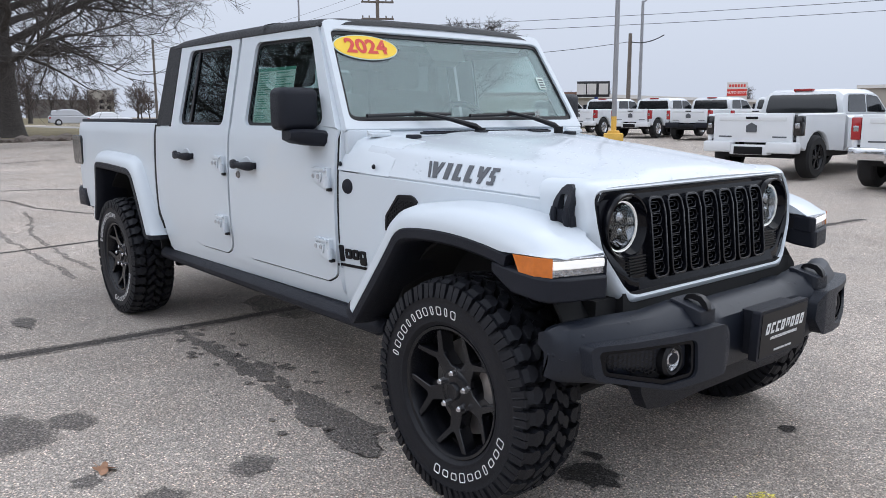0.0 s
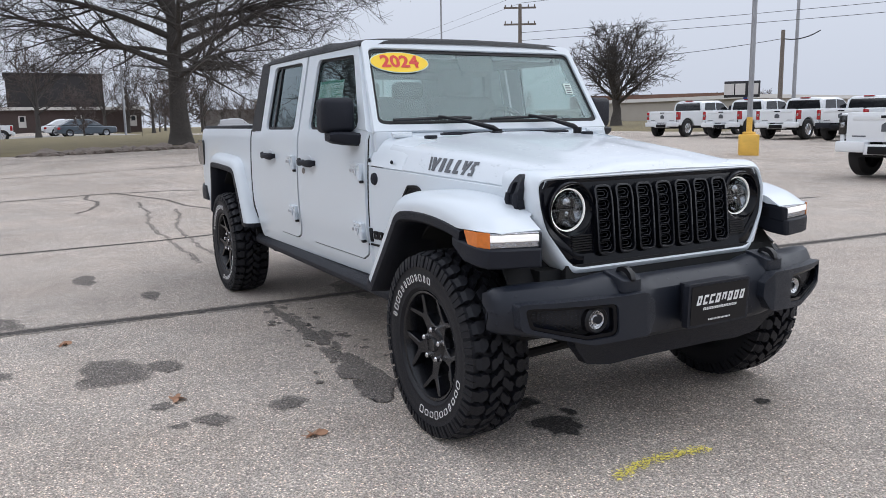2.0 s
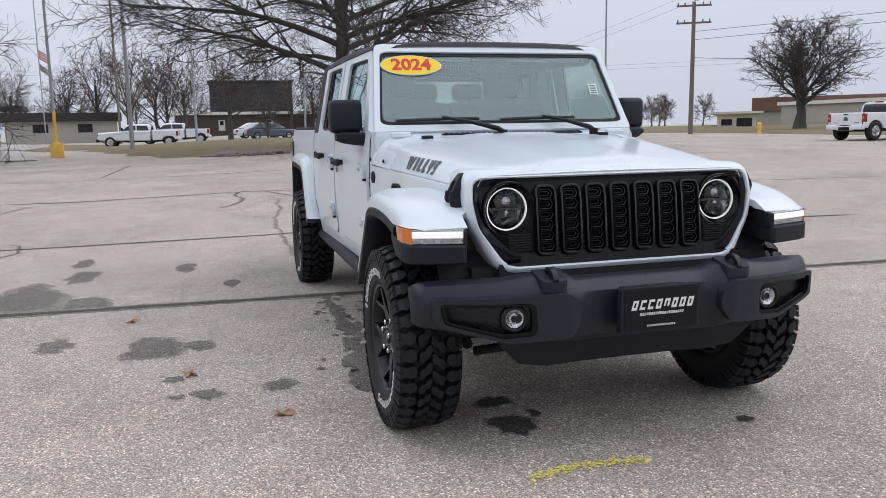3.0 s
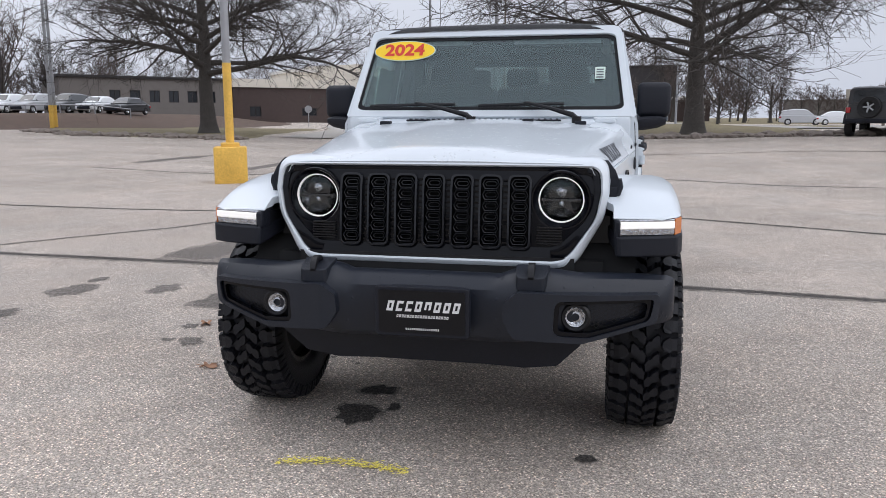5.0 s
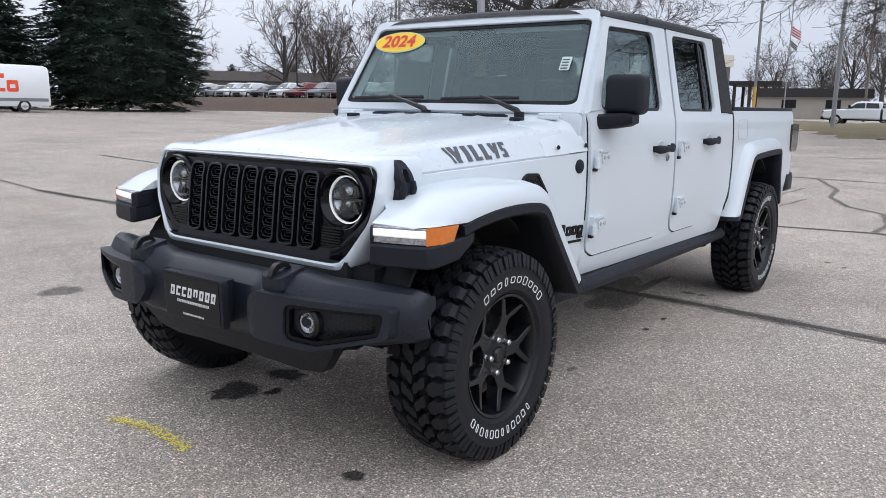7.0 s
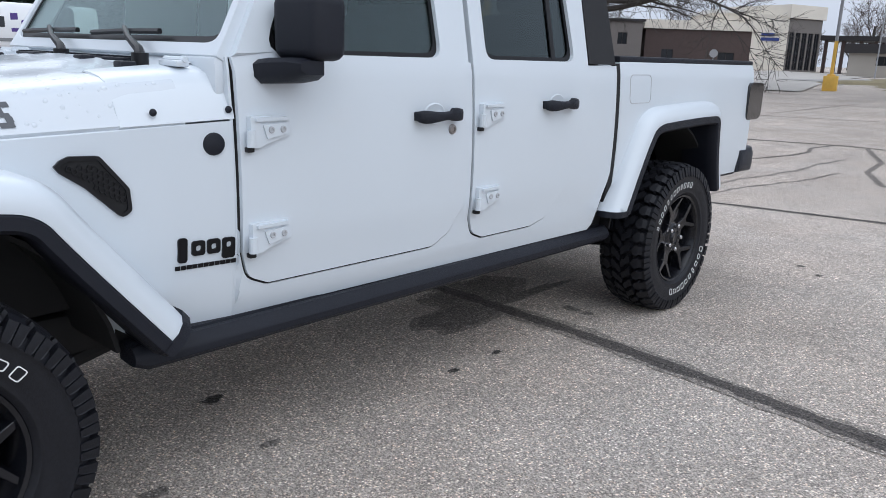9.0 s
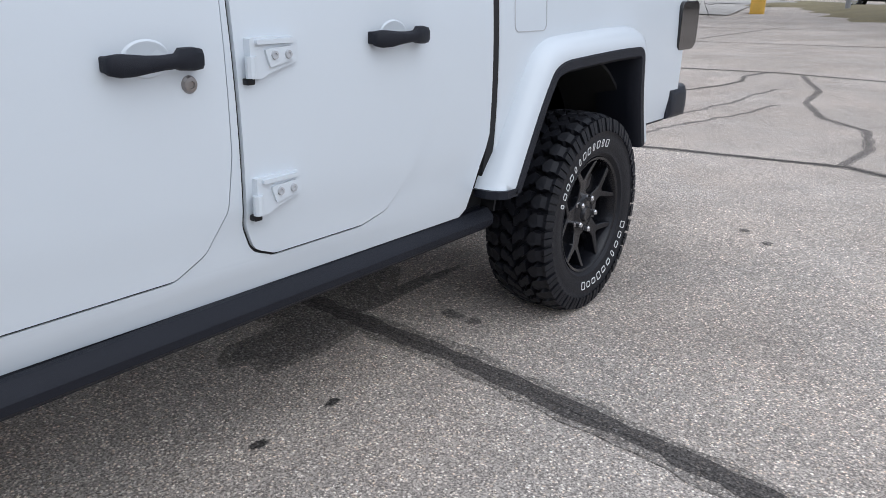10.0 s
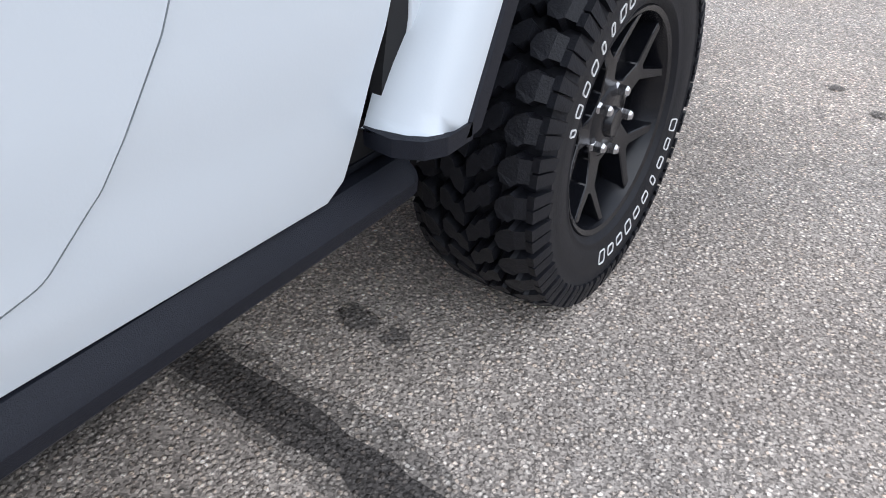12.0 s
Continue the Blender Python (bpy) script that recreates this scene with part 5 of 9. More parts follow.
        for x, z, hw in ((0.568, 0.722, 0.010), (0.578, 0.736, 0.010), (0.604, 0.742, 0.011), (0.630, 0.737, 0.011), (0.649, 0.720, 0.011), (0.656, 0.700, 0.010)):
            rows.append([Vector((x + dx, s * (0.385 + hw * k), z + dz)) for k, dx, dz in ((-1, -0.006, -0.012), (-1, 0.004, 0.006), (1, 0.004, 0.006), (1, -0.006, -0.012))])
        ring_faces(bm, rows, close_v=True, cap=True)
        part("tow_hook", bm, SATINB, b, "black tow hook", bevel=0.004)
    # dealer plate
    bm = bmesh.new()
    p3 = lambda pr: (lambda u, v, w: Vector((0.697 - (0.58 - v) * 0.04 + pr + w, u, v)))  # noqa: E731
    slab(bm, [(0.02 + a, 0.578 + c) for a, c in rrect(0.330, 0.172, 0.012, 3)], p3(0.0), 0.030)
    box(bm, 0.605, 0.690, -0.11, 0.15, 0.505, 0.655)
    plate = part("dealer_plate", bm, PLAST, b, "black plate with white bars", bevel=0.004)
    bm = bmesh.new()
    slab(bm, [(0.02 + a, 0.578 + c) for a, c in rrect(0.302, 0.150, 0.006, 2)], p3(0.002), 0.004)
    part("plate_face", bm, BLACKP, plate)
    for row, (zc, h, n, w, gap, sk) in enumerate(((0.598, 0.036, 8, 0.0225, 0.0105, 0.25), (0.563, 0.010, 20, 0.0062, 0.003, 0.2), (0.518, 0.007, 16, 0.0045, 0.003, 0.0))):
        tot = n * (w + gap) - gap
        bm = bmesh.new()
        for k in range(n):
            u = 0.022 - tot / 2 + k * (w + gap)
            for a, b2, c, d in ((0, 1, 0, 0.26), (0, 1, 0.74, 1.0), (0, 0.32, 0.2, 0.8), (0.66, 1, 0.2, 0.8)):
                if row == 0 and (k, a, c) in ((1, 0.66, 0.2), (4, 0, 0), (2, 0.66, 0.2)):
                    continue
                q = [(u + a * w + sk * h * c, zc - h / 2 + c * h), (u + b2 * w + sk * h * c, zc - h / 2 + c * h), (u + b2 * w + sk * h * d, zc - h / 2 + d * h), (u + a * w + sk * h * d, zc - h / 2 + d * h)]
                slab(bm, q, p3(0.0035), 0.001)
        part("plate_line", bm, WHITEP, plate, smooth=0)


def windscreen(body):
    b0, d = Vector((-0.850, 0, 1.236)), Vector((-0.285, 0, 0.470))
    nrm = Vector((0.470, 0, 0.285)).normalized()
    fr = lambda pr: (lambda u, v, w: b0 + d * v + Vector((0, u, 0)) + nrm * (pr + w))  # noqa: E731
    outer = rounded([(-0.738, 0.0), (0.738, 0.0), (0.672, 1.0), (-0.672, 1.0)], [0.0, 0.0, 0.06, 0.06])
    hole = rounded([(-0.702, 0.074), (0.702, 0.074), (0.646, 0.910), (-0.646, 0.910)], [0.06, 0.06, 0.06, 0.06], 5)

    bm = bmesh.new()
    slab(bm, outer, fr(0.0), 0.085, holes=[hole[::-1]])
    ws = part("windscreen_frame", bm, PAINT, body, "white upright windscreen frame", bevel=0.010)
    bm = bmesh.new()
    big = rounded([(-0.708, 0.066), (0.708, 0.066), (0.652, 0.920), (-0.652, 0.920)], 0.06, 5)
    slab(bm, big, fr(-0.016), 0.005)
    g = part("windscreen_glass", bm, WSHIELD, ws, "slightly green windscreen")
    g.visible_shadow = False
    bm = bmesh.new()
    band = rounded([(-0.684, 0.122), (0.684, 0.122), (0.634, 0.876), (-0.634, 0.876)], 0.05, 5)
    slab(bm, hole, fr(-0.012), 0.003, holes=[band[::-1]])
    part("black_glass_edge", bm, BLACKP, ws)
    bm = bmesh.new()
    slab(bm, rounded([(-0.105, 0.690), (0.105, 0.690), (0.120, 0.876), (-0.120, 0.876)], 0.015, 3), fr(-0.0225), 0.003)
    part("sensor_print", bm, BLACKP, ws)
    bm = bmesh.new()
    slab(bm, rounded([(-0.085, 0.70), (0.085, 0.70), (0.075, 0.875), (-0.075, 0.875)], 0.02), fr(-0.030), 0.05)
    part("sensor_box", bm, CABIN, ws)
    # year sticker
    bm = bmesh.new()
    sc = (-0.480, 0.762)
    L = d.length
    el = [(sc[0] + 0.167 * math.cos(a), sc[1] + 0.060 / L * math.sin(a)) for a in np.linspace(0, 2 * math.pi, 40, endpoint=False)]
    rimmed = [(sc[0] + 0.172 * math.cos(a), sc[1] + 0.065 / L * math.sin(a)) for a in np.linspace(0, 2 * math.pi, 40, endpoint=False)]
    slab(bm, rimmed, fr(-0.0105), 0.002)
    part("sticker_edge", bm, PAPER, ws)
    bm = bmesh.new()
    slab(bm, el, fr(-0.0085), 0.002)
    st = part("year_sticker", bm, YELLOW, ws, "yellow oval sticker with red year")
    bm = text_mesh("2024", 0.099, 0.0, 0.0035)
    for v in bm.verts:
        v.co = fr(-0.0068)(sc[0] + v.co.x * 1.12, sc[1] + v.co.y / L, 0)
    part("year_figures", bm, REDP, st, "red figures 2024", smooth=0)
    bm = bmesh.new()
    slab(bm, [(0.575 + a, 0.480 + c / L) for a, c in rrect(0.052, 0.072, 0.004, 2)], fr(-0.0105), 0.002)
    pp = part("paper_label", bm, PAPER, ws)
    bm = bmesh.new()
    for k in range(4):
        slab(bm, [(0.557, 0.510 - k * 0.028), (0.592, 0.510 - k * 0.028), (0.592, 0.522 - k * 0.028), (0.557, 0.522 - k * 0.028)], fr(-0.0085), 0.001)
    part("label_bars", bm, DECAL, pp)
    # wipers
    for y0, y1, yp in ((-0.62, -0.16, -0.06), (-0.04, 0.40, 0.47)):
        a, b = fr(0.012)(y0, 0.105, 0), fr(0.012)(y1, 0.120, 0)
        mid = fr(0.026)((y0 + y1) / 2 + 0.02, 0.125, 0)
        piv = Vector((-0.770, yp, 1.222))
        bm = bmesh.new()
        tube(bm, [a, (a + b) / 2 + nrm * 0.004, b], 0.009, 6)
        bl = part("wiper", bm, SATINB, body, "black wiper")
        bm = bmesh.new()
        tube(bm, [piv, piv + Vector((-0.01, (mid.y - yp) * 0.08, 0.022)), piv.lerp(mid, 0.5) + Vector((0.01, 0, 0.012)), mid], [0.017, 0.014, 0.010, 0.008], 8)
        tube(bm, [piv + Vector((0, 0, -0.02)), piv + Vector((0, 0, 0.015))], 0.024, 12)
        part("wiper_arm", bm, SATINB, bl)
    for s in (-1, 1):
        bm = bmesh.new()
        box(bm, -0.815, -0.775, s * 0.61 - 0.05, s * 0.61 + 0.05, 1.205, 1.222, 0.005)
        tube(bm, [(-0.80, s * 0.61 - 0.055, 1.224), (-0.80, s * 0.61 + 0.055, 1.224)], 0.008, 8)
        part("windscreen_hinge", bm, PAINT, ws)


def roof(body):
    bm = bmesh.new()
    rows = []
    for x, lift, tuck in ((-1.120, -0.012, 0.020), (-1.135, 0.006, 0.006), (-1.165, 0.018, 0.0), (-1.6, 0.034, 0.0), (-2.2, 0.036, 0.0), (-2.62, 0.028, 0.0), (-2.76, 0.014, 0.004), (-2.790, -0.014, 0.016)):
        wid = ys(x, 1.68) + 0.012 - tuck
        half = [(0, 1.710 + lift), (0.5, 1.706 + lift), (0.8, 1.698 + lift), (0.92, 1.690 + lift), (0.965, 1.680 + lift), (0.992, 1.664 + lift), (1.0, 1.674), (0.985, 1.668)]
        half[5] = (0.992, max(1.682, half[5][1]))
        row = [Vector((x, -u * wid, z)) for u, z in half[::-1]] + [Vector((x, u * wid, z)) for u, z in half[1:]]
        rows.append(row)
    ring_faces(bm, rows)
    r = part("hardtop", bm, ROOFM, body, "dark grained hardtop roof", smooth=45)
    bm = bmesh.new()
    for x in (-1.62,):
        rows = []
        for xx, dz in ((x - 0.008, 0.0), (x, -0.004), (x + 0.008, 0.0)):
            rows.append([Vector((xx, u * 0.733, 1.7355 + dz + v)) for u, v in ((-1.0, -0.05), (-0.97, -0.018), (-0.92, -0.009), (-0.8, 0.0), (-0.5, 0.008), (0, 0.012), (0.5, 0.008), (0.8, 0.0), (0.92, -0.009), (0.97, -0.018), (1.0, -0.05))])
        ring_faces(bm, rows)
    part("roof_seam", bm, BLACKP, r)
    for s in (-1, 1):
        bm = bmesh.new()
        slab(bm, rounded([(-2.628, 1.240), (-2.606, 1.690), (-2.790, 1.690), (-2.850, 1.240)], [0.0, 0.0, 0.03, 0.0]), skin(s, 0.006), 0.03, cuts=CUTS)
        part("hardtop_side", bm, ROOFM, r, bevel=0.008)
    bm = bmesh.new()
    rear = lambda u, v, w: Vector((-2.785 + (v - 1.24) * 0.07 - w, u, v))  # noqa: E731
    slab(bm, [(-0.775, 0.60), (0.775, 0.60), (0.775, 1.24), (0.69, 1.69), (-0.69, 1.69), (-0.775, 1.24)], rear, 0.03, holes=[rounded([(-0.55, 1.27), (-0.52, 1.60), (0.52, 1.60), (0.55, 1.27)], 0.04)])
    part("hardtop_back", bm, ROOFM, r)
    bm = bmesh.new()
    slab(bm, rounded([(-0.56, 1.26), (0.56, 1.26), (0.53, 1.61), (-0.53, 1.61)], 0.04), lambda u, v, w: rear(u, v, w - 0.012), 0.004)
    part("rear_glass", bm, FRONTG, r).visible_shadow = False


def bed(body):
    for s in (-1, 1):
        # side with the wheel cut-out
        arch = [(-2.925, 0.56), (-3.07, 0.86), (-3.17, 0.97), (-3.80, 1.01), (-3.94, 0.97), (-4.01, 0.64)]
        poly = [(-2.902, 0.56)] + arch + [(-4.46, 0.64), (-4.485, 0.72), (-4.485, 1.240), (-4.47, 1.258), (-2.902, 1.254)]
        bm = bmesh.new()
        slab(bm, poly[::-1], skin(s), 0.05, cuts=CUTS[:2] + CUTS[4:])
        side = part("bed_side", bm, PAINT, body, "white pickup bed side", bevel=0.010)
        bm = bmesh.new()
        box(bm, -4.48, -2.900, min(s * 0.70, s * 0.805), max(s * 0.70, s * 0.818), 1.250, 1.280, 0.008)
        part("rail_cap", bm, PLAST, side, "black bed rail cap")
        # black strip that paints the deep shade between cab and bed
        bm = bmesh.new()
        slab(bm, [(-2.860, 0.60), (-2.908, 0.56), (-2.908, 1.245), (-2.860, 1.245)], skin(s, -0.004), 0.02, cuts=CUTS)
        part("bed_gap_shade", bm, DARK, body)
        # tail lamp
        bm = bmesh.new()
        slab(bm, [(-4.505 + a, 1.052 + c) for a, c in rrect(0.215, 0.215, 0.040, 4)], lambda u, v, w: Vector((u, s * (0.852 + w - max(0.0, 0.02 - (v - 0.96)) * 0.2), v)), 0.20)
        tl = part("tail_lamp", bm, SMOKE, body, "smoked wrap-round tail lamp in black housing", bevel=0.026, seg=4)
        bm = bmesh.new()
        slab(bm, rrect(0.13, 0.17, 0.02, 4), lambda u, v, w: Vector((-4.620 - w, s * 0.755 + u, 1.05 + v)), 0.01)
        part("red_lens", bm, REDL, tl)
        # corner of the rear bumper
        bm = bmesh.new()
        rows = []
        for y, x0, x1 in ((0.30, -4.70, -4.48), (0.62, -4.70, -4.46), (0.74, -4.69, -4.42), (0.80, -4.66, -4.39), (0.832, -4.61, -4.38), (0.846, -4.55, -4.40), (0.850, -4.50, -4.43)):
            ht = float(np.interp(y, [0.78, 0.832, 0.846, 0.85], [0.075, 0.068, 0.052, 0.036]))
            rows.append([Vector((x, s * y, 0.705 + z)) for x, z in ((x0, -ht), (x0 - 0.012, -ht * 0.4), (x0 - 0.012, ht * 0.5), (x0 + 0.02, ht), (x1, ht), (x1, -ht))])
        ring_faces(bm, rows, close_v=True, cap=True)
        part("rear_bumper_end", bm, BUMP, body, smooth=45)
        bm = bmesh.new()
        box(bm, -4.47, -4.04, min(s * 0.70, s * 0.79), max(s * 0.70, s * 0.79), 0.615, 0.690, 0.01)
        part("lower_bed_trim", bm, PLAST, body)
        # rock rail
        bm = bmesh.new()
        rows = []
        for x, q in ((-0.545, 0.7), (-0.58, 1.0), (-1.2, 1.0), (-2.0, 1.0), (-2.925, 1.0), (-2.938, 0.96), (-2.945, 0.86)):
            sec = [(0.690, 0.512), (0.752, 0.512), (0.755, 0.503), (0.768, 0.502), (0.772, 0.512), (0.790, 0.511), (0.815, 0.490), (0.820, 0.478), (0.818, 0.458), (0.806, 0.445), (0.788, 0.440), (0.740, 0.442), (0.690, 0.446)]
            cy, cz = 0.77, 0.49
            rows.append([Vector((x, s * (cy + (y - cy) * q), cz - 0.008 + (z - cz) * q)) for y, z in sec])
        ring_faces(bm, rows, close_v=True, cap=True)
        rail = part("rock_rail", bm, PLAST, body, "black steel rock rail", smooth=28)
        for x in (-0.95, -1.75, -2.62):
            bm = bmesh.new()
            box(bm, x - 0.07, x + 0.05, min(s * 0.45, s * 0.72), max(s * 0.45, s * 0.72), 0.415, 0.455, 0.008)
            lathe(bm, [(0.0, s * 0.012), (0.010, s * 0.012), (0.016, 0.0)], 12, "y", (x + 0.02, s * 0.722, 0.43))
            part("rail_bracket", bm, DARK, rail)
    # fuel door on the driver's side
    bm = bmesh.new()
    o = [(-3.09 + a, 1.135 + c) for a, c in rrect(0.205, 0.130, 0.025)]
    i = [(-3.09 + a, 1.135 + c) for a, c in rrect(0.198, 0.124, 0.023)]
    slab(bm, o, skin(1, 0.0015), 0.003, holes=[i[::-1]])
    part("fuel_door", bm, HINGEB, body, "thin seam of the fuel door")
    bm = bmesh.new()
    box(bm, -4.46, -2.82, -0.49, 0.49, 0.80, 0.83)
    box(bm, -2.885, -2.866, -0.74, 0.74, 0.80, 1.235)
    part("bed_floor", bm, PLAST, body)
    bm = bmesh.new()
    box(bm, -4.50, -4.455, -0.70, 0.70, 0.70, 1.235, 0.01)
    tg = part("tailgate", bm, PAINT, body, "white tailgate")
    bm = bmesh.new()
    box(bm, -4.70, -4.46, -0.34, 0.34, 0.63, 0.78, 0.02)
    part("rear_bumper_centre", bm, BUMP, body)


def mirrors(body):
    for s in (-1, 1):
        bm = bmesh.new()
        vs = box(bm, -1.120, -1.000, 0.800, 0.975, 1.232, 1.408, 0.030, 4)
        for v in bm.verts:
            k = (v.co.y - 0.80) / 0.175
            v.co.x -= 0.03 * k
            if v.co.x > -1.06:
                v.co.x -= 0.02 * abs(v.co.z - 1.33) * 4
        if s < 0:
            mirror_y(bm)
        m = part("side_mirror", bm, PLAST, body, "black door mirror", smooth=50)
        bm = bmesh.new()
        slab(bm, rrect(0.15, 0.145, 0.025), lambda u, v, w: Vector((-1.138 - 0.05 * u - w, s * (0.888 + u), 1.32 + v)), 0.003)
        part("mirror_glass", bm, CHROME, m)
        bm = bmesh.new()
        rows = []
        for y, h, x0, x1 in ((0.775, 0.032, -1.09, -0.94), (0.84, 0.034, -1.09, -0.95), (0.91, 0.030, -1.09, -0.98), (0.95, 0.018, -1.08, -1.00)):
            zc = 1.196 + (y - 0.775) * 0.10
            rows.append([Vector((x, s * y, zc + z)) for x, z in ((x0, -h), (x1 - 0.02, -h), (x1, -h * 0.4), (x1, h * 0.6), (x1 - 0.02, h), (x0, h))])
        ring_faces(bm, rows, close_v=True, cap=True)
        part("mirror_arm", bm, PLAST, m, smooth=50)


def side_details(body):
    for s in (-1, 1):
        # round cap and bolts by the door
        bm = bmesh.new()
        lathe(bm, [(0.0, 0.010), (0.022, 0.009), (0.029, 0.006), (0.031, 0.0)], 24, "y", (-0.820, 0, 1.008))
        for v in bm.verts:
            v.co.y = s * (ys(v.co.x, 1.0) + v.co.y)
        part("round_badge", bm, PLAST, body, "round black badge")
        for x, z in ((-0.660, 1.094), (-0.868, 1.098)):
            bm = bmesh.new()
            lathe(bm, [(0.0, 0.008), (0.005, 0.0075), (0.008, 0.005), (0.010, 0.0)], 12, "y", (x, 0, z))
            for v in bm.verts:
                v.co.y = s * (ys(v.co.x, z) + v.co.y)
            part("panel_bolt", bm, PLAST, body)
        # side vent
        bm = bmesh.new()
        vent = rounded([(-0.574, 0.905), (-0.578, 0.856), (-0.564, 0.846), (-0.482, 0.925), (-0.415, 0.972), (-0.445, 0.986), (-0.510, 0.984)][::-1], 0.008, 2)
        slab(bm, vent, skin(s, 0.008), 0.012, holes=[offset_poly(vent, 0.010)[::-1]])
        ve = part("side_vent", bm, SATINB, body, "black mesh side vent")
        bm = bmesh.new()
        slab(bm, vent, skin(s, 0.002), 0.004)
        part("vent_backing", bm, DARK, ve)
        bm = bmesh.new()
        for k in range(16):
            for j in range(10):
                u, v = -0.568 + k * 0.0125, 0.85 + j * 0.0145 + (k % 2) * 0.00725
                lo, hi = np.interp(u, [-0.572, -0.555, -0.48, -0.42], [0.862, 0.866, 0.930, 0.975]), np.interp(u, [-0.572, -0.515, -0.42], [0.905, 0.974, 0.978])
                if lo + 0.006 < v < hi - 0.006:
                    o = [(0.0082 * math.cos(q), 0.0082 * math.sin(q)) for q in np.linspace(0, 2 * math.pi, 6, endpoint=False)]
                    slab(bm, [(u + p, v + q) for p, q in o], skin(s, 0.006), 0.004, holes=[[(u + p * 0.65, v + q * 0.65) for p, q in o][::-1]])
        part("vent_mesh", bm, SATINB, ve, smooth=0)
        # badge marks as plain shapes
        bm = bmesh.new()
        for k, (w, h, dz) in enumerate(((0.026, 0.070, -0.002), (0.038, 0.042, 0.0), (0.038, 0.042, 0.0), (0.038, 0.060, -0.010))):
            u = -0.720 - k * 0.045 if s > 0 else -0.872 + k * 0.045
            o = [(u + a, 0.728 + dz + c) for a, c in rrect(w, h, 0.008, 3)]
            hh = [[(u + a, 0.728 + c) for a, c in rrect(0.016, 0.016, 0.005, 2)][::-1]] if k else []
            slab(bm, o, skin(s, 0.006), 0.006, holes=hh)
        bd = part("name_badge", bm, BLACKP, body, "black badge in plain shapes", smooth=0)
        bm = bmesh.new()
        for k in range(11):
            u = -0.708 - k * 0.0165 if s > 0 else -0.888 + k * 0.0165
            slab(bm, [(u - 0.007, 0.670), (u + 0.007, 0.670), (u + 0.007, 0.682), (u - 0.007, 0.682)], skin(s, 0.003), 0.003)
        part("small_badge", bm, BLACKP, bd, smooth=0)
        # hood decal as plain slanted bars

        def hs(u, v, w):
            wd, zt, zs = hood_section(u)
            zz = zs + 0.014 + v * 0.056
            y = wd * float(np.interp(zz, [zs, zs + 0.035, zt - 0.046, zt - 0.028, zt - 0.016], [0.992, 0.962, 0.930, 0.905, 0.86]))
            return Vector((u, s * (y * 1.01 + 0.003 + w), zz + 0.0015))
        # slanted strokes: start, end, lean, foot, head
        for a, b, lean, z0, z1 in ((0.000, 0.012, 0.026, 0.0, 1.0), (0.022, 0.046, 0.028, 0.0, 1.0), (0.066, 0.084, -0.020, 0.0, 1.0), (0.100, 0.126, 0.006, 0.0, 1.0), (0.146, 0.170, 0.006, 0.0, 1.0), (0.170, 0.194, 0.0, 0.0, 0.22), (0.206, 0.230, 0.006, 0.0, 1.0), (0.230, 0.250, 0.0, 0.0, 0.22), (0.256, 0.276, 0.016, 0.36, 1.0), (0.290, 0.310, -0.012, 0.0, 1.0), (0.320, 0.354, 0.004, 0.80, 1.0), (0.320, 0.338, 0.004, 0.56, 0.80), (0.324, 0.352, 0.003, 0.42, 0.56), (0.340, 0.357, 0.003, 0.20, 0.42), (0.324, 0.357, 0.003, 0.0, 0.20)):
            q = [(a + lean, z0), (b + lean, z0), (b, z1), (a, z1)]
            q = [(-0.004 - 0.94 * u, v) for u, v in q] if s > 0 else [(-0.392 + 0.94 * u, v) for u, v in q]
            bm = bmesh.new()
            slab(bm, q, hs, 0.0015, cuts=[((0, 0.5), (1, 0)), ((0, 0.75), (1, 0))])
            part("decal_stroke", bm, DECAL, body, smooth=0)
    # price sheet inside the passenger window
    bm = bmesh.new()
    slab(bm, [(-1.68, 1.256), (-1.68, 1.515), (-1.33, 1.515), (-1.33, 1.256)], skin(-1, -0.026), 0.001, cuts=CUTS)
    sh = part("price_sheet", bm, PAPER, body, "white and green price sheet behind glass")
    bm = bmesh.new()
    rnd = random.Random(21)
    for k in range(21):
        z = 1.488 - k * 0.0108
        for u0, u1 in ((-1.66, -1.53), (-1.50, -1.35)):
            if rnd.random() < 0.8:
                e = u1 - rnd.uniform(0, 0.07)
                slab(bm, [(u0, z), (u0, z + 0.0045), (e, z + 0.0045), (e, z)], skin(-1, -0.0245), 0.001)
    slab(bm, [(-1.68, 1.500), (-1.68, 1.515), (-1.33, 1.515), (-1.33, 1.500)], skin(-1, -0.0243), 0.001)
    part("sheet_bars", bm, GREENP, sh)


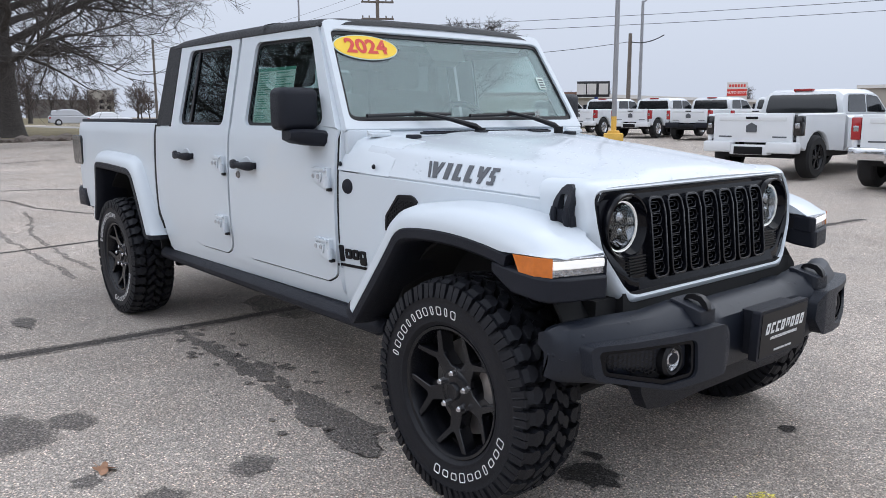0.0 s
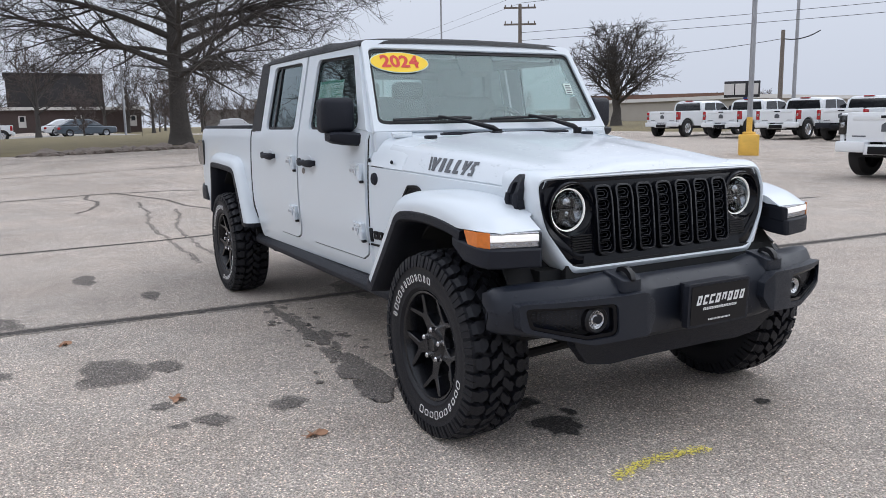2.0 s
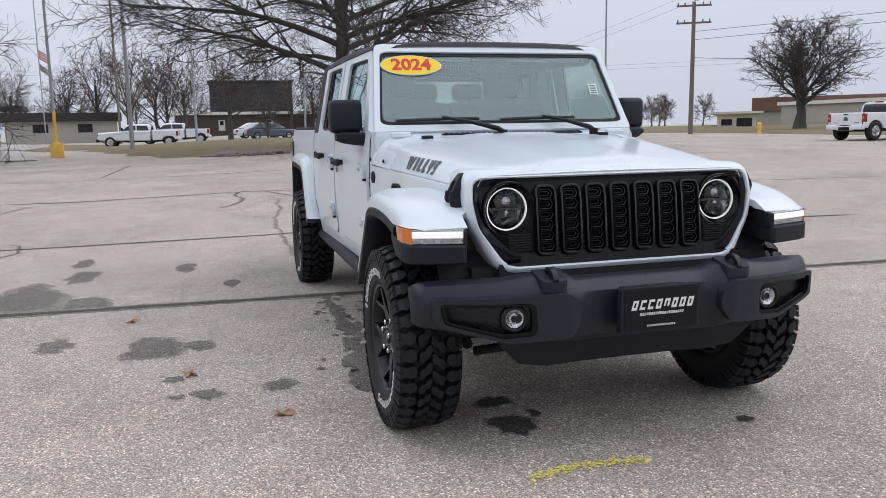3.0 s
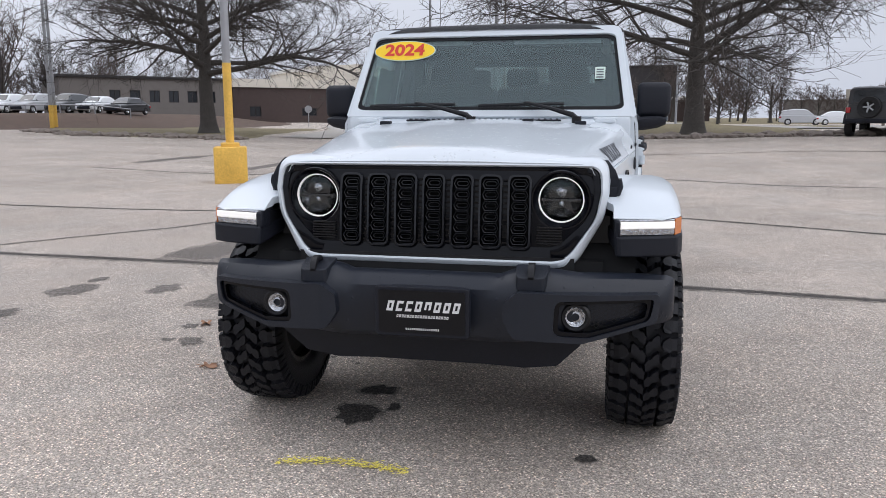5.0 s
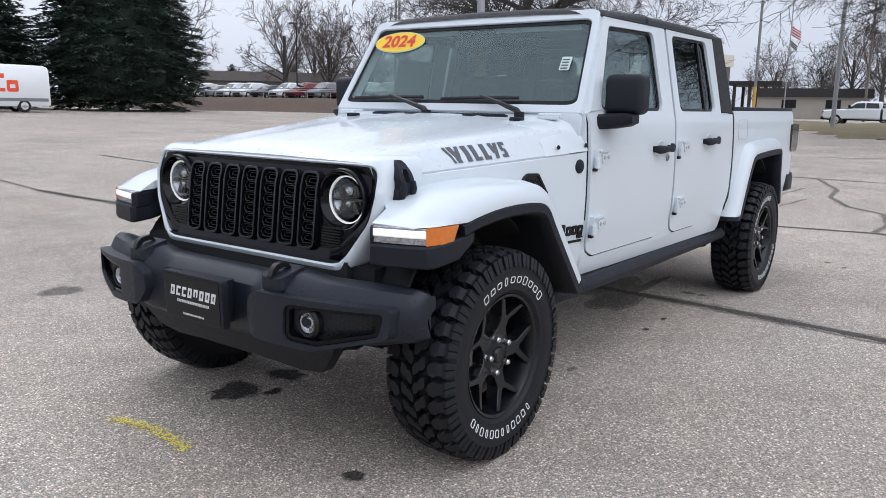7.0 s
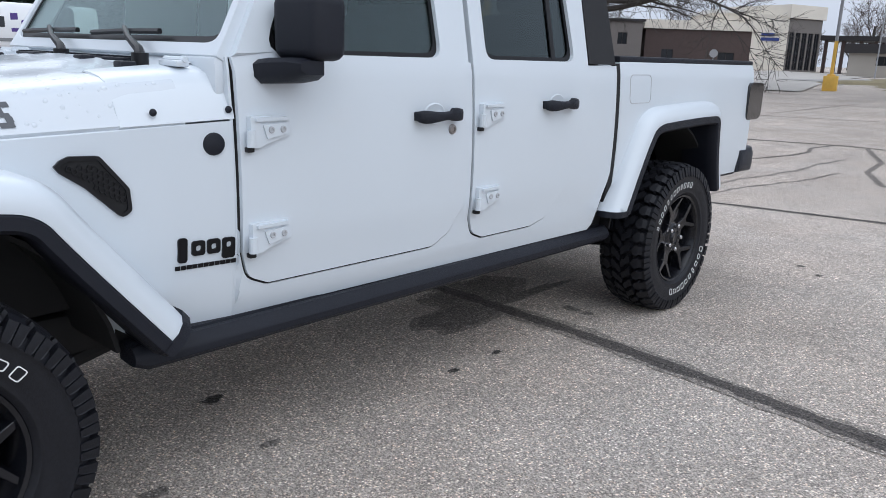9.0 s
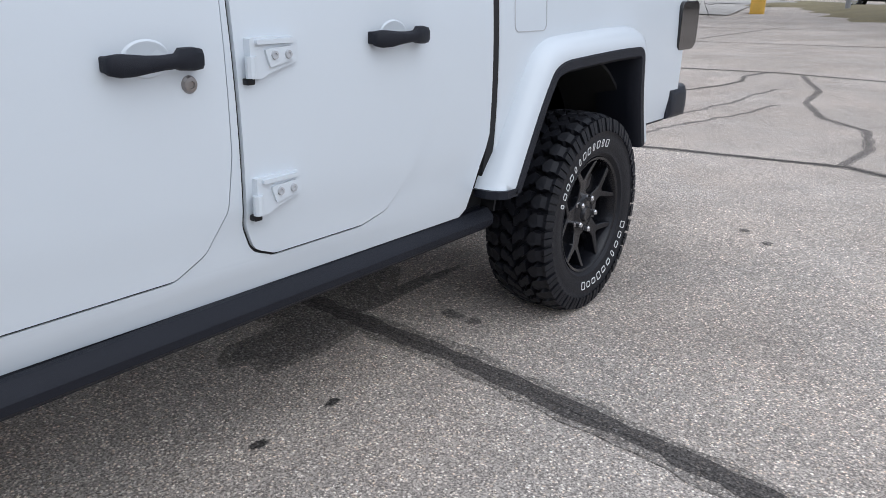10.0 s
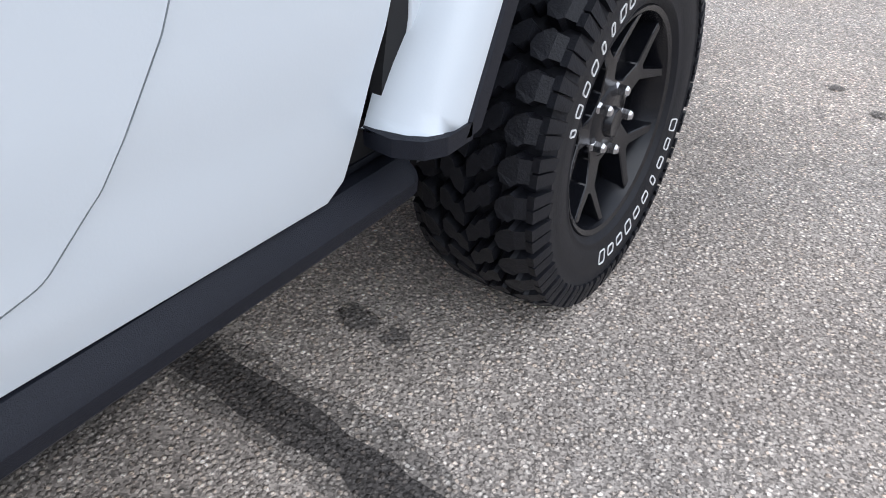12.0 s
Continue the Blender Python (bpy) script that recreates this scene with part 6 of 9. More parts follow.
def cabin(body):
    bm = bmesh.new()
    rows = [[Vector((x, y, z)) for y in np.linspace(-0.70, 0.70, 8)] for x, z in ((-0.90, 1.235), (-1.00, 1.245), (-1.12, 1.245), (-1.20, 1.20), (-1.22, 1.05), (-1.20, 0.9))]
    ring_faces(bm, rows)
    box(bm, -1.26, -1.12, 0.22, 0.52, 1.16, 1.25, 0.02)
    box(bm, -1.20, -1.14, -0.12, 0.12, 1.10, 1.27, 0.01)
    d = part("dashboard", bm, CABIN, body, "dark dashboard")
    bm = bmesh.new()
    c, q = Vector((-1.34, 0.36, 1.19)), Matrix.Rotation(radians(-25), 3, "Y")
    ring = [c + q @ Vector((0, 0.185 * math.cos(a), 0.185 * math.sin(a))) for a in np.linspace(0, 2 * math.pi, 28)]
    tube(bm, ring, 0.016, 8, cap=False)
    for a in (0.1, math.pi - 0.1, -math.pi / 2):
        tube(bm, [c, c + q @ Vector((0, 0.18 * math.cos(a), 0.18 * math.sin(a)))], 0.016, 6)
    lathe(bm, [(0.0, 0.03), (0.06, 0.02), (0.07, -0.01)], 16, "x", c)
    part("steering_wheel", bm, CABIN, d)
    for x, ysz in ((-1.75, (-0.36, 0.36)), (-2.50, (-0.36, 0.0, 0.36))):
        for y in ysz:
            bm = bmesh.new()
            w = 0.25 if x > -2 else 0.19
            box(bm, x - 0.02, x + 0.50, y - w, y + w, 0.86, 1.00, 0.05, 3)
            vs = box(bm, x - 0.12, x + 0.02, y - w, y + w, 0.92, 1.44, 0.05, 3)
            for v in bm.verts:
                if v.co.z > 1.0 and v.co.x < x + 0.1:
                    v.co.x -= (v.co.z - 1.0) * 0.25
            st = part("seat", bm, SEATM, body, "dark cloth seat", smooth=50)
            bm = bmesh.new()
            box(bm, x - 0.27, x - 0.16, y - 0.12, y + 0.12, 1.45, 1.62 if x > -2 else 1.58, 0.04, 3)
            for k in (-0.05, 0.05):
                tube(bm, [(x - 0.2, y + k, 1.38), (x - 0.21, y + k, 1.5)], 0.008, 6)
            part("headrest", bm, SEATM, st, smooth=50)
    bm = bmesh.new()
    for s in (-1, 1):
        tube(bm, [(-1.95, s * 0.62, 1.0), (-1.96, s * 0.60, 1.62), (-2.65, s * 0.60, 1.62)], 0.035, 8)
        tube(bm, [(-1.15, s * 0.60, 1.63), (-1.96, s * 0.60, 1.64)], 0.03, 8)
        tube(bm, [(-2.62, s * 0.6, 1.62), (-2.66, s * 0.62, 1.1)], 0.035, 8)
    tube(bm, [(-1.96, -0.6, 1.63), (-1.96, 0.6, 1.63)], 0.035, 8)
    tube(bm, [(-2.64, -0.6, 1.62), (-2.64, 0.6, 1.62)], 0.03, 8)
    part("roll_cage", bm, CABIN, body)


def make_wheel(name, label, spin):
    """A wheel round 0,0,0 with its outer face towards +y; spin turns the rim in its tyre."""
    w = thing(name, label, "wheel")
    R = 0.373
    bm = bmesh.new()
    prof = [(0.222, -0.095), (0.232, -0.112), (0.262, -0.126), (0.305, -0.131), (0.340, -0.126), (0.356, -0.116), (R - 0.018, -0.100), (R - 0.014, -0.05), (R - 0.013, 0.0), (R - 0.014, 0.05), (R - 0.018, 0.100), (0.356, 0.116), (0.340, 0.126), (0.331, 0.1275), (0.329, 0.1300), (0.325, 0.1300), (0.323, 0.1285), (0.305, 0.131), (0.262, 0.126), (0.250, 0.1215), (0.247, 0.1230), (0.243, 0.1215), (0.240, 0.1165), (0.232, 0.112), (0.222, 0.095)]
    lathe(bm, prof, 72, "y")
    tyre = part("tyre", bm, RUBBER, w, "mud-terrain tyre with white outlined lettering bars", smooth=50)

    def block(bm, a0, a1, poly, h):
        """A tread block: polygon in (angle share, width), between two angles."""
        lo, hi = [], []
        cu = sum(p[0] for p in poly) / len(poly)
        cv = sum(p[1] for p in poly) / len(poly)
        for u, v in poly:
            for lst, r, k in ((lo, R - 0.020, 1.04), (hi, R + h, 0.91)):
                uu, vv = cu + (u - cu) * k, cv + (v - cv) * k
                a = a0 + (a1 - a0) * uu
                rr = r - max(0, abs(vv) - 0.085) * 0.45 - (vv / 0.12) ** 2 * 0.004
                lst.append(bm.verts.new((rr * math.cos(a), vv, rr * math.sin(a))))
        n = len(poly)
        bm.faces.new(hi)
        for i in range(n):
            bm.faces.new((lo[i], lo[(i + 1) % n], hi[(i + 1) % n], hi[i]))

    bm = bmesh.new()
    N = 18
    st = 2 * math.pi / N
    for k in range(N):
        for s in (-1, 1):
            a0 = (k + (0.25 if s > 0 else 0.0)) * st
            for half, long in ((0.0, 0.124), (0.5, 0.117)):
                # shoulder lug with a stepped inner edge, then a slanted centre block with a notch
                lug = [(0.00, 0.064), (0.14, 0.056), (0.27, 0.060), (0.34, 0.070), (0.41, 0.086), (0.37, 0.094), (0.37, long), (0.03, long), (0.03, 0.094), (-0.03, 0.086)]
                block(bm, a0, a0 + st, [(u + half, s * v) for u, v in lug], 0.019)
                mid = [(0.00, 0.000), (0.22, -0.003), (0.38, 0.010), (0.36, 0.020), (0.47, 0.028), (0.56, 0.044), (0.52, 0.052), (0.28, 0.053), (0.18, 0.040), (0.20, 0.030), (0.06, 0.018)]
                block(bm, a0, a0 + st, [(u + half - 0.10, s * v) for u, v in mid], 0.019)
            # side biters under each shoulder lug
            r0, r1 = 0.328, 0.377
            for u0, u1 in ((0.01, 0.19), (0.22, 0.40), (0.51, 0.69), (0.72, 0.90)):
                vs = []
                for u, r, y in ((u0 + 0.03, r0, 0.1280), (u1 - 0.03, r0, 0.1280), (u1, r0 + 0.010, 0.1280), (u1, r1, 0.118), (u0, r1, 0.118), (u0, r0 + 0.010, 0.1280)):
                    aa = a0 + st * u
                    vs.append((Vector((r * math.cos(aa), s * (y - 0.006), r * math.sin(aa))), Vector((r * math.cos(aa), s * (y + 0.007), r * math.sin(aa)))))
                q = [bm.verts.new(v[0]) for v in vs]
                p = [bm.verts.new(v[1]) for v in vs]
                bm.faces.new(p)
                for i in range(6):
                    bm.faces.new((q[i], q[(i + 1) % 6], p[(i + 1) % 6], p[i]))
    bmesh.ops.recalc_face_normals(bm, faces=bm.faces)
    part("tread", bm, RUBBER, tyre, "chunky tread blocks", smooth=0)
    # lettering bars: outlined marks on the outer wall
    rnd = random.Random(5)
    for a_mid, n, wid in ((math.pi / 2, 10, 0.031), (-math.pi / 2, 12, 0.026)):
        step = wid * 1.42 / 0.283
        for k in range(n):
            aa = a_mid - (k - (n - 1) / 2) * step
            ww = wid * (0.55 if rnd.random() < 0.25 else 0.92)
            hh = 0.030 if n == 12 else 0.024 + 0.008 * (k % 3 == 0)
            t3 = lambda u, v, w: Vector(((0.283 + v) * math.cos(aa - u / 0.283), 0.1305 + v * 0.116 + w, (0.283 + v) * math.sin(aa - u / 0.283)))  # noqa: E731
            bm = bmesh.new()
            slab(bm, rrect(ww, hh, 0.006, 2), t3, 0.003, holes=[rrect(max(0.004, ww - 0.0054), hh - 0.0054, 0.004, 2)[::-1]])
            part("lettering_bar", bm, WHITEP, tyre, "white outlined mark", smooth=0)
    # rim
    bm = bmesh.new()
    lathe(bm, [(0.226, 0.098), (0.232, 0.108), (0.228, 0.114), (0.218, 0.110), (0.208, 0.085), (0.200, 0.03), (0.198, -0.06), (0.206, -0.10), (0.226, -0.10)], 48, "y")
    rim = part("rim", bm, RIMB, w, "satin black alloy rim", smooth=45)
    edge = lambda b, o: (b * math.sin(radians(36)) - o * math.cos(radians(36)), b * math.cos(radians(36)) + o * math.sin(radians(36)))  # noqa: E731
    dish = lambda r: float(np.interp(r, [0.04, 0.09, 0.13, 0.17, 0.213], [0.078, 0.078, 0.084, 0.093, 0.104]))  # noqa: E731
    for k in range(5):
        # a forked spoke: a broad stem between two nuts that splits into two prongs
        base = radians(54 + spin) + k * 2 * math.pi / 5
        half = [edge(0.040, 0.0), edge(0.080, 0.0), edge(0.082, 0.024), edge(0.120, 0.058), edge(0.208, 0.052), (0.212 * math.sin(radians(16.6)), 0.212 * math.cos(radians(16.6))), (0.006, 0.148)]
        fork = half + [(-p, q) for p, q in half[::-1]]
        ct, st2 = math.cos(base), math.sin(base)
        to3 = lambda u, v, w: Vector((v * ct - u * st2, dish(math.hypot(u, v)) + w, v * st2 + u * ct))  # noqa: E731
        bm = bmesh.new()
        slab(bm, fork, to3, 0.052, cuts=[((0, 0.09), (1, 0)), ((0, 0.14), (1, 0)), ((0, 0.175), (1, 0))])
        part("spoke", bm, RIMB, rim, smooth=25, bevel=0.0045, seg=1)
    bm = bmesh.new()
    lathe(bm, [(0.0, 0.096), (0.020, 0.096), (0.026, 0.098), (0.029, 0.094), (0.032, 0.086), (0.066, 0.083), (0.076, 0.076), (0.080, 0.05), (0.080, 0.02)], 32, "y")
    part("hub", bm, RIMB, rim)
    for k in range(5):
        a = radians(90 + spin) + k * 2 * math.pi / 5
        bm = bmesh.new()
        lathe(bm, [(0.0, 0.106), (0.008, 0.105), (0.0118, 0.100), (0.0118, 0.084), (0.0145, 0.078)], 6, "y", (0.064 * math.cos(a), 0, 0.064 * math.sin(a)))
        part("lug_nut", bm, DARKNUT, rim, "dark steel lug nut", smooth=0)
    bm = bmesh.new()
    lathe(bm, [(0.06, 0.02), (0.165, 0.02), (0.168, 0.008), (0.165, -0.006), (0.06, -0.006)], 40, "y")
    part("brake_disc", bm, STEEL, w, "bare steel brake disc")
    bm = bmesh.new()
    rows = []
    for a in np.linspace(radians(-20), radians(50), 7):
        rows.append([Vector((r * math.cos(a), y, r * math.sin(a))) for r, y in ((0.105, -0.02), (0.105, 0.045), (0.175, 0.045), (0.178, -0.02))])
    ring_faces(bm, rows, close_v=True, cap=True)
    part("brake_caliper", bm, STEEL, w, "bare metal brake caliper")
    bm = bmesh.new()
    lathe(bm, [(0.0, -0.05), (0.19, -0.05), (0.195, -0.07)], 32, "y")
    part("backing_plate", bm, DARK, w)
    return w


truck = thing("pickup_truck", "white four-door pickup with black arches and grille on the lot", "pickup truck")
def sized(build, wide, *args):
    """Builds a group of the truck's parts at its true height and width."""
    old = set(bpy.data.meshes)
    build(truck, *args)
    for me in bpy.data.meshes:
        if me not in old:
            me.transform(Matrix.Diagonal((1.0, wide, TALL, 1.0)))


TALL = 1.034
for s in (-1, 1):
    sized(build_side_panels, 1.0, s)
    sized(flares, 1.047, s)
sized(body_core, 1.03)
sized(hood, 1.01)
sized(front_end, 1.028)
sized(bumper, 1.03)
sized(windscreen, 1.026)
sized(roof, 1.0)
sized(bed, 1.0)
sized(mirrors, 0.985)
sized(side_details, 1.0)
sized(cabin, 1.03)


def put_wheel(x, side, turn, spin):
    src = make_wheel("wheel", "", spin)
    for key in ("label", "category"):
        if key in src:
            del src[key]
    src["label"] = "black spoked wheel on a mud tyre"
    src.parent = truck
    rot = Matrix.Rotation(math.pi, 4, "Z") if side < 0 else Matrix.Identity(4)
    src.matrix_basis = Matrix.Translation((x, side * 0.804, 0.3945)) @ rot @ Matrix.Rotation(radians(turn), 4, "Y") @ Matrix.Scale(1.02, 4)
    return src


put_wheel(0.0, 1, -8, -24)


# ---- trees ----
BARK = mat("grey_brown_bark", (0.066, 0.059, 0.054), 0.95, var=0.3, scale=3, fine=0.4, fscale=22, bump=0.9, bscale=14)
TWIG = mat("dark_twigs", (0.062, 0.054, 0.049), 0.95, var=0.25, scale=2)
TWIG2 = mat("reddish_twigs", (0.100, 0.078, 0.070), 0.95, var=0.25, scale=2)
NEEDLE = mat("spruce_needles", (0.024, 0.044, 0.031), 0.85, var=0.45, scale=0.8, fine=0.4, fscale=7)


class Sticks:
    """Gathers tapered bars and turns them into one mesh."""

    def __init__(self):
        self.v, self.f = [], []

    def bar(self, pts, radii, sides):
        base = len(self.v)
        up = Vector((0.3, 0.2, 0.93))
        for i, p in enumerate(pts):
            d = pts[min(i + 1, len(pts) - 1)] - pts[max(i - 1, 0)]
            a = d.cross(up)
            a = a.normalized() if a.length > 1e-6 else Vector((1, 0, 0))
            b = a.cross(d).normalized()
            for k in range(sides):
                t = 2 * math.pi * k / sides
                self.v.append(p + radii[i] * (math.cos(t) * a + math.sin(t) * b))
        for i in range(len(pts) - 1):
            for k in range(sides):
                q = base + i * sides
                self.f.append((q + k, q + (k + 1) % sides, q + sides + (k + 1) % sides, q + sides + k))

    def mesh(self, name, material, smooth=True):
        me = bpy.data.meshes.new(name)
        me.from_pydata([tuple(p) for p in self.v], [], self.f)
        me.materials.append(material)
        me.polygons.foreach_set("use_smooth", [smooth] * len(me.polygons))
        return me


def grow(rnd, start, way, length, r0, parts, droop, wander):
    """A bent line of points that leaves start along way."""
    pts, rad, p, d = [start.copy()], [r0], start.copy(), way.normalized()
    for i in range(parts):
        d = (d + Vector((rnd.gauss(0, wander), rnd.gauss(0, wander), rnd.gauss(0, wander) + droop))).normalized()
        p = p + d * (length / parts)
        pts.append(p.copy())
        rad.append(r0 * (1 - 0.85 * (i + 1) / parts))
    return pts, rad


def side_way(rnd, d, lo=35, hi=70):
    ax = d.cross(Vector((rnd.gauss(0, 1), rnd.gauss(0, 1), rnd.gauss(0, 1))))
    ax = ax.normalized() if ax.length > 1e-6 else Vector((1, 0, 0))
    return Matrix.Rotation(radians(rnd.uniform(lo, hi)), 3, ax) @ d


def bare_tree(name, label, height, trunk_r, first, limbs, reach, seed, twig=TWIG, spread="oak", sub=(9, 5, 4), tw=0.012):
    """A leafless tree: trunk and limbs, and a crown of fine twigs."""
    rnd = random.Random(seed)
    wood, crown = Sticks(), Sticks()
    tp = [Vector((0, 0, -0.1)), Vector((0, 0, 0.15)), Vector((0, 0, 0.6))]
    tr = [trunk_r * 1.75, trunk_r * 1.35, trunk_r * 1.08]
    z, top = 0.6, height * (0.93 if spread == "oak" else 0.40)
    p = Vector((0, 0, 0.6))
    while z < top:
        z += height / 14
        p = Vector((p.x + rnd.gauss(0, 0.05), p.y + rnd.gauss(0, 0.05), z))
        tp.append(p.copy())
        tr.append(max(0.03, trunk_r * (1 - 0.95 * (z / height) ** 0.9)))
    wood.bar(tp, tr, 12)
    leads = []
    for k in range(limbs):
        u = k / max(1, limbs - 1)
        z = first + (height * (0.88 if spread == "oak" else 0.38) - first) * u ** 1.1
        i = max(i for i, q in enumerate(tp) if q.z <= z)
        a = k * 2.399 + rnd.uniform(-0.3, 0.3)
        if spread == "oak":
            rise, ln = 0.16 + 0.85 * u + rnd.uniform(-0.06, 0.12), reach * (1.0 - 0.55 * u) * rnd.uniform(0.8, 1.12)
            droop = 0.012 + 0.02 * u - (0.034 if u < 0.35 else 0)
        else:
            # a broad dome of ascending limbs on a short trunk
            el = radians(rnd.uniform(22, 50) + 36 * u)
            rise = math.tan(el)
            ln = 0.74 / math.sqrt((math.cos(el) / reach) ** 2 + (math.sin(el) / (height - z)) ** 2) * rnd.uniform(0.8, 1.05)
            droop = 0.02
        d = Vector((math.cos(a), math.sin(a), rise))
        r = max(0.03, min(tr[i] * 0.5, trunk_r * (0.42 - 0.26 * u) * rnd.uniform(0.75, 1.1)))
        pts, rad = grow(rnd, Vector((tp[i].x, tp[i].y, z)), d, ln, r, 9, droop, 0.09)
        wood.bar(pts, rad, 7)
        leads.append((pts, rad, ln))
    for pts, rad, ln in leads:
        for j in range(sub[0]):
            k = rnd.uniform(0.22, 1.0) * (len(pts) - 1)
            i = min(len(pts) - 2, int(k))
            q = pts[i].lerp(pts[i + 1], k - i)
            d = side_way(rnd, (pts[i + 1] - pts[i]).normalized(), 25, 60)
            if spread == "oak":
                d.z *= 0.75
            l2 = ln * rnd.uniform(0.25, 0.48) * (1.15 - 0.5 * k / len(pts))
            p2, r2 = grow(rnd, q, d, l2, max(tw * 2.2, rad[i] * 0.5), 6, 0.015, 0.12)
            (wood if r2[0] > 0.05 else crown).bar(p2, r2, 5)
            for _ in range(sub[1]):
                k3 = rnd.uniform(0.15, 1.0) * (len(p2) - 1)
                i3 = min(len(p2) - 2, int(k3))
                q3 = p2[i3].lerp(p2[i3 + 1], k3 - i3)
                d3 = side_way(rnd, (p2[i3 + 1] - p2[i3]).normalized(), 25, 65)
                l3 = l2 * rnd.uniform(0.25, 0.55)
                p3, r3 = grow(rnd, q3, d3, l3, tw * 1.5, 4, 0.02, 0.16)
                crown.bar(p3, r3, 3)
                for _ in range(sub[2]):
                    k4 = rnd.uniform(0.2, 1.0) * (len(p3) - 1)
                    i4 = min(len(p3) - 2, int(k4))
                    q4 = p3[i4].lerp(p3[i4 + 1], k4 - i4)
                    d4 = side_way(rnd, (p3[i4 + 1] - p3[i4]).normalized(), 20, 60)
                    p4, r4 = grow(rnd, q4, d4, l3 * rnd.uniform(0.3, 0.6), tw, 2, 0.0, 0.2)
                    crown.bar(p4, [r * 0.9 for r in r4[:-1]] + [tw * 0.5], 3)
    t = thing(name, label, "tree")
    a = new("trunk", wood.mesh("trunk", BARK))
    b = new("crown", crown.mesh("crown", twig))
    a.parent = b.parent = t
    return t


def spruce(name, label, height, radius, seed, rows=34):
    """A spruce: a trunk and whorls of drooping boughs, each a flat fan of needle sprays."""
    rnd = random.Random(seed)
    wood = Sticks()
    wood.bar([Vector((0, 0, -0.1)), Vector((0, 0, height * 0.5)), Vector((0, 0, height))], [0.28, 0.18, 0.02], 8)
    vs, fs = [], []
    for k in range(rows):
        u = k / (rows - 1)
        reach = radius * (1 - u) ** 0.62 * float(np.interp(u, [0.0, 0.10, 0.24], [0.72, 0.90, 1.0])) + 0.18
        n = max(7, int(2 * math.pi * reach / 0.95))
        for j in range(n):
            a = 2 * math.pi * (j + rnd.uniform(-0.35, 0.35) + 0.5 * (k % 2)) / n
            z = 0.45 + (height - 0.7) * u + rnd.gauss(0, 0.16)
            ln = reach * rnd.uniform(0.80, 1.06)
            inner = max(0.1, ln - rnd.uniform(1.7, 2.3))
            c, s = math.cos(a), math.sin(a)
            wide = rnd.uniform(0.45, 0.75) * (0.55 + 0.45 * min(1.0, reach / 3))
            droop = rnd.uniform(0.10, 0.30)
            for _ in range(46):
                q = rnd.random() ** 0.75
                out = inner + (ln - inner) * q
                across = rnd.uniform(-1, 1) * wide * (1.0 - 0.75 * q * q)
                px, py = c * out - s * across, s * out + c * across
                pz = z - droop * (out - inner) ** 1.3 + 0.10 * q * q - 0.20 * abs(across) + rnd.gauss(0, 0.035)
                way = a + rnd.uniform(-0.75, 0.75) + 0.6 * across / wide
                l, w = rnd.uniform(0.20, 0.40), rnd.uniform(0.05, 0.085)
                dx, dy = math.cos(way), math.sin(way)
                tip, lean = rnd.uniform(-0.16, 0.08), rnd.uniform(-0.05, 0.05)
                b = len(vs)
                vs += [(px - dy * w, py + dx * w, pz + lean), (px + dy * w, py - dx * w, pz - lean), (px + dx * l + dy * w * 0.4, py + dy * l - dx * w * 0.4, pz + tip), (px + dx * l - dy * w * 0.4, py + dy * l + dx * w * 0.4, pz + tip)]
                fs.append((b, b + 1, b + 2, b + 3))
    t = thing(name, label, "tree")
    a = new("trunk", wood.mesh("trunk", BARK))
    me = bpy.data.meshes.new("foliage")
    me.from_pydata(vs, [], fs)
    me.materials.append(NEEDLE)
    b = new("foliage", me)
    bm = bmesh.new()
    prof = [(max(0.03, radius * 0.74 * (1 - k / 39) ** 0.65 * float(np.interp(k, [0, 4, 9], [0.70, 0.88, 1.0])) - 0.25), 0.5 + (height - 1.2) * k / 39) for k in range(40)]
    lathe(bm, [(0.02, 0.5)] + prof, 44, "z")
    for v in bm.verts:
        k = 1 + 0.20 * noise.noise(v.co * 1.1) + 0.14 * noise.noise(v.co * 3.1)
        v.co.x, v.co.y = v.co.x * k, v.co.y * k
    c = new("inner_foliage", finish("inner_foliage", bm, NEEDLE, 70))
    a.parent = b.parent = c.parent = t
    return t


def at_ground(x, y, turn=0.0, scale=1.0, dz=0.0):
    return Matrix.Translation((x, y, ground_z(x, y) + dz)) @ Matrix.Rotation(turn, 4, "Z") @ Matrix.Scale(scale, 4)


oak = bare_tree("oak_tree", "large leafless oak with wide low limbs on the lawn", 15.5, 0.42, 3.0, 40, 10.4, 11, sub=(22, 9, 5), tw=0.011)
oak.matrix_world = at_ground(-32.96, 4.33, 0.4, 1.0, 0.08)
oak2 = bare_tree("oak_tree", "large leafless oak beside the clinic drive", 16.5, 0.46, 3.4, 40, 10.6, 12, sub=(20, 9, 5), tw=0.013)
oak2.matrix_world = at_ground(-38.66, -22.11, 1.3, 1.0, 0.08)
round_tree = bare_tree("round_tree", "leafless rounded tree behind the parked trucks", 9.0, 0.30, 1.7, 26, 5.4, 13, spread="vase", sub=(15, 6, 3), tw=0.012)
round_tree.matrix_world = at_ground(-46.62, 41.39) @ Matrix.Diagonal((1.32, 1.32, 1.08, 1.0))

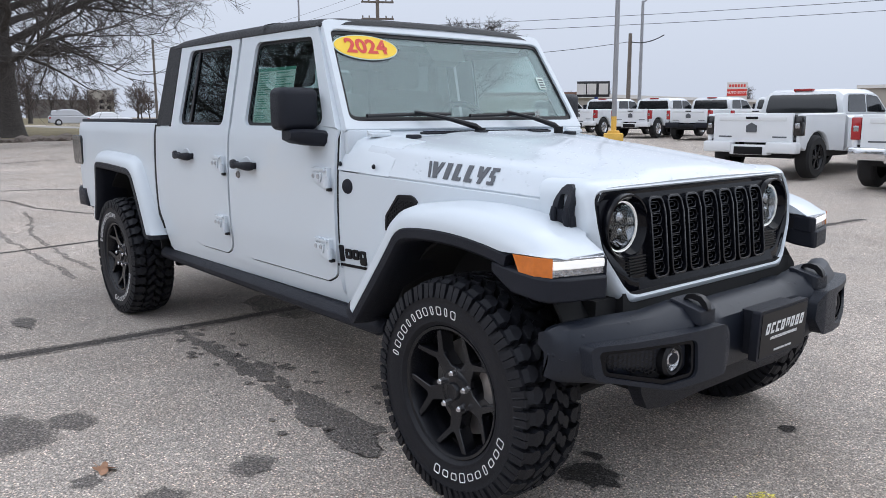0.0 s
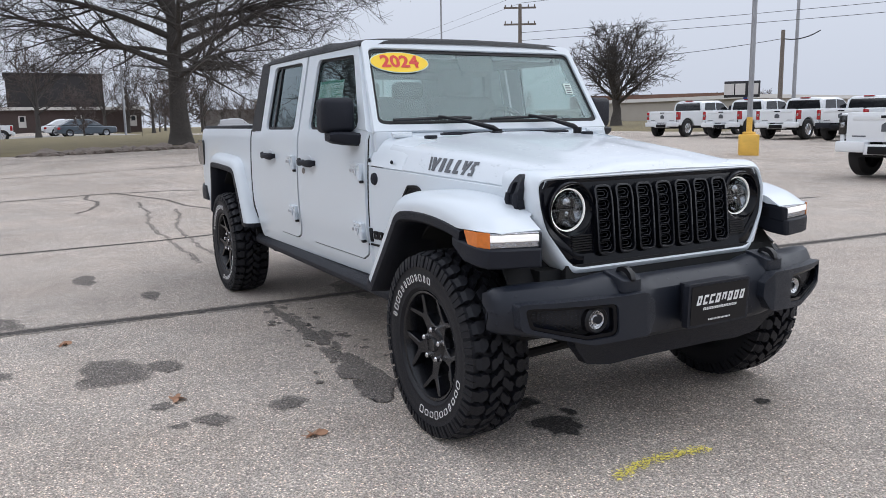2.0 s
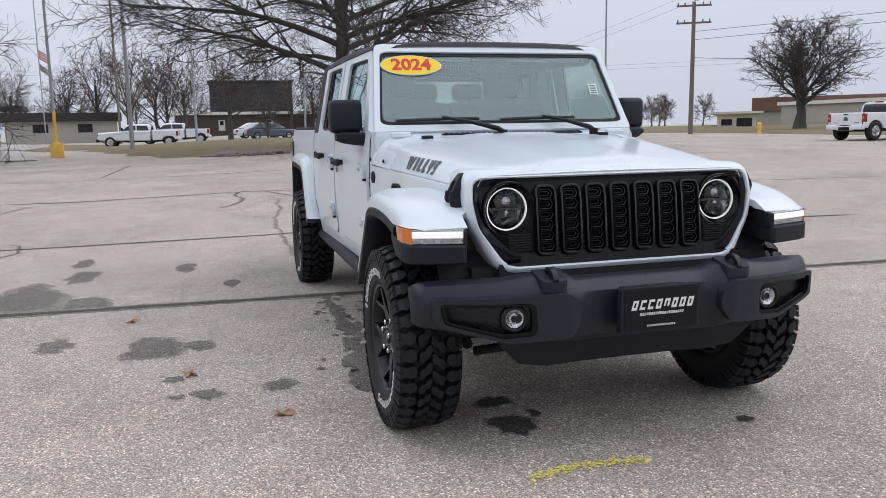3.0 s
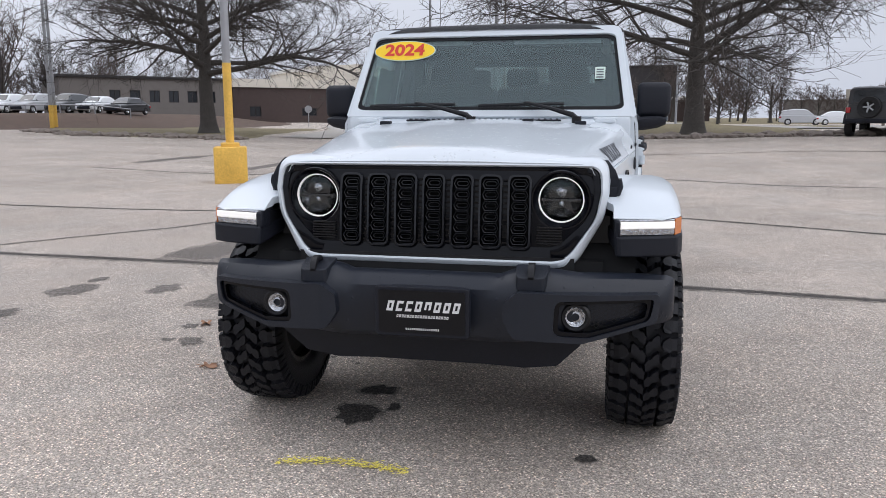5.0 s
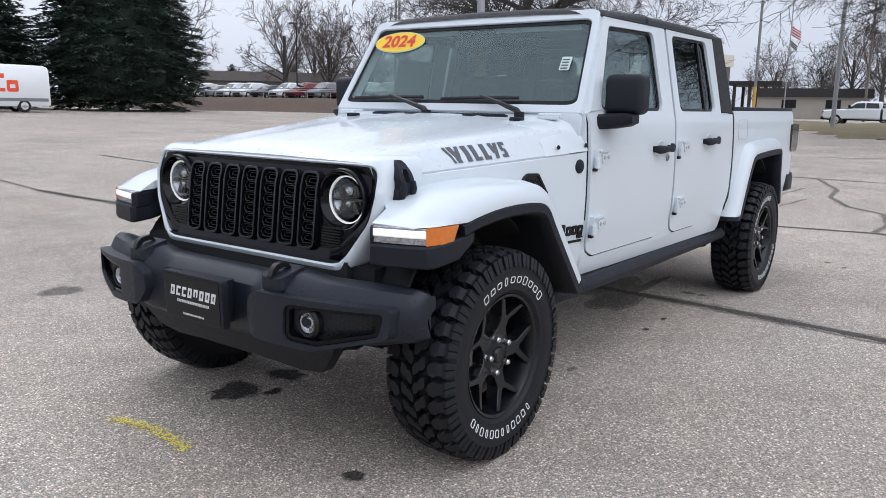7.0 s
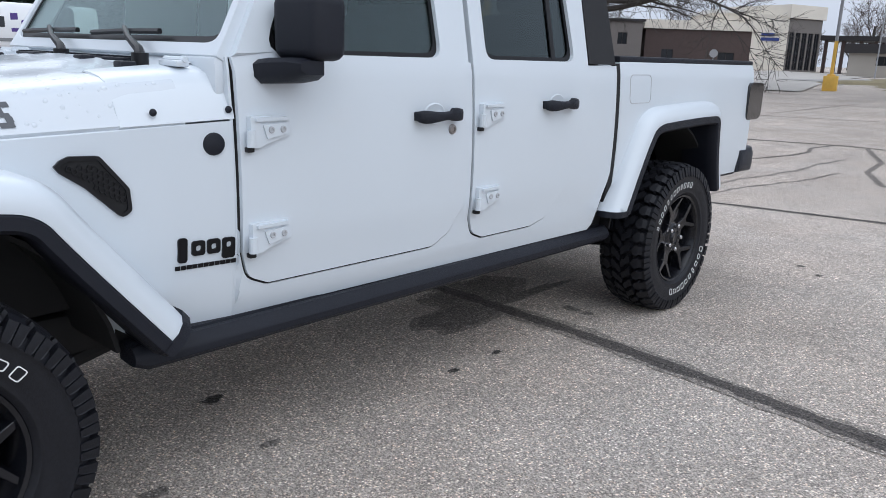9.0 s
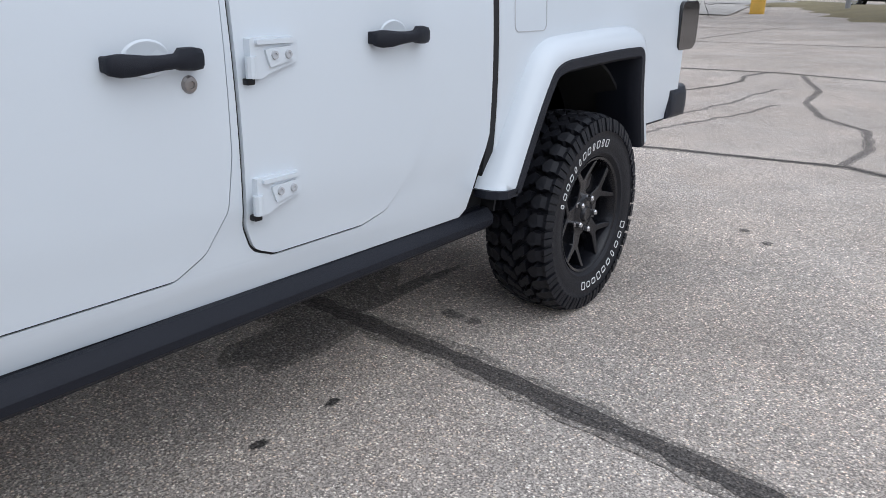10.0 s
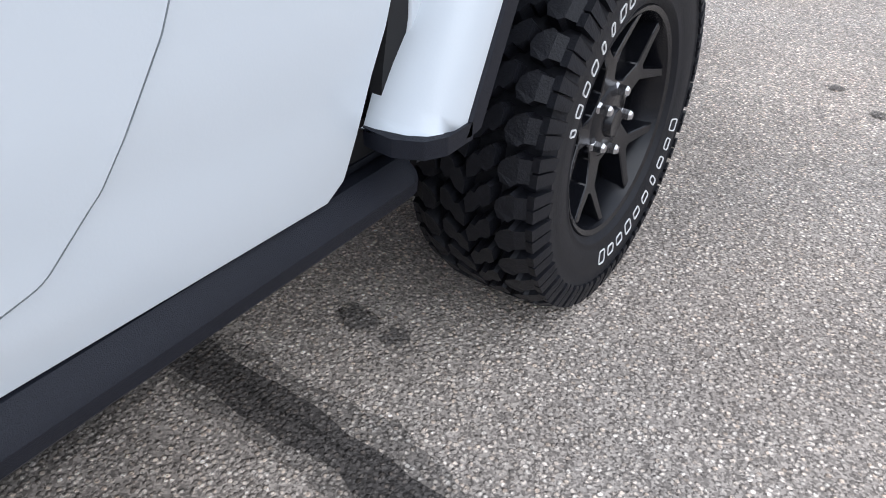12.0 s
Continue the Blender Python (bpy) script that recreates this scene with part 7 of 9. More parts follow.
far_a = bare_tree("bare_tree", "tall leafless tree beyond the buildings", 15, 0.30, 2.6, 13, 6.6, 21, twig=TWIG2, spread="vase", sub=(10, 5, 3), tw=0.017)
far_b = bare_tree("bare_tree", "leafless tree beyond the buildings", 12, 0.26, 2.0, 13, 5.6, 22, spread="vase", sub=(10, 5, 3), tw=0.017)
far_c = bare_tree("bare_tree", "leafless thicket tree beyond the street", 9, 0.16, 0.9, 15, 4.8, 23, twig=TWIG2, spread="vase", sub=(9, 5, 3), tw=0.022)
for t in (far_a, far_b, far_c):
    t["group"] = "bare trees in the distance"


def polar(az, d, cx=3.0, cy=0.0):
    return cx + d * math.cos(radians(az)), cy + d * math.sin(radians(az))


rnd = random.Random(77)
srcs = (far_a, far_b, far_c)
used = set()
WOODS = []
for az in np.arange(168, 222, 2.4):
    WOODS.append((az + rnd.uniform(-0.8, 0.8), rnd.uniform(165, 215), rnd.choice((0, 1, 2, 2)), rnd.uniform(0.85, 1.15)))
for az in np.arange(222, 262, 1.5):
    WOODS.append((az + rnd.uniform(-0.8, 0.8), rnd.uniform(135, 185), rnd.choice((1, 2, 2)), rnd.uniform(0.75, 1.1)))
for az in np.arange(148, 172, 1.3):
    WOODS.append((az + rnd.uniform(-0.5, 0.5), rnd.uniform(150, 210), 2, rnd.uniform(0.6, 1.0)))
for az in (119.9, 129.2, 132.2, 141.6, 145.8, 148.8, 152.9, 157, 162.1, 165.2):
    WOODS.append((az, rnd.uniform(130, 180), 2, rnd.uniform(0.55, 0.8)))
WOODS += [(105.7, 95, 1, 0.9), (101.7, 105, 0, 0.8), (109.73, 120, 2, 0.9), (226.69, 92, 0, 1.15), (223.76, 104, 0, 1.1), (220.73, 98, 0, 1.1), (218.09, 116, 1, 1.15), (214.71, 134, 0, 1.05), (211.17, 138, 1, 1.1), (234.02, 84, 0, 1.05), (235.49, 92, 0, 1.1), (236.96, 88, 1, 1.1), (193.03, 140, 0, 1.0), (180.06, 72, 0, 0.7), (184.16, 76, 0, 0.62), (171.96, 58, 2, 0.55), (177.73, 60, 2, 0.42)]
for az in np.arange(213, 227.5, 1.5):
    WOODS.append((az + rnd.uniform(-0.3, 0.3), rnd.uniform(112, 150), rnd.choice((0, 1, 2, 2)), rnd.uniform(0.8, 1.15)))
WOODS += [(186.31, 100, 0, 1.0), (184.47, 106, 1, 1.1), (182.62, 112, 0, 0.95), (188.17, 108, 0, 1.0), (190.07, 114, 1, 1.0), (177.12, 150, 0, 1.1), (175.3, 120, 0, 0.85), (173.78, 126, 1, 1.0), (172.26, 118, 0, 0.8), (170.62, 128, 1, 0.95), (168.96, 124, 0, 0.8)]
# beyond the camera's back, seen in the glass
WOODS += [(az, rnd.uniform(60, 90), rnd.choice((0, 1)), 1.0) for az in range(-80, 100, 15)]
for az, d, k, sc in WOODS:
    x, y = polar(az, d)
    src = srcs[k]
    m = at_ground(x, y, rnd.uniform(0, 6.28), 1.0)
    if k not in used:
        src.matrix_world = m @ Matrix.Scale(sc, 4)
        used.add(k)
        continue
    c = copy_thing(src, m)
    c.scale = (sc, sc, sc)
# hazy thicket low on the horizon
sp = spruce("spruce_tree", "dense dark green spruce at the lot's edge", 14.0, 6.0, 31)
sp["group"] = "spruces at the lot's edge"
sp.matrix_world = at_ground(-25.15, -43.26)
for x, y, t, sc in ((-17.36, -49.44, 1.0, 1.02), (-10.85, -49.65, 2.2, 1.05), (-3.77, -51.34, 3.1, 1.0), (3.86, -54.01, 4.0, 1.0), (-14, -57.8, 2.7, 1.1), (-6.96, -58.49, 0.6, 1.1), (-20.16, -54.06, 5.1, 1.0)):
    c = copy_thing(sp, at_ground(x, y, t))
    c.scale = (sc, sc, sc)
small_sp = copy_thing(sp, at_ground(*polar(230.66, 116), 1.0))
small_sp.scale = (0.42, 0.42, 0.42)


# ---- buildings ----
BRICK = mat("dark_brown_brick", (0.070, 0.050, 0.046), 0.9, var=0.15, scale=2, fine=0.25, fscale=40, bump=0.4, bscale=40)
GREYW = mat("grey_brick", (0.165, 0.150, 0.140), 0.9, var=0.12, scale=1.5, fine=0.2, fscale=40)
CREAM = mat("cream_stone", (0.68, 0.63, 0.55), 0.85, var=0.08, scale=0.8, fine=0.06, fscale=20)
FASCIA = mat("white_fascia", (0.62, 0.60, 0.57), 0.7, var=0.08, scale=1)
DARKW = mat("dark_cladding", (0.030, 0.027, 0.028), 0.8, var=0.2, scale=0.6)
TANW = mat("tan_siding", (0.36, 0.33, 0.29), 0.85, var=0.1, scale=0.8)
BROOF = mat("brown_roofing", (0.150, 0.085, 0.060), 0.9, var=0.2, scale=1.2, fine=0.25, fscale=14)
WINB = mat("far_window", (0.02, 0.022, 0.026), 0.08, var=0.2)
BLUES = mat("blue_sign", (0.02, 0.045, 0.22), 0.5, var=0.1)
GALV = mat("galvanised_pole", (0.33, 0.335, 0.35), 0.5, metal=0.4, var=0.15, scale=3)
WOODP = mat("weathered_pole", (0.16, 0.135, 0.115), 0.9, var=0.25, scale=3, fine=0.3, fscale=25)
YBASE = mat("yellow_painted_concrete", (0.74, 0.45, 0.085), 0.7, var=0.22, scale=4, fine=0.10, fscale=30, bump=0.3, bscale=40)
WIRE = mat("black_wire", (0.02, 0.02, 0.022), 0.6, var=0.1)


def block(name, p0, p1, depth, z0, z1, wall, label, roof_mat=FASCIA, windows=(), fascia=0.5, doors=(), over=0.3, win_mat=WINB):
    """A building whose front runs from p0 to p1 in the plan; windows: share along, sill, head, width."""
    b = thing(name, label, "building")
    d = (Vector(p1) - Vector(p0))
    L = d.length
    b.matrix_world = Matrix.Translation((p0[0], p0[1], 0)) @ Matrix.Rotation(math.atan2(d.y, d.x), 4, "Z")
    side = 1 if (Matrix.Rotation(math.atan2(d.y, d.x), 2) @ Vector((0, 1))).dot(Vector(p0)) > 0 else -1
    bm = bmesh.new()
    holes = [[(u * L - w / 2, a), (u * L - w / 2, h), (u * L + w / 2, h), (u * L + w / 2, a)] for u, a, h, w in (*windows, *doors)]
    slab(bm, [(0, z0), (L, z0), (L, z1), (0, z1)], lambda u, v, w: Vector((u, side * (-w), v)), 0.3, holes=holes)
    y0, y1 = sorted((side * 0.3, side * depth))
    box(bm, 0.0, 0.3, y0, y1, z0, z1)
    box(bm, L - 0.3, L, y0, y1, z0, z1)
    ya, yb = sorted((side * (depth - 0.3), side * depth))
    box(bm, 0.3, L - 0.3, ya, yb, z0, z1)
    part("wall", bm, wall, b, smooth=0)
    bm = bmesh.new()
    ya, yb = sorted((side * -over, side * (depth + over)))
    box(bm, -over, L + over, ya, yb, z1, z1 + fascia)
    part("roof", bm, roof_mat, b, smooth=0)
    for u, a, h, w in windows:
        bm = bmesh.new()
        ya, yb = sorted((side * 0.12, side * 0.16))
        box(bm, u * L - w / 2, u * L + w / 2, ya, yb, a, h)
        wn = part("window", bm, win_mat, b, smooth=0)
        bm = bmesh.new()
        ya, yb = sorted((side * 0.05, side * 0.14))
        for x0, x1, c0, c1 in ((-w / 2, -w / 2 + 0.07, a, h), (w / 2 - 0.07, w / 2, a, h), (-w / 2, w / 2, a, a + 0.07), (-w / 2, w / 2, h - 0.07, h), (-0.03, 0.03, a, h)):
            box(bm, u * L + x0, u * L + x1, ya, yb, c0, c1)
        part("window_frame", bm, DARKW, wn, smooth=0)
    for u, a, h, w in doors:
        bm = bmesh.new()
        ya, yb = sorted((side * 0.10, side * 0.15))
        box(bm, u * L - w / 2, u * L + w / 2, ya, yb, a, h)
        dr = part("door", bm, FASCIA, b, smooth=0)
        bm = bmesh.new()
        ya, yb = sorted((side * 0.08, side * 0.10))
        box(bm, u * L - w * 0.28, u * L + w * 0.28, ya, yb, a + (h - a) * 0.5, h - 0.15)
        part("door_glass", bm, WINB, dr, smooth=0)
    return b


# clinic: brown wing, cream end, glazed entrance with canopy
cz = 0.6
pc = [polar(az, d, 2.2, 1.5) for az, d in ((207.4, 112), (200.63, 116), (198.47, 117.5), (196.56, 123), (193.24, 122), (203.62, 118))]
block("clinic_wing", pc[0], pc[1], 16, 0.0, 5.5, BRICK, "dark brown brick clinic wing", CREAM, windows=((0.22, cz + 0.9, cz + 2.3, 1.6), (0.78, cz + 1.0, cz + 2.1, 2.2)), fascia=1.15)
block("clinic_end", pc[1], pc[2], 16, 0.0, 7.5, CREAM, "cream stone end of the clinic", CREAM, fascia=0.3, over=0.05)
block("clinic_upper", polar(203.21, 121, 2.2, 1.5), polar(196.72, 126, 2.2, 1.5), 12, cz, 8.1, CREAM, "raised cream block of the clinic", FASCIA, fascia=0.45)
block("clinic_entrance", pc[2], pc[3], 10, 0.0, 7.4, GREYW, "glazed clinic entrance with tall panes", CREAM, windows=tuple((0.12 + 0.19 * k, cz + 0.1, 5.6, 1.0) for k in range(5)), fascia=1.7)
canopy = thing("entrance_canopy", "dark flat canopy on posts at the clinic entrance", "canopy")
d0, d1 = Vector((*pc[3], 0)), Vector((*pc[4], 0))
along = (d1 - d0).normalized()
inw = Vector((along.y, -along.x, 0))
inw = inw if inw.x < 0 else -inw
bm = bmesh.new()
q = [d0, d1, d1 + inw * 9, d0 + inw * 9]
lo, hi = [bm.verts.new(p + Vector((0, 0, 4.8))) for p in q], [bm.verts.new(p + Vector((0, 0, 5.45))) for p in q]
bm.faces.new(hi)
bm.faces.new(lo[::-1])
for i in range(4):
    bm.faces.new((lo[i], lo[(i + 1) % 4], hi[(i + 1) % 4], hi[i]))
part("canopy_roof", bm, DARKW, canopy)
for u in (0.1, 0.4, 0.7, 0.95):
    for v in (0.6, 8.4):
        p = d0.lerp(d1, u) + inw * v
        bm = bmesh.new()
        box(bm, p.x - 0.2, p.x + 0.2, p.y - 0.2, p.y + 0.2, 0.0, 4.8)
        part("canopy_post", bm, BRICK, canopy)
sign = thing("wall_sign", "blue sign of plain bars on cream wall", "sign")
p0, p1 = Vector((*pc[1], 0)), Vector((*pc[2], 0))
d = (p1 - p0).normalized()
n = Vector((d.y, -d.x, 0))
n = n if n.x > 0 else -n
for w, zz in ((1.7, 5.0), (2.4, 4.4)):
    bm = bmesh.new()
    a, b = p0 + d * 1.2 + n * 0.06, p0 + d * (1.2 + w) + n * 0.06
    vs = [bm.verts.new(p + Vector((0, 0, z)) + n * o) for o in (0, 0.06) for p, z in ((a, zz), (b, zz), (b, zz + 0.4), (a, zz + 0.4))]
    bm.faces.new(vs[:4][::-1])
    bm.faces.new(vs[4:])
    for i in range(4):
        bm.faces.new((vs[i], vs[(i + 1) % 4], vs[4 + (i + 1) % 4], vs[4 + i]))
    part("sign_bar", bm, BLUES, sign, smooth=0)
block("grey_offices", polar(217.88, 106, 3, 0.8), polar(207.1, 111, 3, 0.8), 14, 0.2, 6.25, GREYW, "long low grey brick offices", DARKW, windows=tuple((0.30 + 0.115 * k, 3.3, 4.8, 1.3) for k in range(6)), fascia=0.3)
block("street_shops", (-127.05, -7.18), (-126.86, 16.21), 12, 0.0, 3.4, BRICK, "low brown brick shops with white fascia", FASCIA, doors=((0.30, 0.9, 2.6, 1.0), (0.62, 0.9, 2.6, 1.0), (0.95, 0.9, 2.6, 1.0)), fascia=0.45, over=0.6).location.z = 0.7
block("dark_hall", (-142.01, -1.8), (-141.89, 12.6), 14, 0.5, 9.5, DARKW, "tall dark hall behind the shops", DARKW, fascia=0.2).location.z = 0.7
block("long_depot", polar(128.65, 80, 1.94, -2.57), polar(118.16, 118, 1.94, -2.57), 20, -0.5, 2.2, TANW, "long pale metal depot", FASCIA, fascia=0.35, windows=((0.2, 1.2, 2.2, 1.5), (0.6, 1.2, 2.2, 1.5))).location.z = 0.9
block("depot_end", polar(112.2, 84, 1.94, -2.57), (14, 88), 16, -0.5, 2.9, TANW, "pale metal depot with low roof", FASCIA, fascia=0.3).location.z = 0.9
block("brown_house", polar(141.8, 100, 3.08, -2.02), polar(131.05, 98, 3.08, -2.02), 12, -0.2, 2.4, TANW, "low house with brown roof", BROOF, windows=((0.2, 0.8, 1.9, 1.4), (0.5, 0.8, 1.9, 1.4), (0.8, 0.8, 1.9, 1.4)), fascia=1.6).location.z = 0.2
block("pale_house", polar(144.13, 80, 3.08, -2.02), polar(141.62, 80, 3.08, -2.02), 10, 0.0, 1.5, CREAM, "pale low house with flat roof", FASCIA, windows=((0.25, 0.4, 1.0, 1.0), (0.7, 0.1, 1.1, 1.4)), fascia=0.2, over=0.6).location.z = 0.7
block("far_tower", polar(164.21, 300, 1.94, -2.57), polar(162.62, 300, 1.94, -2.57), 10, -1.6, 8.1, TANW, "distant pale tower block", TANW, windows=tuple((0.2 + 0.3 * (k % 3), 2 + 2 * (k // 3), 3.2 + 2 * (k // 3), 1.4) for k in range(6)), fascia=0.4, over=0.0).location.z = 2.2
block("low_works", polar(164.25, 330, 1.94, -2.57), polar(167.94, 330, 1.94, -2.57), 20, -1.6, 5.4, GREYW, "distant low grey works building", GREYW, fascia=0.4, over=0.0).location.z = 2.2
block("lot_house", (-63.52, -89.89), (-78.53, -75.62), 9, 1.2, 4.1, GREYW, "far low house behind the car park", GREYW, fascia=1.3)
block("ranch_house", (-95.97, -24.11), (-98.06, -12.53), 9, 0.0, 2.9, TANW, "low grey ranch house", DARKW, windows=((0.3, 1.6, 2.6, 1.6), (0.7, 1.6, 2.6, 1.6)), fascia=1.0, over=0.5)
# unseen hall, added so that glass and paint have something to reflect
block("showroom", (30, 30), (30, -30), 20, 0, 5.5, FASCIA, "pale unseen hall added behind the camera", DARKW, windows=tuple((0.1 + 0.16 * k, 0.4, 3.6, 5.0) for k in range(6)), fascia=0.8)


# ---- poles, lamps and wires ----
def light_pole(x, y, label, h=10.0, base=0.31, top=0.70, sleeve=2.3):
    p = thing("light_pole", label, "light pole", Matrix.Translation((x, y, ground_z(x, y))), "yellow-based light poles")
    bm = bmesh.new()
    box(bm, -base, base, -base, base, -0.1, top, 0.03, 2, Matrix.Rotation(math.atan2(y, x - 3.0), 4, "Z"))
    part("concrete_base", bm, YBASE, p, "chipped yellow concrete base")
    bm = bmesh.new()
    lathe(bm, [(0.0, top + 0.08), (0.16, top + 0.08), (0.18, top + 0.06), (0.18, top)], 16, "z")
    tube(bm, [(0, 0, top), (0, 0, sleeve)], 0.082, 12)
    part("yellow_sleeve", bm, YBASE, p)
    bm = bmesh.new()
    tube(bm, [(0, 0, sleeve), (0, 0, h)], [0.078, 0.055], 12)
    part("pole", bm, GALV, p)
    return p


light_pole(-10.88, -6.60, "grey light pole on a yellow concrete base")
light_pole(-12.9, 16.6, "grey light pole on a yellow concrete base beside trucks", base=0.27, top=0.60, sleeve=1.1)
light_pole(-39.9, -9.15, "grey light pole on a yellow base by the drive")


def plain_pole(name, x, y, h, r, material, label, top=None):
    p = thing(name, label, "pole", Matrix.Translation((x, y, ground_z(x, y))))
    bm = bmesh.new()
    tube(bm, [(0, 0, -0.1), (0, 0, h)], [r, r * 0.7], 10)
    part("shaft", bm, material, p)
    return p


def utility_pole(x, y, h, turn, label, arms=2):
    p = plain_pole("utility_pole", x, y, h, 0.17, WOODP, label)
    for k in range(arms):
        bm = bmesh.new()
        z = h - 0.25 - 1.15 * k
        m = Matrix.Rotation(turn, 4, "Z")
        box(bm, -1.15, 1.15, -0.06, 0.06, z - 0.06, z + 0.06, m=m)
        for u in (-1.05, -0.6, 0.6, 1.05):
            q = m @ Vector((u, 0, z + 0.06))
            lathe(bm, [(0.0, 0.18), (0.04, 0.16), (0.05, 0.05), (0.03, 0.0)], 8, "z", q)
        part("cross_arm", bm, WOODP, p)
    return p


ux, uy = polar(145.73, 58, 3.08, -2.02)
utility_pole(ux, uy, 9.0, radians(60), "weathered utility pole with two cross arms")
px, py = polar(126.82, 48, 1.94, -2.57)
plain_pole("wood_pole", px, py, 5.6, 0.15, WOODP, "weathered wooden pole behind the trucks")
lx, ly = polar(126.05, 52, 1.94, -2.57)
lamp = plain_pole("street_lamp", lx, ly, 7.9, 0.13, GALV, "tall street lamp with a curved arm")
bm = bmesh.new()
tube(bm, [(0, 0, 7.8), (0.35, 0.25, 8.1), (0.95, 0.7, 8.2), (1.25, 0.9, 8.15)], [0.05, 0.045, 0.04, 0.04], 8)
box(bm, 1.15, 1.55, 0.80, 1.05, 8.08, 8.18, 0.03)
part("lamp_arm", bm, GALV, lamp)
tx, ty = polar(151.45, 46, 3.08, -2.02)
plain_pole("thin_pole", tx, ty, 11, 0.06, GALV, "thin grey mast beyond the lot")
for az, d, h, r, cx, cy in ((184.8, 46, 12, 0.12, 3.08, -2.02), (180.7, 62, 9.5, 0.10, 3.08, -2.02), (187.14, 90, 15, 0.13, 3.4, 0.2), (162.33, 75, 7.5, 0.13, 3.4, 0.2), (157.65, 60, 4.6, 0.08, 3.4, 0.2), (173.27, 70, 6.5, 0.10, 3.1, -1.95)):
    x, y = polar(az, d, cx, cy)
    plain_pole("distant_pole", x, y, h, r, WOODP if r > 0.12 else GALV, "plain pole along the street")
x, y = polar(219.5, 60, 2.67, 2.03)
twin = plain_pole("twin_pole", x, y, 11, 0.12, GALV, "pair of weathered grey poles with yellow guards")
bm = bmesh.new()
tube(bm, [(0.75, 0.3, 0), (0.75, 0.3, 11)], [0.12, 0.09], 10)
part("second_shaft", bm, GALV, twin)
bm = bmesh.new()
for q in (0.0, 0.75):
    tube(bm, [(q, q * 0.4, 0.1), (q, q * 0.4, 1.6)], 0.14, 10)
part("yellow_guard", bm, YBASE, twin)
x, y = polar(226.86, 84, 2.67, 2.03)
cl = plain_pole("car_park_lamp", x, y, 8.6, 0.09, DARKW, "dark car park lamp")
bm = bmesh.new()
box(bm, -0.1, 0.9, -0.15, 0.15, 8.55, 8.7)
part("lamp_head", bm, DARKW, cl)
# flagpole with two flags at rest in the wind
x, y = polar(193.2, 82, 2.55, 2.18)
fp = plain_pole("flagpole", x, y, 15.5, 0.06, GALV, "grey flagpole with two small flags")
for nm, z0, hh, ll in (("flag", 7.9, 0.8, 1.1), ("lower_flag", 6.9, 0.6, 0.8)):
    FL = {"flag": ((0.45, 0.03, 0.04), (0.7, 0.7, 0.7)), "lower_flag": ((0.02, 0.02, 0.022), (0.4, 0.4, 0.4))}[nm]
    bm = bmesh.new()
    rows = [[Vector((0.06 + 0.15 * math.sin(3 * u), ll * u * 0.8 + 0.05, z0 + hh * v - 0.55 * u)) for v in np.linspace(0, 1, 8)] for u in np.linspace(0, 1, 7)]
    vv = ring_faces(bm, rows)
    for f in bm.faces:
        c = f.calc_center_median()
        f.material_index = int(((c.z + 0.55 * c.y / (ll * 0.8)) - z0) / hh * 7) % 2
    fl = part(nm, bm, [mat(nm + "_a", FL[0], 0.8, var=0.1), mat(nm + "_b", FL[1], 0.8, var=0.1)], fp, "striped flag" if nm == "flag" else "dark flag")
    md = fl.modifiers.new("cloth", "SOLIDIFY")
    md.thickness = 0.02


def wires(a, b, sag, r, n=1, gap=0.5):
    bm = bmesh.new()
    for k in range(n):
        pts = []
        for i in range(17):
            u = i / 16
            p = Vector(a).lerp(Vector(b), u)
            pts.append(p + Vector((0, 0, -4 * sag * u * (1 - u) + gap * k)))
        tube(bm, pts, r, 4)
    return solid("overhead_wires", bm, WIRE, "black overhead wires between poles", "wires", "stuff", smooth=0)


wires((ux, uy, 7.05), (60, 78, 10.5), 1.4, 0.014, 2, 0.55)
wires((ux, uy, 5.85), (px, py, 5.6), 0.5, 0.015)
wires((ux, uy, 9.65), (70, 95, 17), 1.5, 0.014, 2, 0.6)
wires((ux, uy, 9.65), (-150, 38, 11), 1.8, 0.009, 2, 0.6)
wires((px, py, 5.6), (px + 2.3, py + 0.0, 5.8), 0.2, 0.03)
wires((-150, -40, 12), (-90, 80, 10), 1.4, 0.011, 2, 0.6)


# signs
def sign_board(az, d, z0, w, h, label, face, legs, cx=2.0, cy=-2.5):
    x, y = polar(az, d, cx, cy)
    s = thing("roadside_sign", label, "sign", Matrix.Translation((x, y, ground_z(x, y))) @ Matrix.Rotation(radians(az + 90), 4, "Z"))
    bm = bmesh.new()
    box(bm, -w / 2, w / 2, -0.15, 0.15, z0, z0 + h, 0.02)
    part("board", bm, face, s)
    for u in legs:
        bm = bmesh.new()
        tube(bm, [(u, 0.0, -0.1), (u, 0, z0 + h * 0.9)], 0.12, 8)
        part("post", bm, BLUES if len(legs) == 1 else GALV, s)
    return s


DARKB = mat("black_sign_frame", (0.02, 0.02, 0.022), 0.6, var=0.1)
fr_sign = sign_board(129.36, 50, 2.35, 2.0, 0.95, "black empty sign frame on a blue post", DARKB, (-0.20,))
fr_sign.location.z -= 0.35
bm = bmesh.new()
for u in (-0.62, 0.1, 0.72):
    box(bm, u - 0.28, u + 0.28, 0.16, 0.19, 2.5, 3.15)
part("panel", bm, FASCIA, fr_sign)
ab = sign_board(119.7, 66, 2.55, 1.5, 1.6, "white shop sign with red band on posts", FASCIA, (-0.3, 0.3))
ab.location.z -= 0.95
bm = bmesh.new()
box(bm, -0.72, 0.72, 0.152, 0.17, 3.10, 3.60)
part("red_band", bm, REDP, ab)
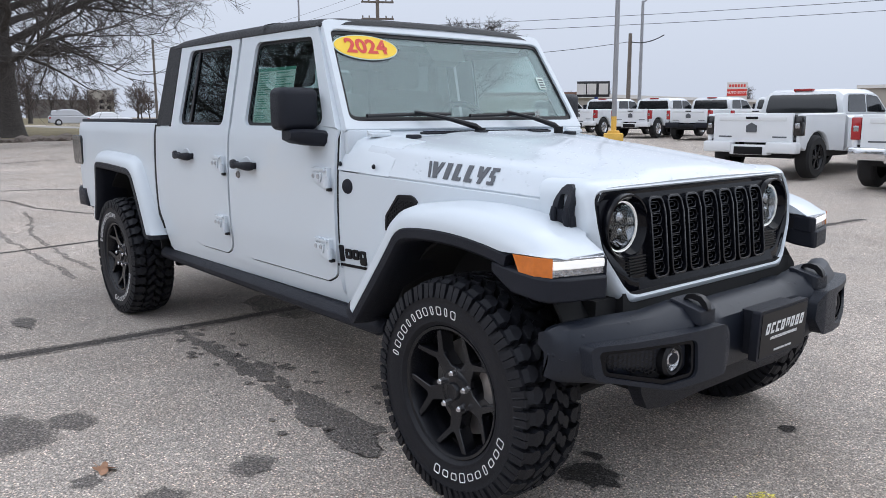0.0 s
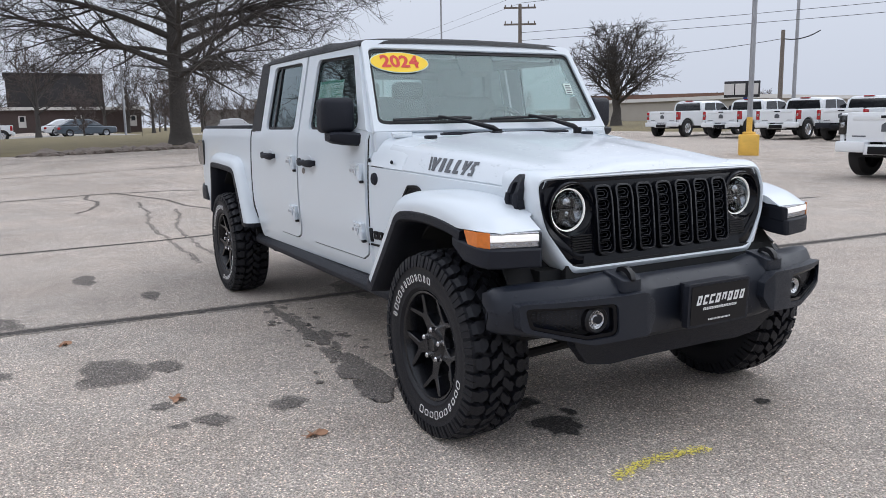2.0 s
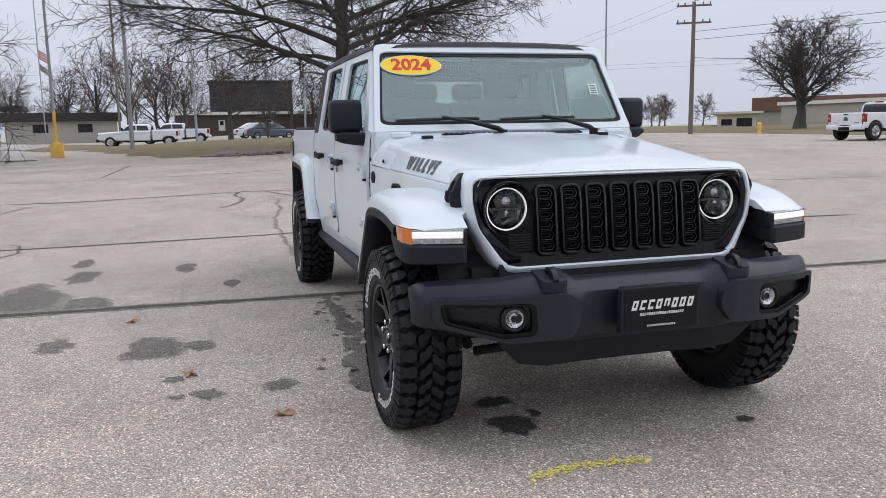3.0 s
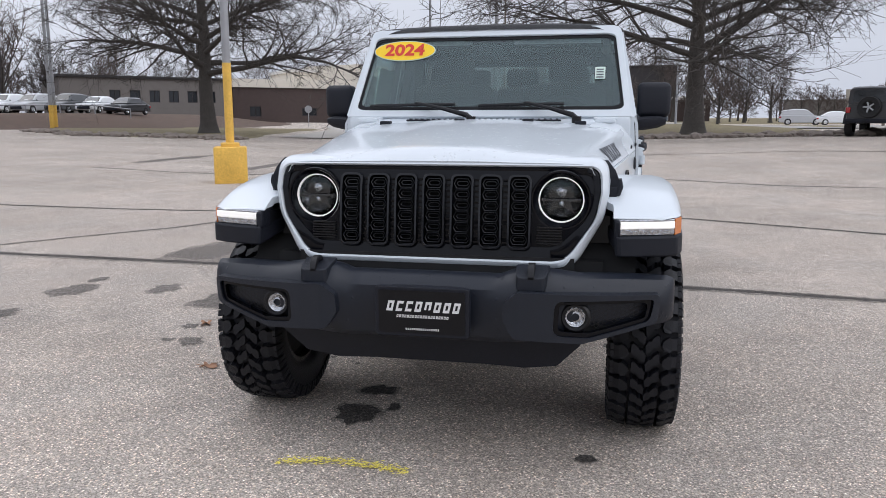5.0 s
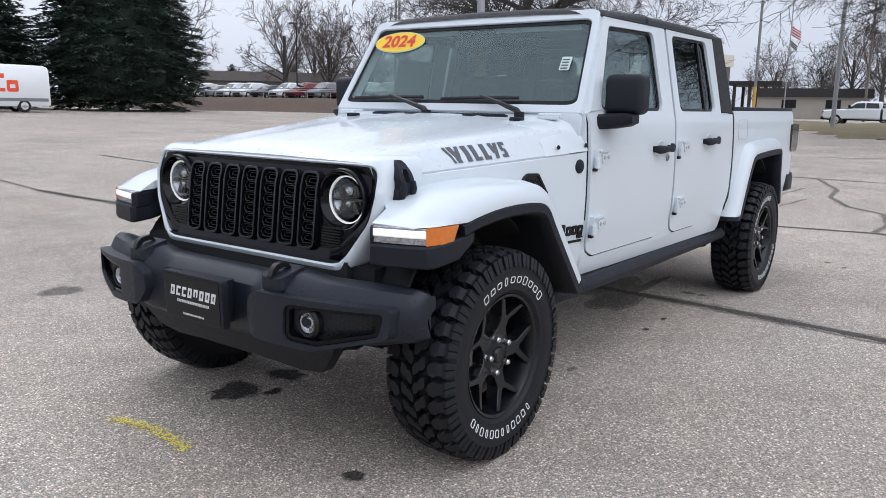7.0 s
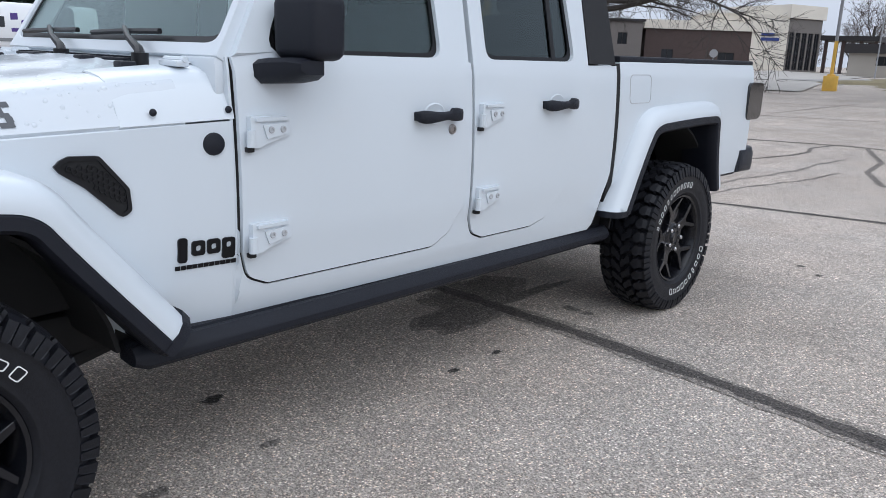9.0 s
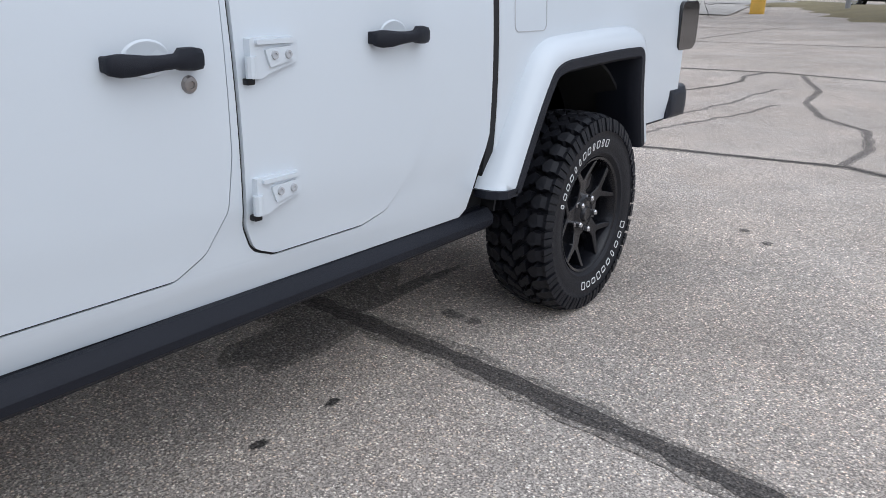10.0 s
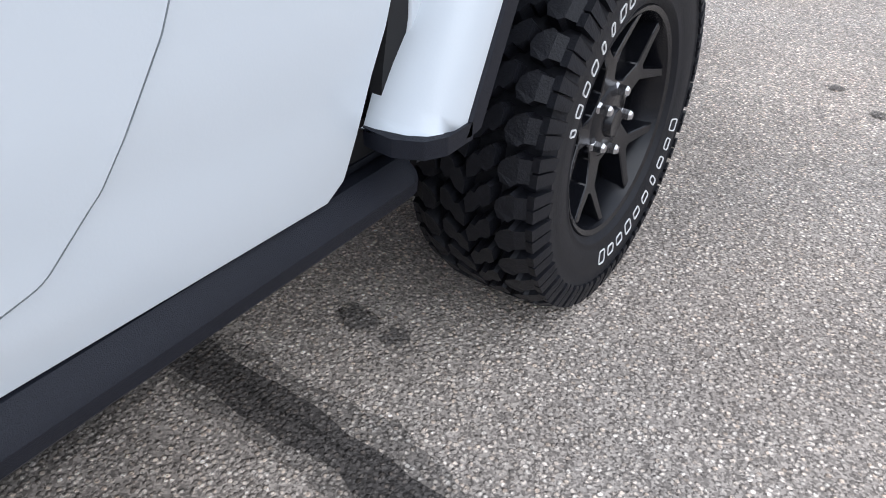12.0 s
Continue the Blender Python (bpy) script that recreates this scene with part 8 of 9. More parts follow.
bm = text_mesh("AUTO BODY", 0.26, 0.0, 0.006)
for v in bm.verts:
    v.co = Vector((-v.co.x, 0.174, 3.35 + v.co.y))
part("lettering", bm, WHITEP, ab, "white letters AUTO BODY", smooth=0)
for k in range(6):
    bm = bmesh.new()
    box(bm, -0.6 + 0.21 * k, -0.46 + 0.21 * k, 0.152, 0.168, 3.77, 3.97)
    part("sign_bar", bm, REDP, ab, smooth=0)
    bm = bmesh.new()
    box(bm, -0.55 + 0.19 * k, -0.45 + 0.19 * k, 0.152, 0.168, 2.73, 2.87)
    part("sign_bar", bm, REDP, ab, smooth=0)
x, y = polar(202.18, 78, 2.4, 1.2)
ss = thing("stop_sign", "grey back of an octagonal stop sign on a post", "sign", Matrix.Translation((x, y, ground_z(x, y))) @ Matrix.Rotation(radians(201.3 + 90), 4, "Z"))
bm = bmesh.new()
oct8 = [(0.38 * math.cos(radians(22.5 + 45 * k)), 0.38 * math.sin(radians(22.5 + 45 * k))) for k in range(8)]
slab(bm, oct8, lambda u, v, w: Vector((u, 0.02 + w, 1.75 + v)), 0.02)
part("plate", bm, GALV, ss)
bm = bmesh.new()
tube(bm, [(0, -0.03, -0.1), (0, -0.03, 2.1)], 0.035, 8)
part("post", bm, GALV, ss)
bm = bmesh.new()
x, y = polar(141.34, 56, 3.1, -1.95)
hyd = thing("fire_hydrant", "yellow fire hydrant on the verge", "hydrant", Matrix.Translation((x, y, ground_z(x, y))))
lathe(bm, [(0.0, 0.80), (0.08, 0.78), (0.14, 0.66), (0.12, 0.62), (0.12, 0.1), (0.17, 0.08), (0.17, -0.1)], 14, "z")
tube(bm, [(-0.24, 0, 0.48), (0.24, 0, 0.48)], 0.07, 8)
part("barrel", bm, YBASE, hyd)


# ---- parked vehicles ----
def paint(name, c):
    return mat(name, c, 0.3, var=0.04, scale=2, coat=0.5)


SILVER, GREYC, REDC, BLACKC, BLUEC, SLATE = paint("silver_paint", (0.45, 0.46, 0.48)), paint("grey_paint", (0.055, 0.058, 0.062)), paint("red_paint", (0.16, 0.02, 0.025)), paint("black_paint", (0.015, 0.015, 0.017)), paint("blue_grey_paint", (0.07, 0.09, 0.11)), paint("slate_paint", (0.19, 0.20, 0.21))
TYREF = mat("far_tyre", (0.014, 0.014, 0.015), 0.8, var=0.2)


def simple_wheel(parent, x, y, r, w, dark):
    bm = bmesh.new()
    s = 1 if y > 0 else -1
    lathe(bm, [(r * 0.60, -w / 2), (r * 0.9, -w / 2), (r, -w * 0.36), (r, w * 0.36), (r * 0.9, w / 2), (r * 0.60, w / 2)], 24, "y", (x, y, r))
    t = part("wheel", bm, TYREF, parent)
    bm = bmesh.new()
    lathe(bm, [(0.0, s * w * 0.40), (r * 0.15, s * w * 0.40), (r * 0.18, s * w * 0.34), (r * 0.52, s * w * 0.30), (r * 0.58, s * w * 0.47), (r * 0.62, s * w * 0.47)], 24, "y", (x, y, r))
    for k in range(6):
        a = k * math.pi / 3
        c, q = Vector((math.cos(a), 0, math.sin(a))), Vector((-math.sin(a), 0, math.cos(a)))
        rows = [[Vector((x, y + s * w * h, r)) + c * (r * rr) + q * (r * 0.07 * k2) for k2, h in ((-1, 0.30), (-0.8, 0.42), (0.8, 0.42), (1, 0.30))] for rr in (0.15, 0.56)]
        ring_faces(bm, rows, close_v=True)
    part("rim", bm, RIMB if dark else CHROME, t)


def shell(bm, stations):
    """A body lofted along x from (x, half width, bottom, top, tuck) stations, with rounded shoulders."""
    rows = []
    for x, w, z0, z1, tk in stations:
        r = min(0.09, (z1 - z0) * 0.3)
        half = [(w - 0.06, z0), (w, z0 + 0.08), (w - tk * 0.3, z0 + (z1 - z0) * 0.55), (w - tk * 0.5, z1 - r), (w - tk - r * 0.4, z1 - r * 0.25), (w - tk - r, z1), (0, z1 + 0.015)]
        rows.append([Vector((x, y, z)) for y, z in half] + [Vector((x, -y, z)) for y, z in half[-2::-1]])
    ring_faces(bm, rows, close_v=True, cap=True)


def house_glass(parent, pts, w0, w1, z0, z1, material=FARG, proud=0.012, name="side_glass"):
    """Panes on both sides of a cabin: outline (x, z) with the width falling from z0 to z1."""
    for s in (-1, 1):
        bm = bmesh.new()
        slab(bm, rounded(pts, 0.04, 2), lambda u, v, w: Vector((u, s * (w0 + (w1 - w0) * (v - z0) / (z1 - z0) + proud + w), v)), 0.012)
        part(name, bm, material, parent)


def pickup(label, col, group="", dark_bumper=False, black_wheels=False, big=1.0):
    t = thing("parked_pickup", label, "pickup truck", None, group)
    bm = bmesh.new()
    L = [(2.92, 0.80, 0.62, 0.98, 0.03), (2.86, 0.93, 0.55, 1.12, 0.03), (2.4, 0.98, 0.5, 1.17, 0.04), (1.3, 0.985, 0.5, 1.24, 0.04), (1.15, 0.985, 0.5, 1.26, 0.04), (-0.95, 0.985, 0.5, 1.27, 0.04)]
    shell(bm, L)
    body = part("body", bm, col, t, bevel=0.0)
    bm = bmesh.new()
    shell(bm, [(1.32, 0.90, 1.20, 1.27, 0.04), (0.72, 0.90, 1.20, 1.72, 0.10), (0.45, 0.90, 1.20, 1.78, 0.12), (-0.80, 0.90, 1.20, 1.77, 0.12), (-0.96, 0.90, 1.20, 1.72, 0.11), (-1.03, 0.89, 1.20, 1.60, 0.10)])
    part("cabin", bm, col, t)
    house_glass(t, [(1.10, 1.30), (0.66, 1.63), (0.10, 1.67), (0.10, 1.30)], 0.905, 0.825, 1.25, 1.75)
    house_glass(t, [(0.02, 1.30), (0.02, 1.67), (-0.76, 1.65), (-0.86, 1.30)], 0.905, 0.825, 1.25, 1.75)
    bm = bmesh.new()
    slab(bm, rounded([(-0.78, 1.28), (0.78, 1.28), (0.70, 1.66), (-0.70, 1.66)], 0.05, 3), lambda u, v, w: Vector((-1.050 + max(0.0, v - 1.56) * 0.35 - w, u, v)), 0.02, cuts=[((0, 1.56), (1, 0))])
    part("rear_glass", bm, FARG, t)
    bm = bmesh.new()
    slab(bm, rounded([(-0.76, 1.30), (0.76, 1.30), (0.68, 1.69), (-0.68, 1.69)], 0.05, 3), lambda u, v, w: Vector((1.30 - (v - 1.27) * 1.30 + 0.03 + w, u, v)), 0.012)
    part("windscreen", bm, FARG, t)
    # bed
    for s in (-1, 1):
        bm = bmesh.new()
        arch = [(-2.28 + 0.50 * math.cos(a), 0.42 + 0.50 * math.sin(a)) for a in np.linspace(0.25, math.pi - 0.25, 9)]
        poly = [(-1.10, 0.52)] + arch + [(-2.98, 0.62), (-3.0, 0.70), (-3.0, 1.26), (-1.10, 1.28)]
        slab(bm, poly[::-1], lambda u, v, w: Vector((u, s * (0.985 + w), v)), 0.10)
        part("bed_side", bm, col, t, bevel=0.03)
    bm = bmesh.new()
    box(bm, -2.98, -1.10, -0.90, 0.90, 0.72, 0.76)
    box(bm, -1.14, -1.08, -0.92, 0.92, 0.6, 1.24)
    box(bm, -2.85, 2.6, -0.75, 0.75, 0.40, 0.62)
    part("underbody", bm, DARK, t)
    bm = bmesh.new()
    box(bm, -3.03, -2.96, -0.83, 0.83, 0.70, 1.27, 0.02)
    box(bm, -3.045, -3.02, -0.70, 0.70, 1.12, 1.22, 0.01)
    tg = part("tailgate", bm, col, t)
    bm = bmesh.new()
    box(bm, -3.052, -3.03, -0.13, 0.13, 1.155, 1.205, 0.008)
    part("gate_handle", bm, BLACKP, tg)
    bm = bmesh.new()
    slab(bm, [(-0.11, 0.90), (0.11, 0.90), (0.11, 1.03), (0, 1.09), (-0.11, 1.03)], lambda u, v, w: Vector((-3.035 - w - 0.012, u, v)), 0.012)
    part("badge", bm, DECAL, tg, smooth=0)
    for y in (0.42, -0.72):
        bm = bmesh.new()
        box(bm, -3.04, -3.03, y, y + 0.28, 0.80, 0.825)
        part("badge_bar", bm, DECAL, tg, smooth=0)
    for s in (-1, 1):
        bm = bmesh.new()
        box(bm, -3.03, -2.86, min(s * 0.84, s * 1.0), max(s * 0.84, s * 1.0), 0.84, 1.22, 0.02)
        tl = part("tail_lamp", bm, SMOKE if black_wheels else REDL, t, "smoked tail lamp" if black_wheels else "red tail lamp")
        bm = bmesh.new()
        box(bm, -3.035, -3.0, min(s * 0.87, s * 0.96), max(s * 0.87, s * 0.96), 0.98, 1.08, 0.008)
        part("reverse_lens", bm, LENSC, tl)
        bm = bmesh.new()
        box(bm, 0.98, 1.14, min(s * 0.99, s * 1.25), max(s * 0.99, s * 1.25), 1.28, 1.52, 0.04)
        box(bm, 1.02, 1.12, min(s * 0.94, s * 1.05), max(s * 0.94, s * 1.05), 1.30, 1.36, 0.01)
        part("mirror", bm, PLAST, t)
        bm = bmesh.new()
        box(bm, 2.70, 2.93, min(s * 0.62, s * 0.92), max(s * 0.62, s * 0.92), 0.88, 1.06, 0.03)
        part("headlamp", bm, LENSC, t)
    bm = bmesh.new()
    box(bm, -3.16, -2.94, -0.98, -0.36, 0.50, 0.72, 0.04)
    box(bm, -3.16, -2.94, 0.36, 0.98, 0.50, 0.72, 0.04)
    box(bm, -3.13, -2.94, -0.40, 0.40, 0.46, 0.66, 0.02)
    rb = part("rear_bumper", bm, PLAST if dark_bumper else (CHROME if black_wheels is None else col), t)
    bm = bmesh.new()
    box(bm, -3.145, -3.12, -0.30, 0.30, 0.47, 0.62, 0.01)
    part("plate_recess", bm, BLACKP, rb)
    bm = bmesh.new()
    box(bm, 2.84, 2.95, -0.66, 0.66, 0.70, 1.06, 0.03)
    box(bm, 2.80, 3.02, -0.95, 0.95, 0.44, 0.66, 0.05)
    part("grille", bm, PLAST, t)
    bm = bmesh.new()
    box(bm, -1.00, -0.86, -0.20, 0.20, 1.735, 1.785, 0.01)
    part("brake_light", bm, REDL, t)
    for x in (1.98, -2.28):
        for s in (-1, 1):
            simple_wheel(t, x, s * 0.86, 0.42, 0.28, bool(black_wheels))
    return t


def place(ob, x, y, az, dz=0.0, scale=1.0):
    ob.matrix_world = Matrix.Translation((x, y, ground_z(x, y) + dz)) @ Matrix.Rotation(radians(az), 4, "Z") @ Matrix.Scale(scale, 4)
    return ob


ROW = "white pickups parked in a row"
place(pickup("white heavy pickup with black wheels and dark tail lamps", PAINT2, ROW, black_wheels=True), -6.05, 15.15, 90)
place(pickup("white pickup with chrome bumper and red tail lamps", PAINT2, ROW, black_wheels=None), -2.85, 14.40, 90)
wp = place(pickup("white pickup with red tail lamps in a row", PAINT2, ROW), -26.7, 29.5, 96)
place(pickup("white pickup with dark rear bumper in a row", PAINT2, ROW, dark_bumper=True), -16.9, 29.3, 96)
for x, y in ((-23.0, 29.5), (-19.9, 29.4), (-13.9, 29.2)):
    copy_thing(wp, Matrix.Translation((x, y, ground_z(x, y))) @ Matrix.Rotation(radians(96), 4, "Z"))
place(pickup("dark grey pickup parked by the kerb", GREYC, "", dark_bumper=True, black_wheels=True), -23.50, 12.07, 158)


def car(kind, label, col, group=""):
    t = thing("parked_car", label, "car", None, group)
    suv = kind == "suv"
    h = 1.0 if suv else 0.86
    top = 1.70 if suv else 1.44
    bm = bmesh.new()
    shell(bm, [(2.28, 0.66, 0.42, 0.66, 0.03), (2.18, 0.82, 0.30, 0.80, 0.04), (1.5, 0.89, 0.24, h - 0.02, 0.05), (0.8, 0.90, 0.24, h + 0.03, 0.05), (-1.4, 0.90, 0.24, h + 0.06, 0.06), (-2.15, 0.86, 0.30, h + (0.05 if suv else 0.02), 0.06), (-2.28, 0.74, 0.40, h - 0.08, 0.04)])
    part("body", bm, col, t)
    bm = bmesh.new()
    rear = [(-2.12, 0.80, h, h + 0.05, 0.05), (-1.95, 0.80, h, top - 0.14, 0.16)] if suv else [(-1.95, 0.78, h, h + 0.05, 0.05), (-1.15, 0.79, h, top - 0.06, 0.18)]
    shell(bm, (rear + [(-0.8, 0.80, h, top, 0.19), (0.15, 0.80, h, top - 0.01, 0.19), (0.45, 0.80, h, top - 0.08, 0.18), (1.15, 0.79, h, h + 0.06, 0.06)])[::-1])
    part("cabin", bm, col, t)
    x1 = -1.75 if suv else -1.25
    house_glass(t, [(0.85, h + 0.08), (0.38, top - 0.14), (-0.30, top - 0.08), (-0.30, h + 0.08)], 0.80, 0.62, h, top)
    house_glass(t, [(-0.38, h + 0.08), (-0.38, top - 0.08), (x1 + 0.2, top - 0.12), (x1, h + 0.10)], 0.80, 0.62, h, top)
    bm = bmesh.new()
    slab(bm, rounded([(-0.66, 0.12), (0.66, 0.12), (0.54, 0.92), (-0.54, 0.92)], 0.05, 2), lambda u, v, w: Vector((1.15 - 0.70 * v + 0.03 + w, u, h + 0.04 + (top - h - 0.10) * v)), 0.012)
    part("windscreen", bm, FARG, t)
    bm = bmesh.new()
    xa, xb = (-2.12, -1.95) if suv else (-1.95, -1.15)
    slab(bm, rounded([(-0.64, 0.15), (0.64, 0.15), (0.54, 0.88), (-0.54, 0.88)], 0.05, 2), lambda u, v, w: Vector((xa + (xb - xa) * v - 0.03 - w, u, h + 0.04 + (top - h - 0.14) * v)), 0.012)
    part("rear_glass", bm, FARG, t)
    for s in (-1, 1):
        bm = bmesh.new()
        box(bm, 1.95, 2.24, min(s * 0.50, s * 0.80), max(s * 0.50, s * 0.80), 0.60, 0.74, 0.03)
        part("headlamp", bm, LENSC, t)
        bm = bmesh.new()
        box(bm, -2.26, -2.05, min(s * 0.55, s * 0.86), max(s * 0.55, s * 0.86), h - 0.26, h - 0.08, 0.03)
        part("tail_lamp", bm, REDL, t)
        for x in (1.38, -1.38):
            simple_wheel(t, x, s * 0.80, 0.35 if suv else 0.32, 0.21, False)
    bm = bmesh.new()
    box(bm, 2.10, 2.30, -0.55, 0.55, 0.36, 0.60, 0.03)
    part("bumper_grille", bm, PLAST, t)
    bm = bmesh.new()
    box(bm, -2.3, -2.15, -0.6, 0.6, 0.32, 0.46, 0.02)
    part("rear_valance", bm, PLAST, t)
    return t


CARPARK = "cars in the far car park"
rnd = random.Random(9)
cols = ((PAINT2, "white"), (SILVER, "silver"), (BLACKC, "black"), (REDC, "dark red"), (SLATE, "grey"), (GREYC, "dark grey"))
order = (2, 0, 5, 1, 0, 3, 4, 3, 0, 5, 0, 0, 4, 0, 0, 2, 1)
for k, c in enumerate(order):
    x, y = -56.56 + 0.126 * k + rnd.uniform(-0.3, 0.3), -39.27 - 2.787 * k
    kind = "sedan" if k in (0, 1, 5, 9, 12) else "suv"
    cc, nm = cols[c]
    place(car(kind, f"{nm} {'sport utility' if kind == 'suv' else 'saloon'} car parked on top of the bank", cc, CARPARK), x, y, 2.6 + rnd.uniform(-4, 4), bank_z(x, y) - ground_z(x, y))
# rail along the noses of the parked cars
rail = thing("guard_rail", "pale galvanised guard rail on posts before the parked cars", "railing")
ends = [(-53 + 0.143 * k, -36.62 - 3.07 * k) for k in range(17)]
for p, q in zip(ends, ends[1:]):
    z0, z1 = bank_z(*p), bank_z(*q)
    bm = bmesh.new()
    tube(bm, [(*p, z0 - 0.2), (*p, z0 + 0.72)], 0.045, 8)
    part("post", bm, GALV, rail)
    bm = bmesh.new()
    tube(bm, [(*p, z0 + 0.66), (*q, z1 + 0.66)], 0.045, 8)
    part("rail", bm, GALV, rail)
place(car("sedan", "blue-grey saloon parked across the street", BLUEC), -68.0, 3.4, 96, 0.02)
place(car("sedan", "white saloon parked across the street", PAINT2), -72.5, 2.6, 96, 0.02)
place(car("suv", "silver sport utility car by the verge", SILVER), -87.5, 21.0, 80, 0.0)
place(car("sedan", "white saloon by the verge", PAINT2), -86.5, 24.5, 80, 0.0)
place(pickup("white pickup with topper across the street", PAINT2), -62.7, -7.2, 268, 0.06)
place(pickup("white pickup parked up the street", PAINT2), -69.5, -4.9, 268, 0.06)

# black off-road car with a spare wheel on its back
ox = thing("offroad_car", "black boxy off-road car with a rear spare wheel", "car")
bm = bmesh.new()
shell(bm, [(1.95, 0.70, 0.60, 1.05, 0.03), (1.9, 0.74, 0.55, 1.12, 0.03), (0.75, 0.78, 0.5, 1.20, 0.03), (-1.95, 0.79, 0.5, 1.22, 0.03), (-2.0, 0.76, 0.55, 1.2, 0.03)])
part("body", bm, BLACKC, ox)
bm = bmesh.new()
shell(bm, [(0.80, 0.74, 1.18, 1.25, 0.03), (0.55, 0.74, 1.18, 1.82, 0.07), (-1.85, 0.76, 1.18, 1.86, 0.08), (-1.97, 0.75, 1.18, 1.80, 0.08)])
part("hardtop", bm, BLACKC, ox)
house_glass(ox, [(0.55, 1.28), (0.45, 1.74), (-0.45, 1.76), (-0.45, 1.28)], 0.75, 0.68, 1.2, 1.85)
house_glass(ox, [(-0.55, 1.28), (-0.55, 1.76), (-1.75, 1.76), (-1.75, 1.28)], 0.75, 0.68, 1.2, 1.85)
bm = bmesh.new()
slab(bm, rounded([(-0.60, 1.30), (0.60, 1.30), (0.56, 1.72), (-0.56, 1.72)], 0.05, 3), lambda u, v, w: Vector((-1.985 - w, u, v)), 0.012)
part("rear_glass", bm, FARG, ox)
bm = bmesh.new()
lathe(bm, [(0.0, -0.02), (0.16, -0.02), (0.22, -0.06), (0.24, -0.10), (0.38, -0.12), (0.40, -0.06), (0.40, 0.10)], 28, "x", (-2.10, 0, 1.10))
part("spare_wheel", bm, TYREF, ox)
bm = bmesh.new()
for k in range(5):
    a = k * 2 * math.pi / 5
    tube(bm, [(-2.14, 0, 1.10), (-2.15, 0.2 * math.cos(a), 1.10 + 0.2 * math.sin(a))], 0.03, 6)
part("spare_rim", bm, SILVER, ox)
for s in (-1, 1):
    bm = bmesh.new()
    box(bm, -2.06, -1.98, min(s * 0.64, s * 0.80), max(s * 0.64, s * 0.80), 0.88, 1.10, 0.02)
    part("tail_lamp", bm, REDL, ox)
    for x in (1.25, -1.25):
        bm = bmesh.new()
        rows = []
        for a in np.linspace(0.1, math.pi - 0.1, 9):
            rows.append([Vector((x + r * math.cos(a), s * y, 0.42 + r * math.sin(a))) for r, y in ((0.50, 0.70), (0.50, 0.93), (0.55, 0.93), (0.58, 0.70))])
        ring_faces(bm, rows, close_v=True, cap=True)
        part("fender", bm, PLAST, ox)
        simple_wheel(ox, x, s * 0.78, 0.40, 0.26, True)
bm = bmesh.new()
box(bm, -2.15, -1.98, -0.80, 0.80, 0.52, 0.68, 0.03)
box(bm, 1.95, 2.15, -0.80, 0.80, 0.52, 0.70, 0.03)
part("bumper", bm, PLAST, ox)
place(ox, -29.9, 10.9, 152, scale=0.98)

# delivery van with plain colour shapes
van = thing("delivery_van", "white high-roof delivery van with purple and orange shapes", "van")
bm = bmesh.new()
rows = []
for x, w, z0, z1, tk in ((3.42, 0.70, 0.55, 0.95, 0.06), (3.30, 0.86, 0.40, 1.16, 0.08), (2.75, 0.94, 0.34, 1.38, 0.10), (2.35, 0.96, 0.32, 1.80, 0.16), (1.75, 0.97, 0.32, 2.55, 0.20), (1.30, 0.97, 0.32, 2.72, 0.20), (-3.2, 0.97, 0.34, 2.66, 0.16), (-3.42, 0.95, 0.40, 2.55, 0.14)):
    r = 0.10
    half = [(w - 0.05, z0), (w, z0 + 0.10), (w, z0 + (z1 - z0) * 0.5), (w - tk * 0.45, z1 - 0.25 if z1 > 2 else z1 - r), (w - tk, z1 - r), (w - tk - 0.12, z1), (0, z1 + 0.03)]
    rows.append([Vector((x, y, z)) for y, z in half] + [Vector((x, -y, z)) for y, z in half[-2::-1]])
ring_faces(bm, rows, close_v=True, cap=True)
part("body", bm, PAINT2, van, smooth=50)
vw = lambda v: 0.97 - max(0.0, v - 1.5) * 0.085  # noqa: E731
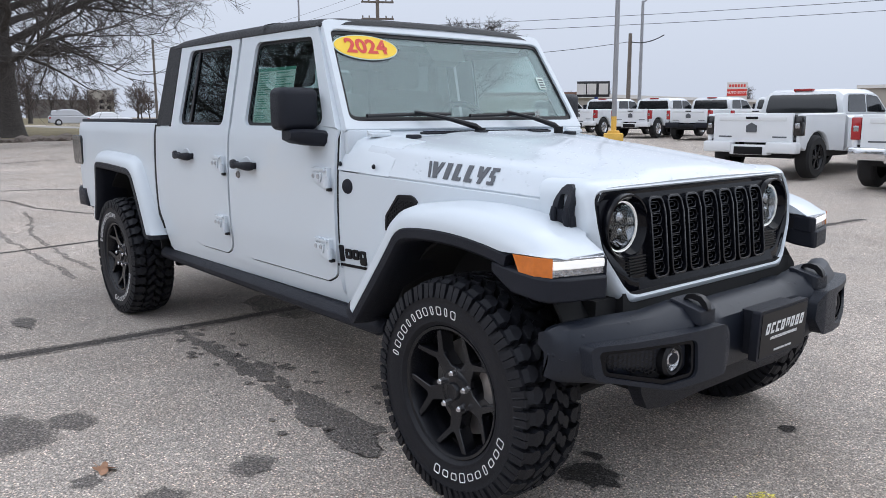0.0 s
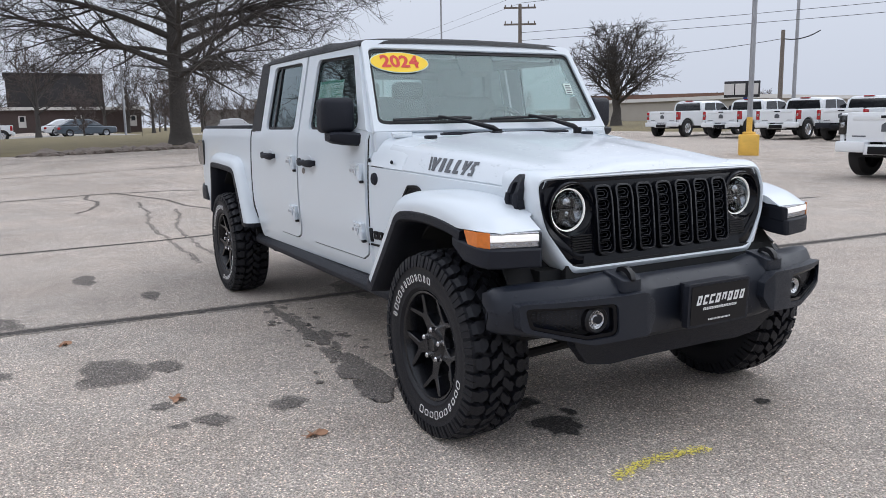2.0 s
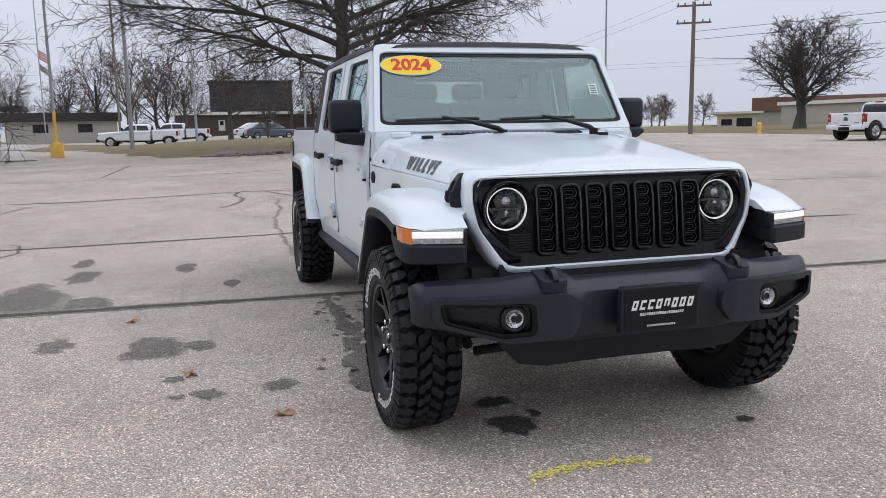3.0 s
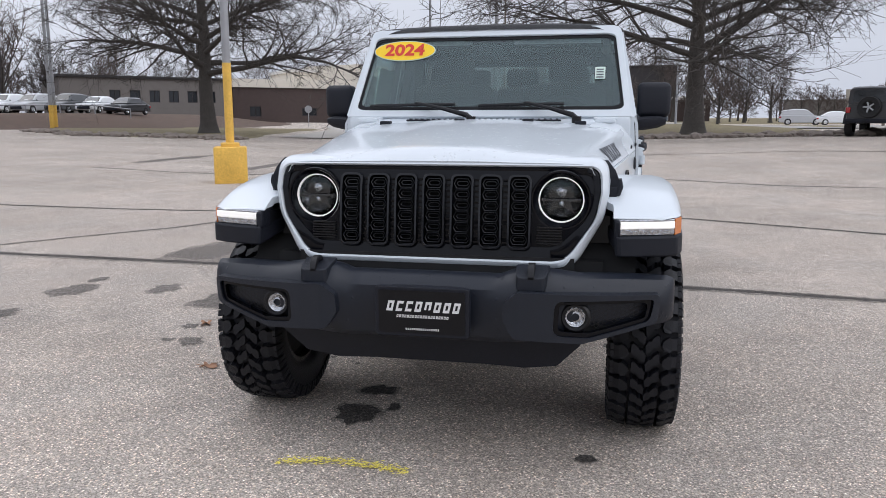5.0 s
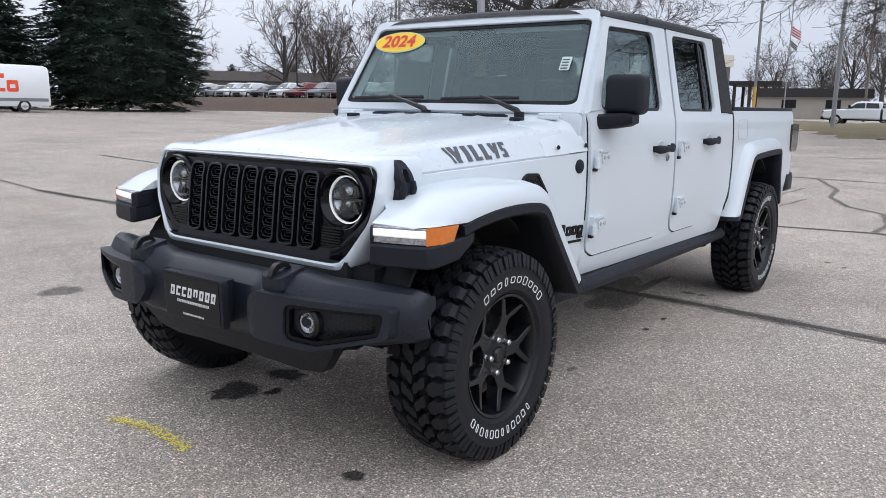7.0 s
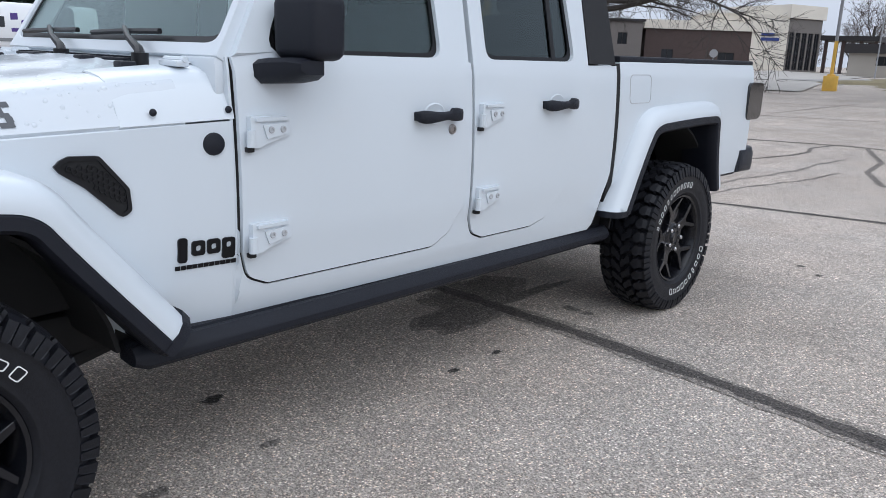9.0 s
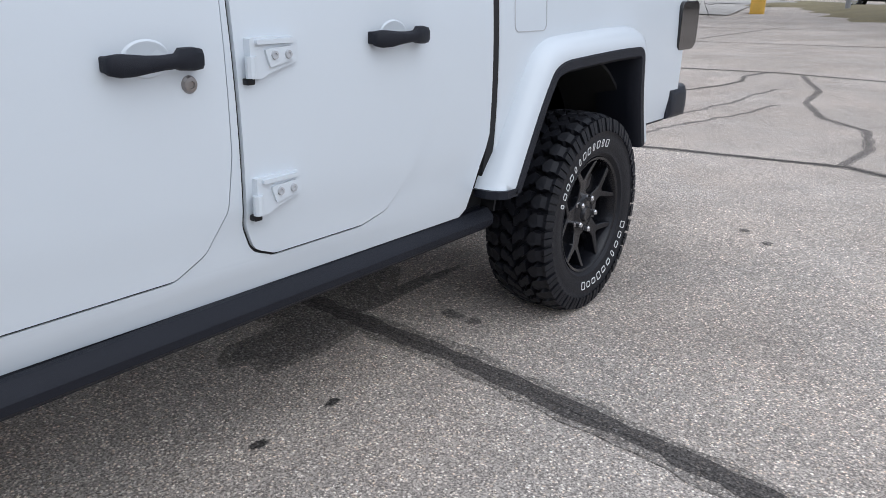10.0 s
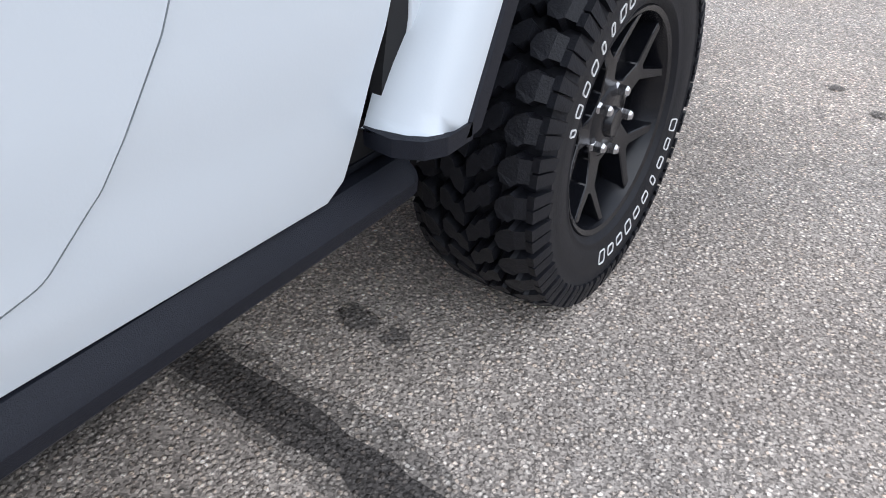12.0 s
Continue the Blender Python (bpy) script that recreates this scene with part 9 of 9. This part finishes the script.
for s in (-1, 1):
    bm = bmesh.new()
    slab(bm, rounded([(2.35, 1.40), (2.02, 1.92), (1.42, 1.95), (1.42, 1.38)], 0.06, 3), lambda u, v, w: Vector((u, s * (vw(v) + 0.012 + w), v)), 0.015)
    part("door_glass", bm, FARG, van)
    bm = bmesh.new()
    slab(bm, [(2.3, 0.62), (2.3, 0.80), (-3.3, 0.80), (-3.3, 0.62)], lambda u, v, w: Vector((u, s * (0.985 + w), v)), 0.02)
    part("side_trim", bm, SLATE, van)
    for nm, mm, shapes in (("purple_shape", mat("purple_print", (0.065, 0.030, 0.20), 0.5, var=0.05), ((0.75, 1.12, 1.15, 2.15, 0), (0.15, 0.60, 1.15, 1.80, 1), (-0.50, -0.02, 1.15, 2.15, 1))), ("orange_shape", mat("orange_print", (0.75, 0.075, 0.02), 0.5, var=0.05), ((-1.05, -0.55, 1.15, 2.15, 0), (-1.75, -1.15, 1.15, 1.80, 1)))):
        for x0, x1, a, b, ring in shapes:
            bm = bmesh.new()
            hole = [[(x0 + 0.16, a + 0.2), (x1 - 0.16, a + 0.2), (x1 - 0.16, a + 0.42), (x0 + 0.16, a + 0.42)][::-1]] if ring else []
            slab(bm, rounded([(x0, a), (x1, a), (x1, b), (x0, b)], 0.1 if ring else 0.02, 3), lambda u, v, w: Vector((u if s > 0 else -0.65 - u, s * (vw(v) + 0.010 + w), v)), 0.008, holes=hole)
            part(nm, bm, mm, van, smooth=0)
    bm = bmesh.new()
    box(bm, 2.95, 3.34, min(s * 0.62, s * 0.93), max(s * 0.62, s * 0.93), 0.95, 1.14, 0.04)
    part("headlamp", bm, LENSC, van)
    bm = bmesh.new()
    box(bm, 1.95, 2.15, min(s * 0.98, s * 1.20), max(s * 0.98, s * 1.20), 1.30, 1.62, 0.04)
    part("mirror", bm, PLAST, van)
    for x in (2.35, -2.0):
        simple_wheel(van, x, s * 0.86, 0.36, 0.24, False)
bm = bmesh.new()
slab(bm, rounded([(-0.80, 0.05), (0.80, 0.05), (0.72, 0.95), (-0.72, 0.95)], 0.08, 3), lambda u, v, w: Vector((2.62 - 0.78 * v + w + 0.05, u, 1.45 + 0.98 * v)), 0.03)
part("windscreen", bm, FARG, van)
bm = bmesh.new()
box(bm, 3.22, 3.48, -0.88, 0.88, 0.36, 0.72, 0.05)
box(bm, 3.36, 3.46, -0.55, 0.55, 0.72, 0.98, 0.03)
part("front_bumper", bm, SLATE, van)
vx, vy = polar(248.7, 45, 1.1, 2.7)
place(van, vx, vy, 350, 0.0, scale=0.87)

for x, side, turn, spin in ((0.0, -1, -148, -4), (-WB, 1, -150, 18), (-WB, -1, -148, -4)):
    put_wheel(x, side, turn, spin)
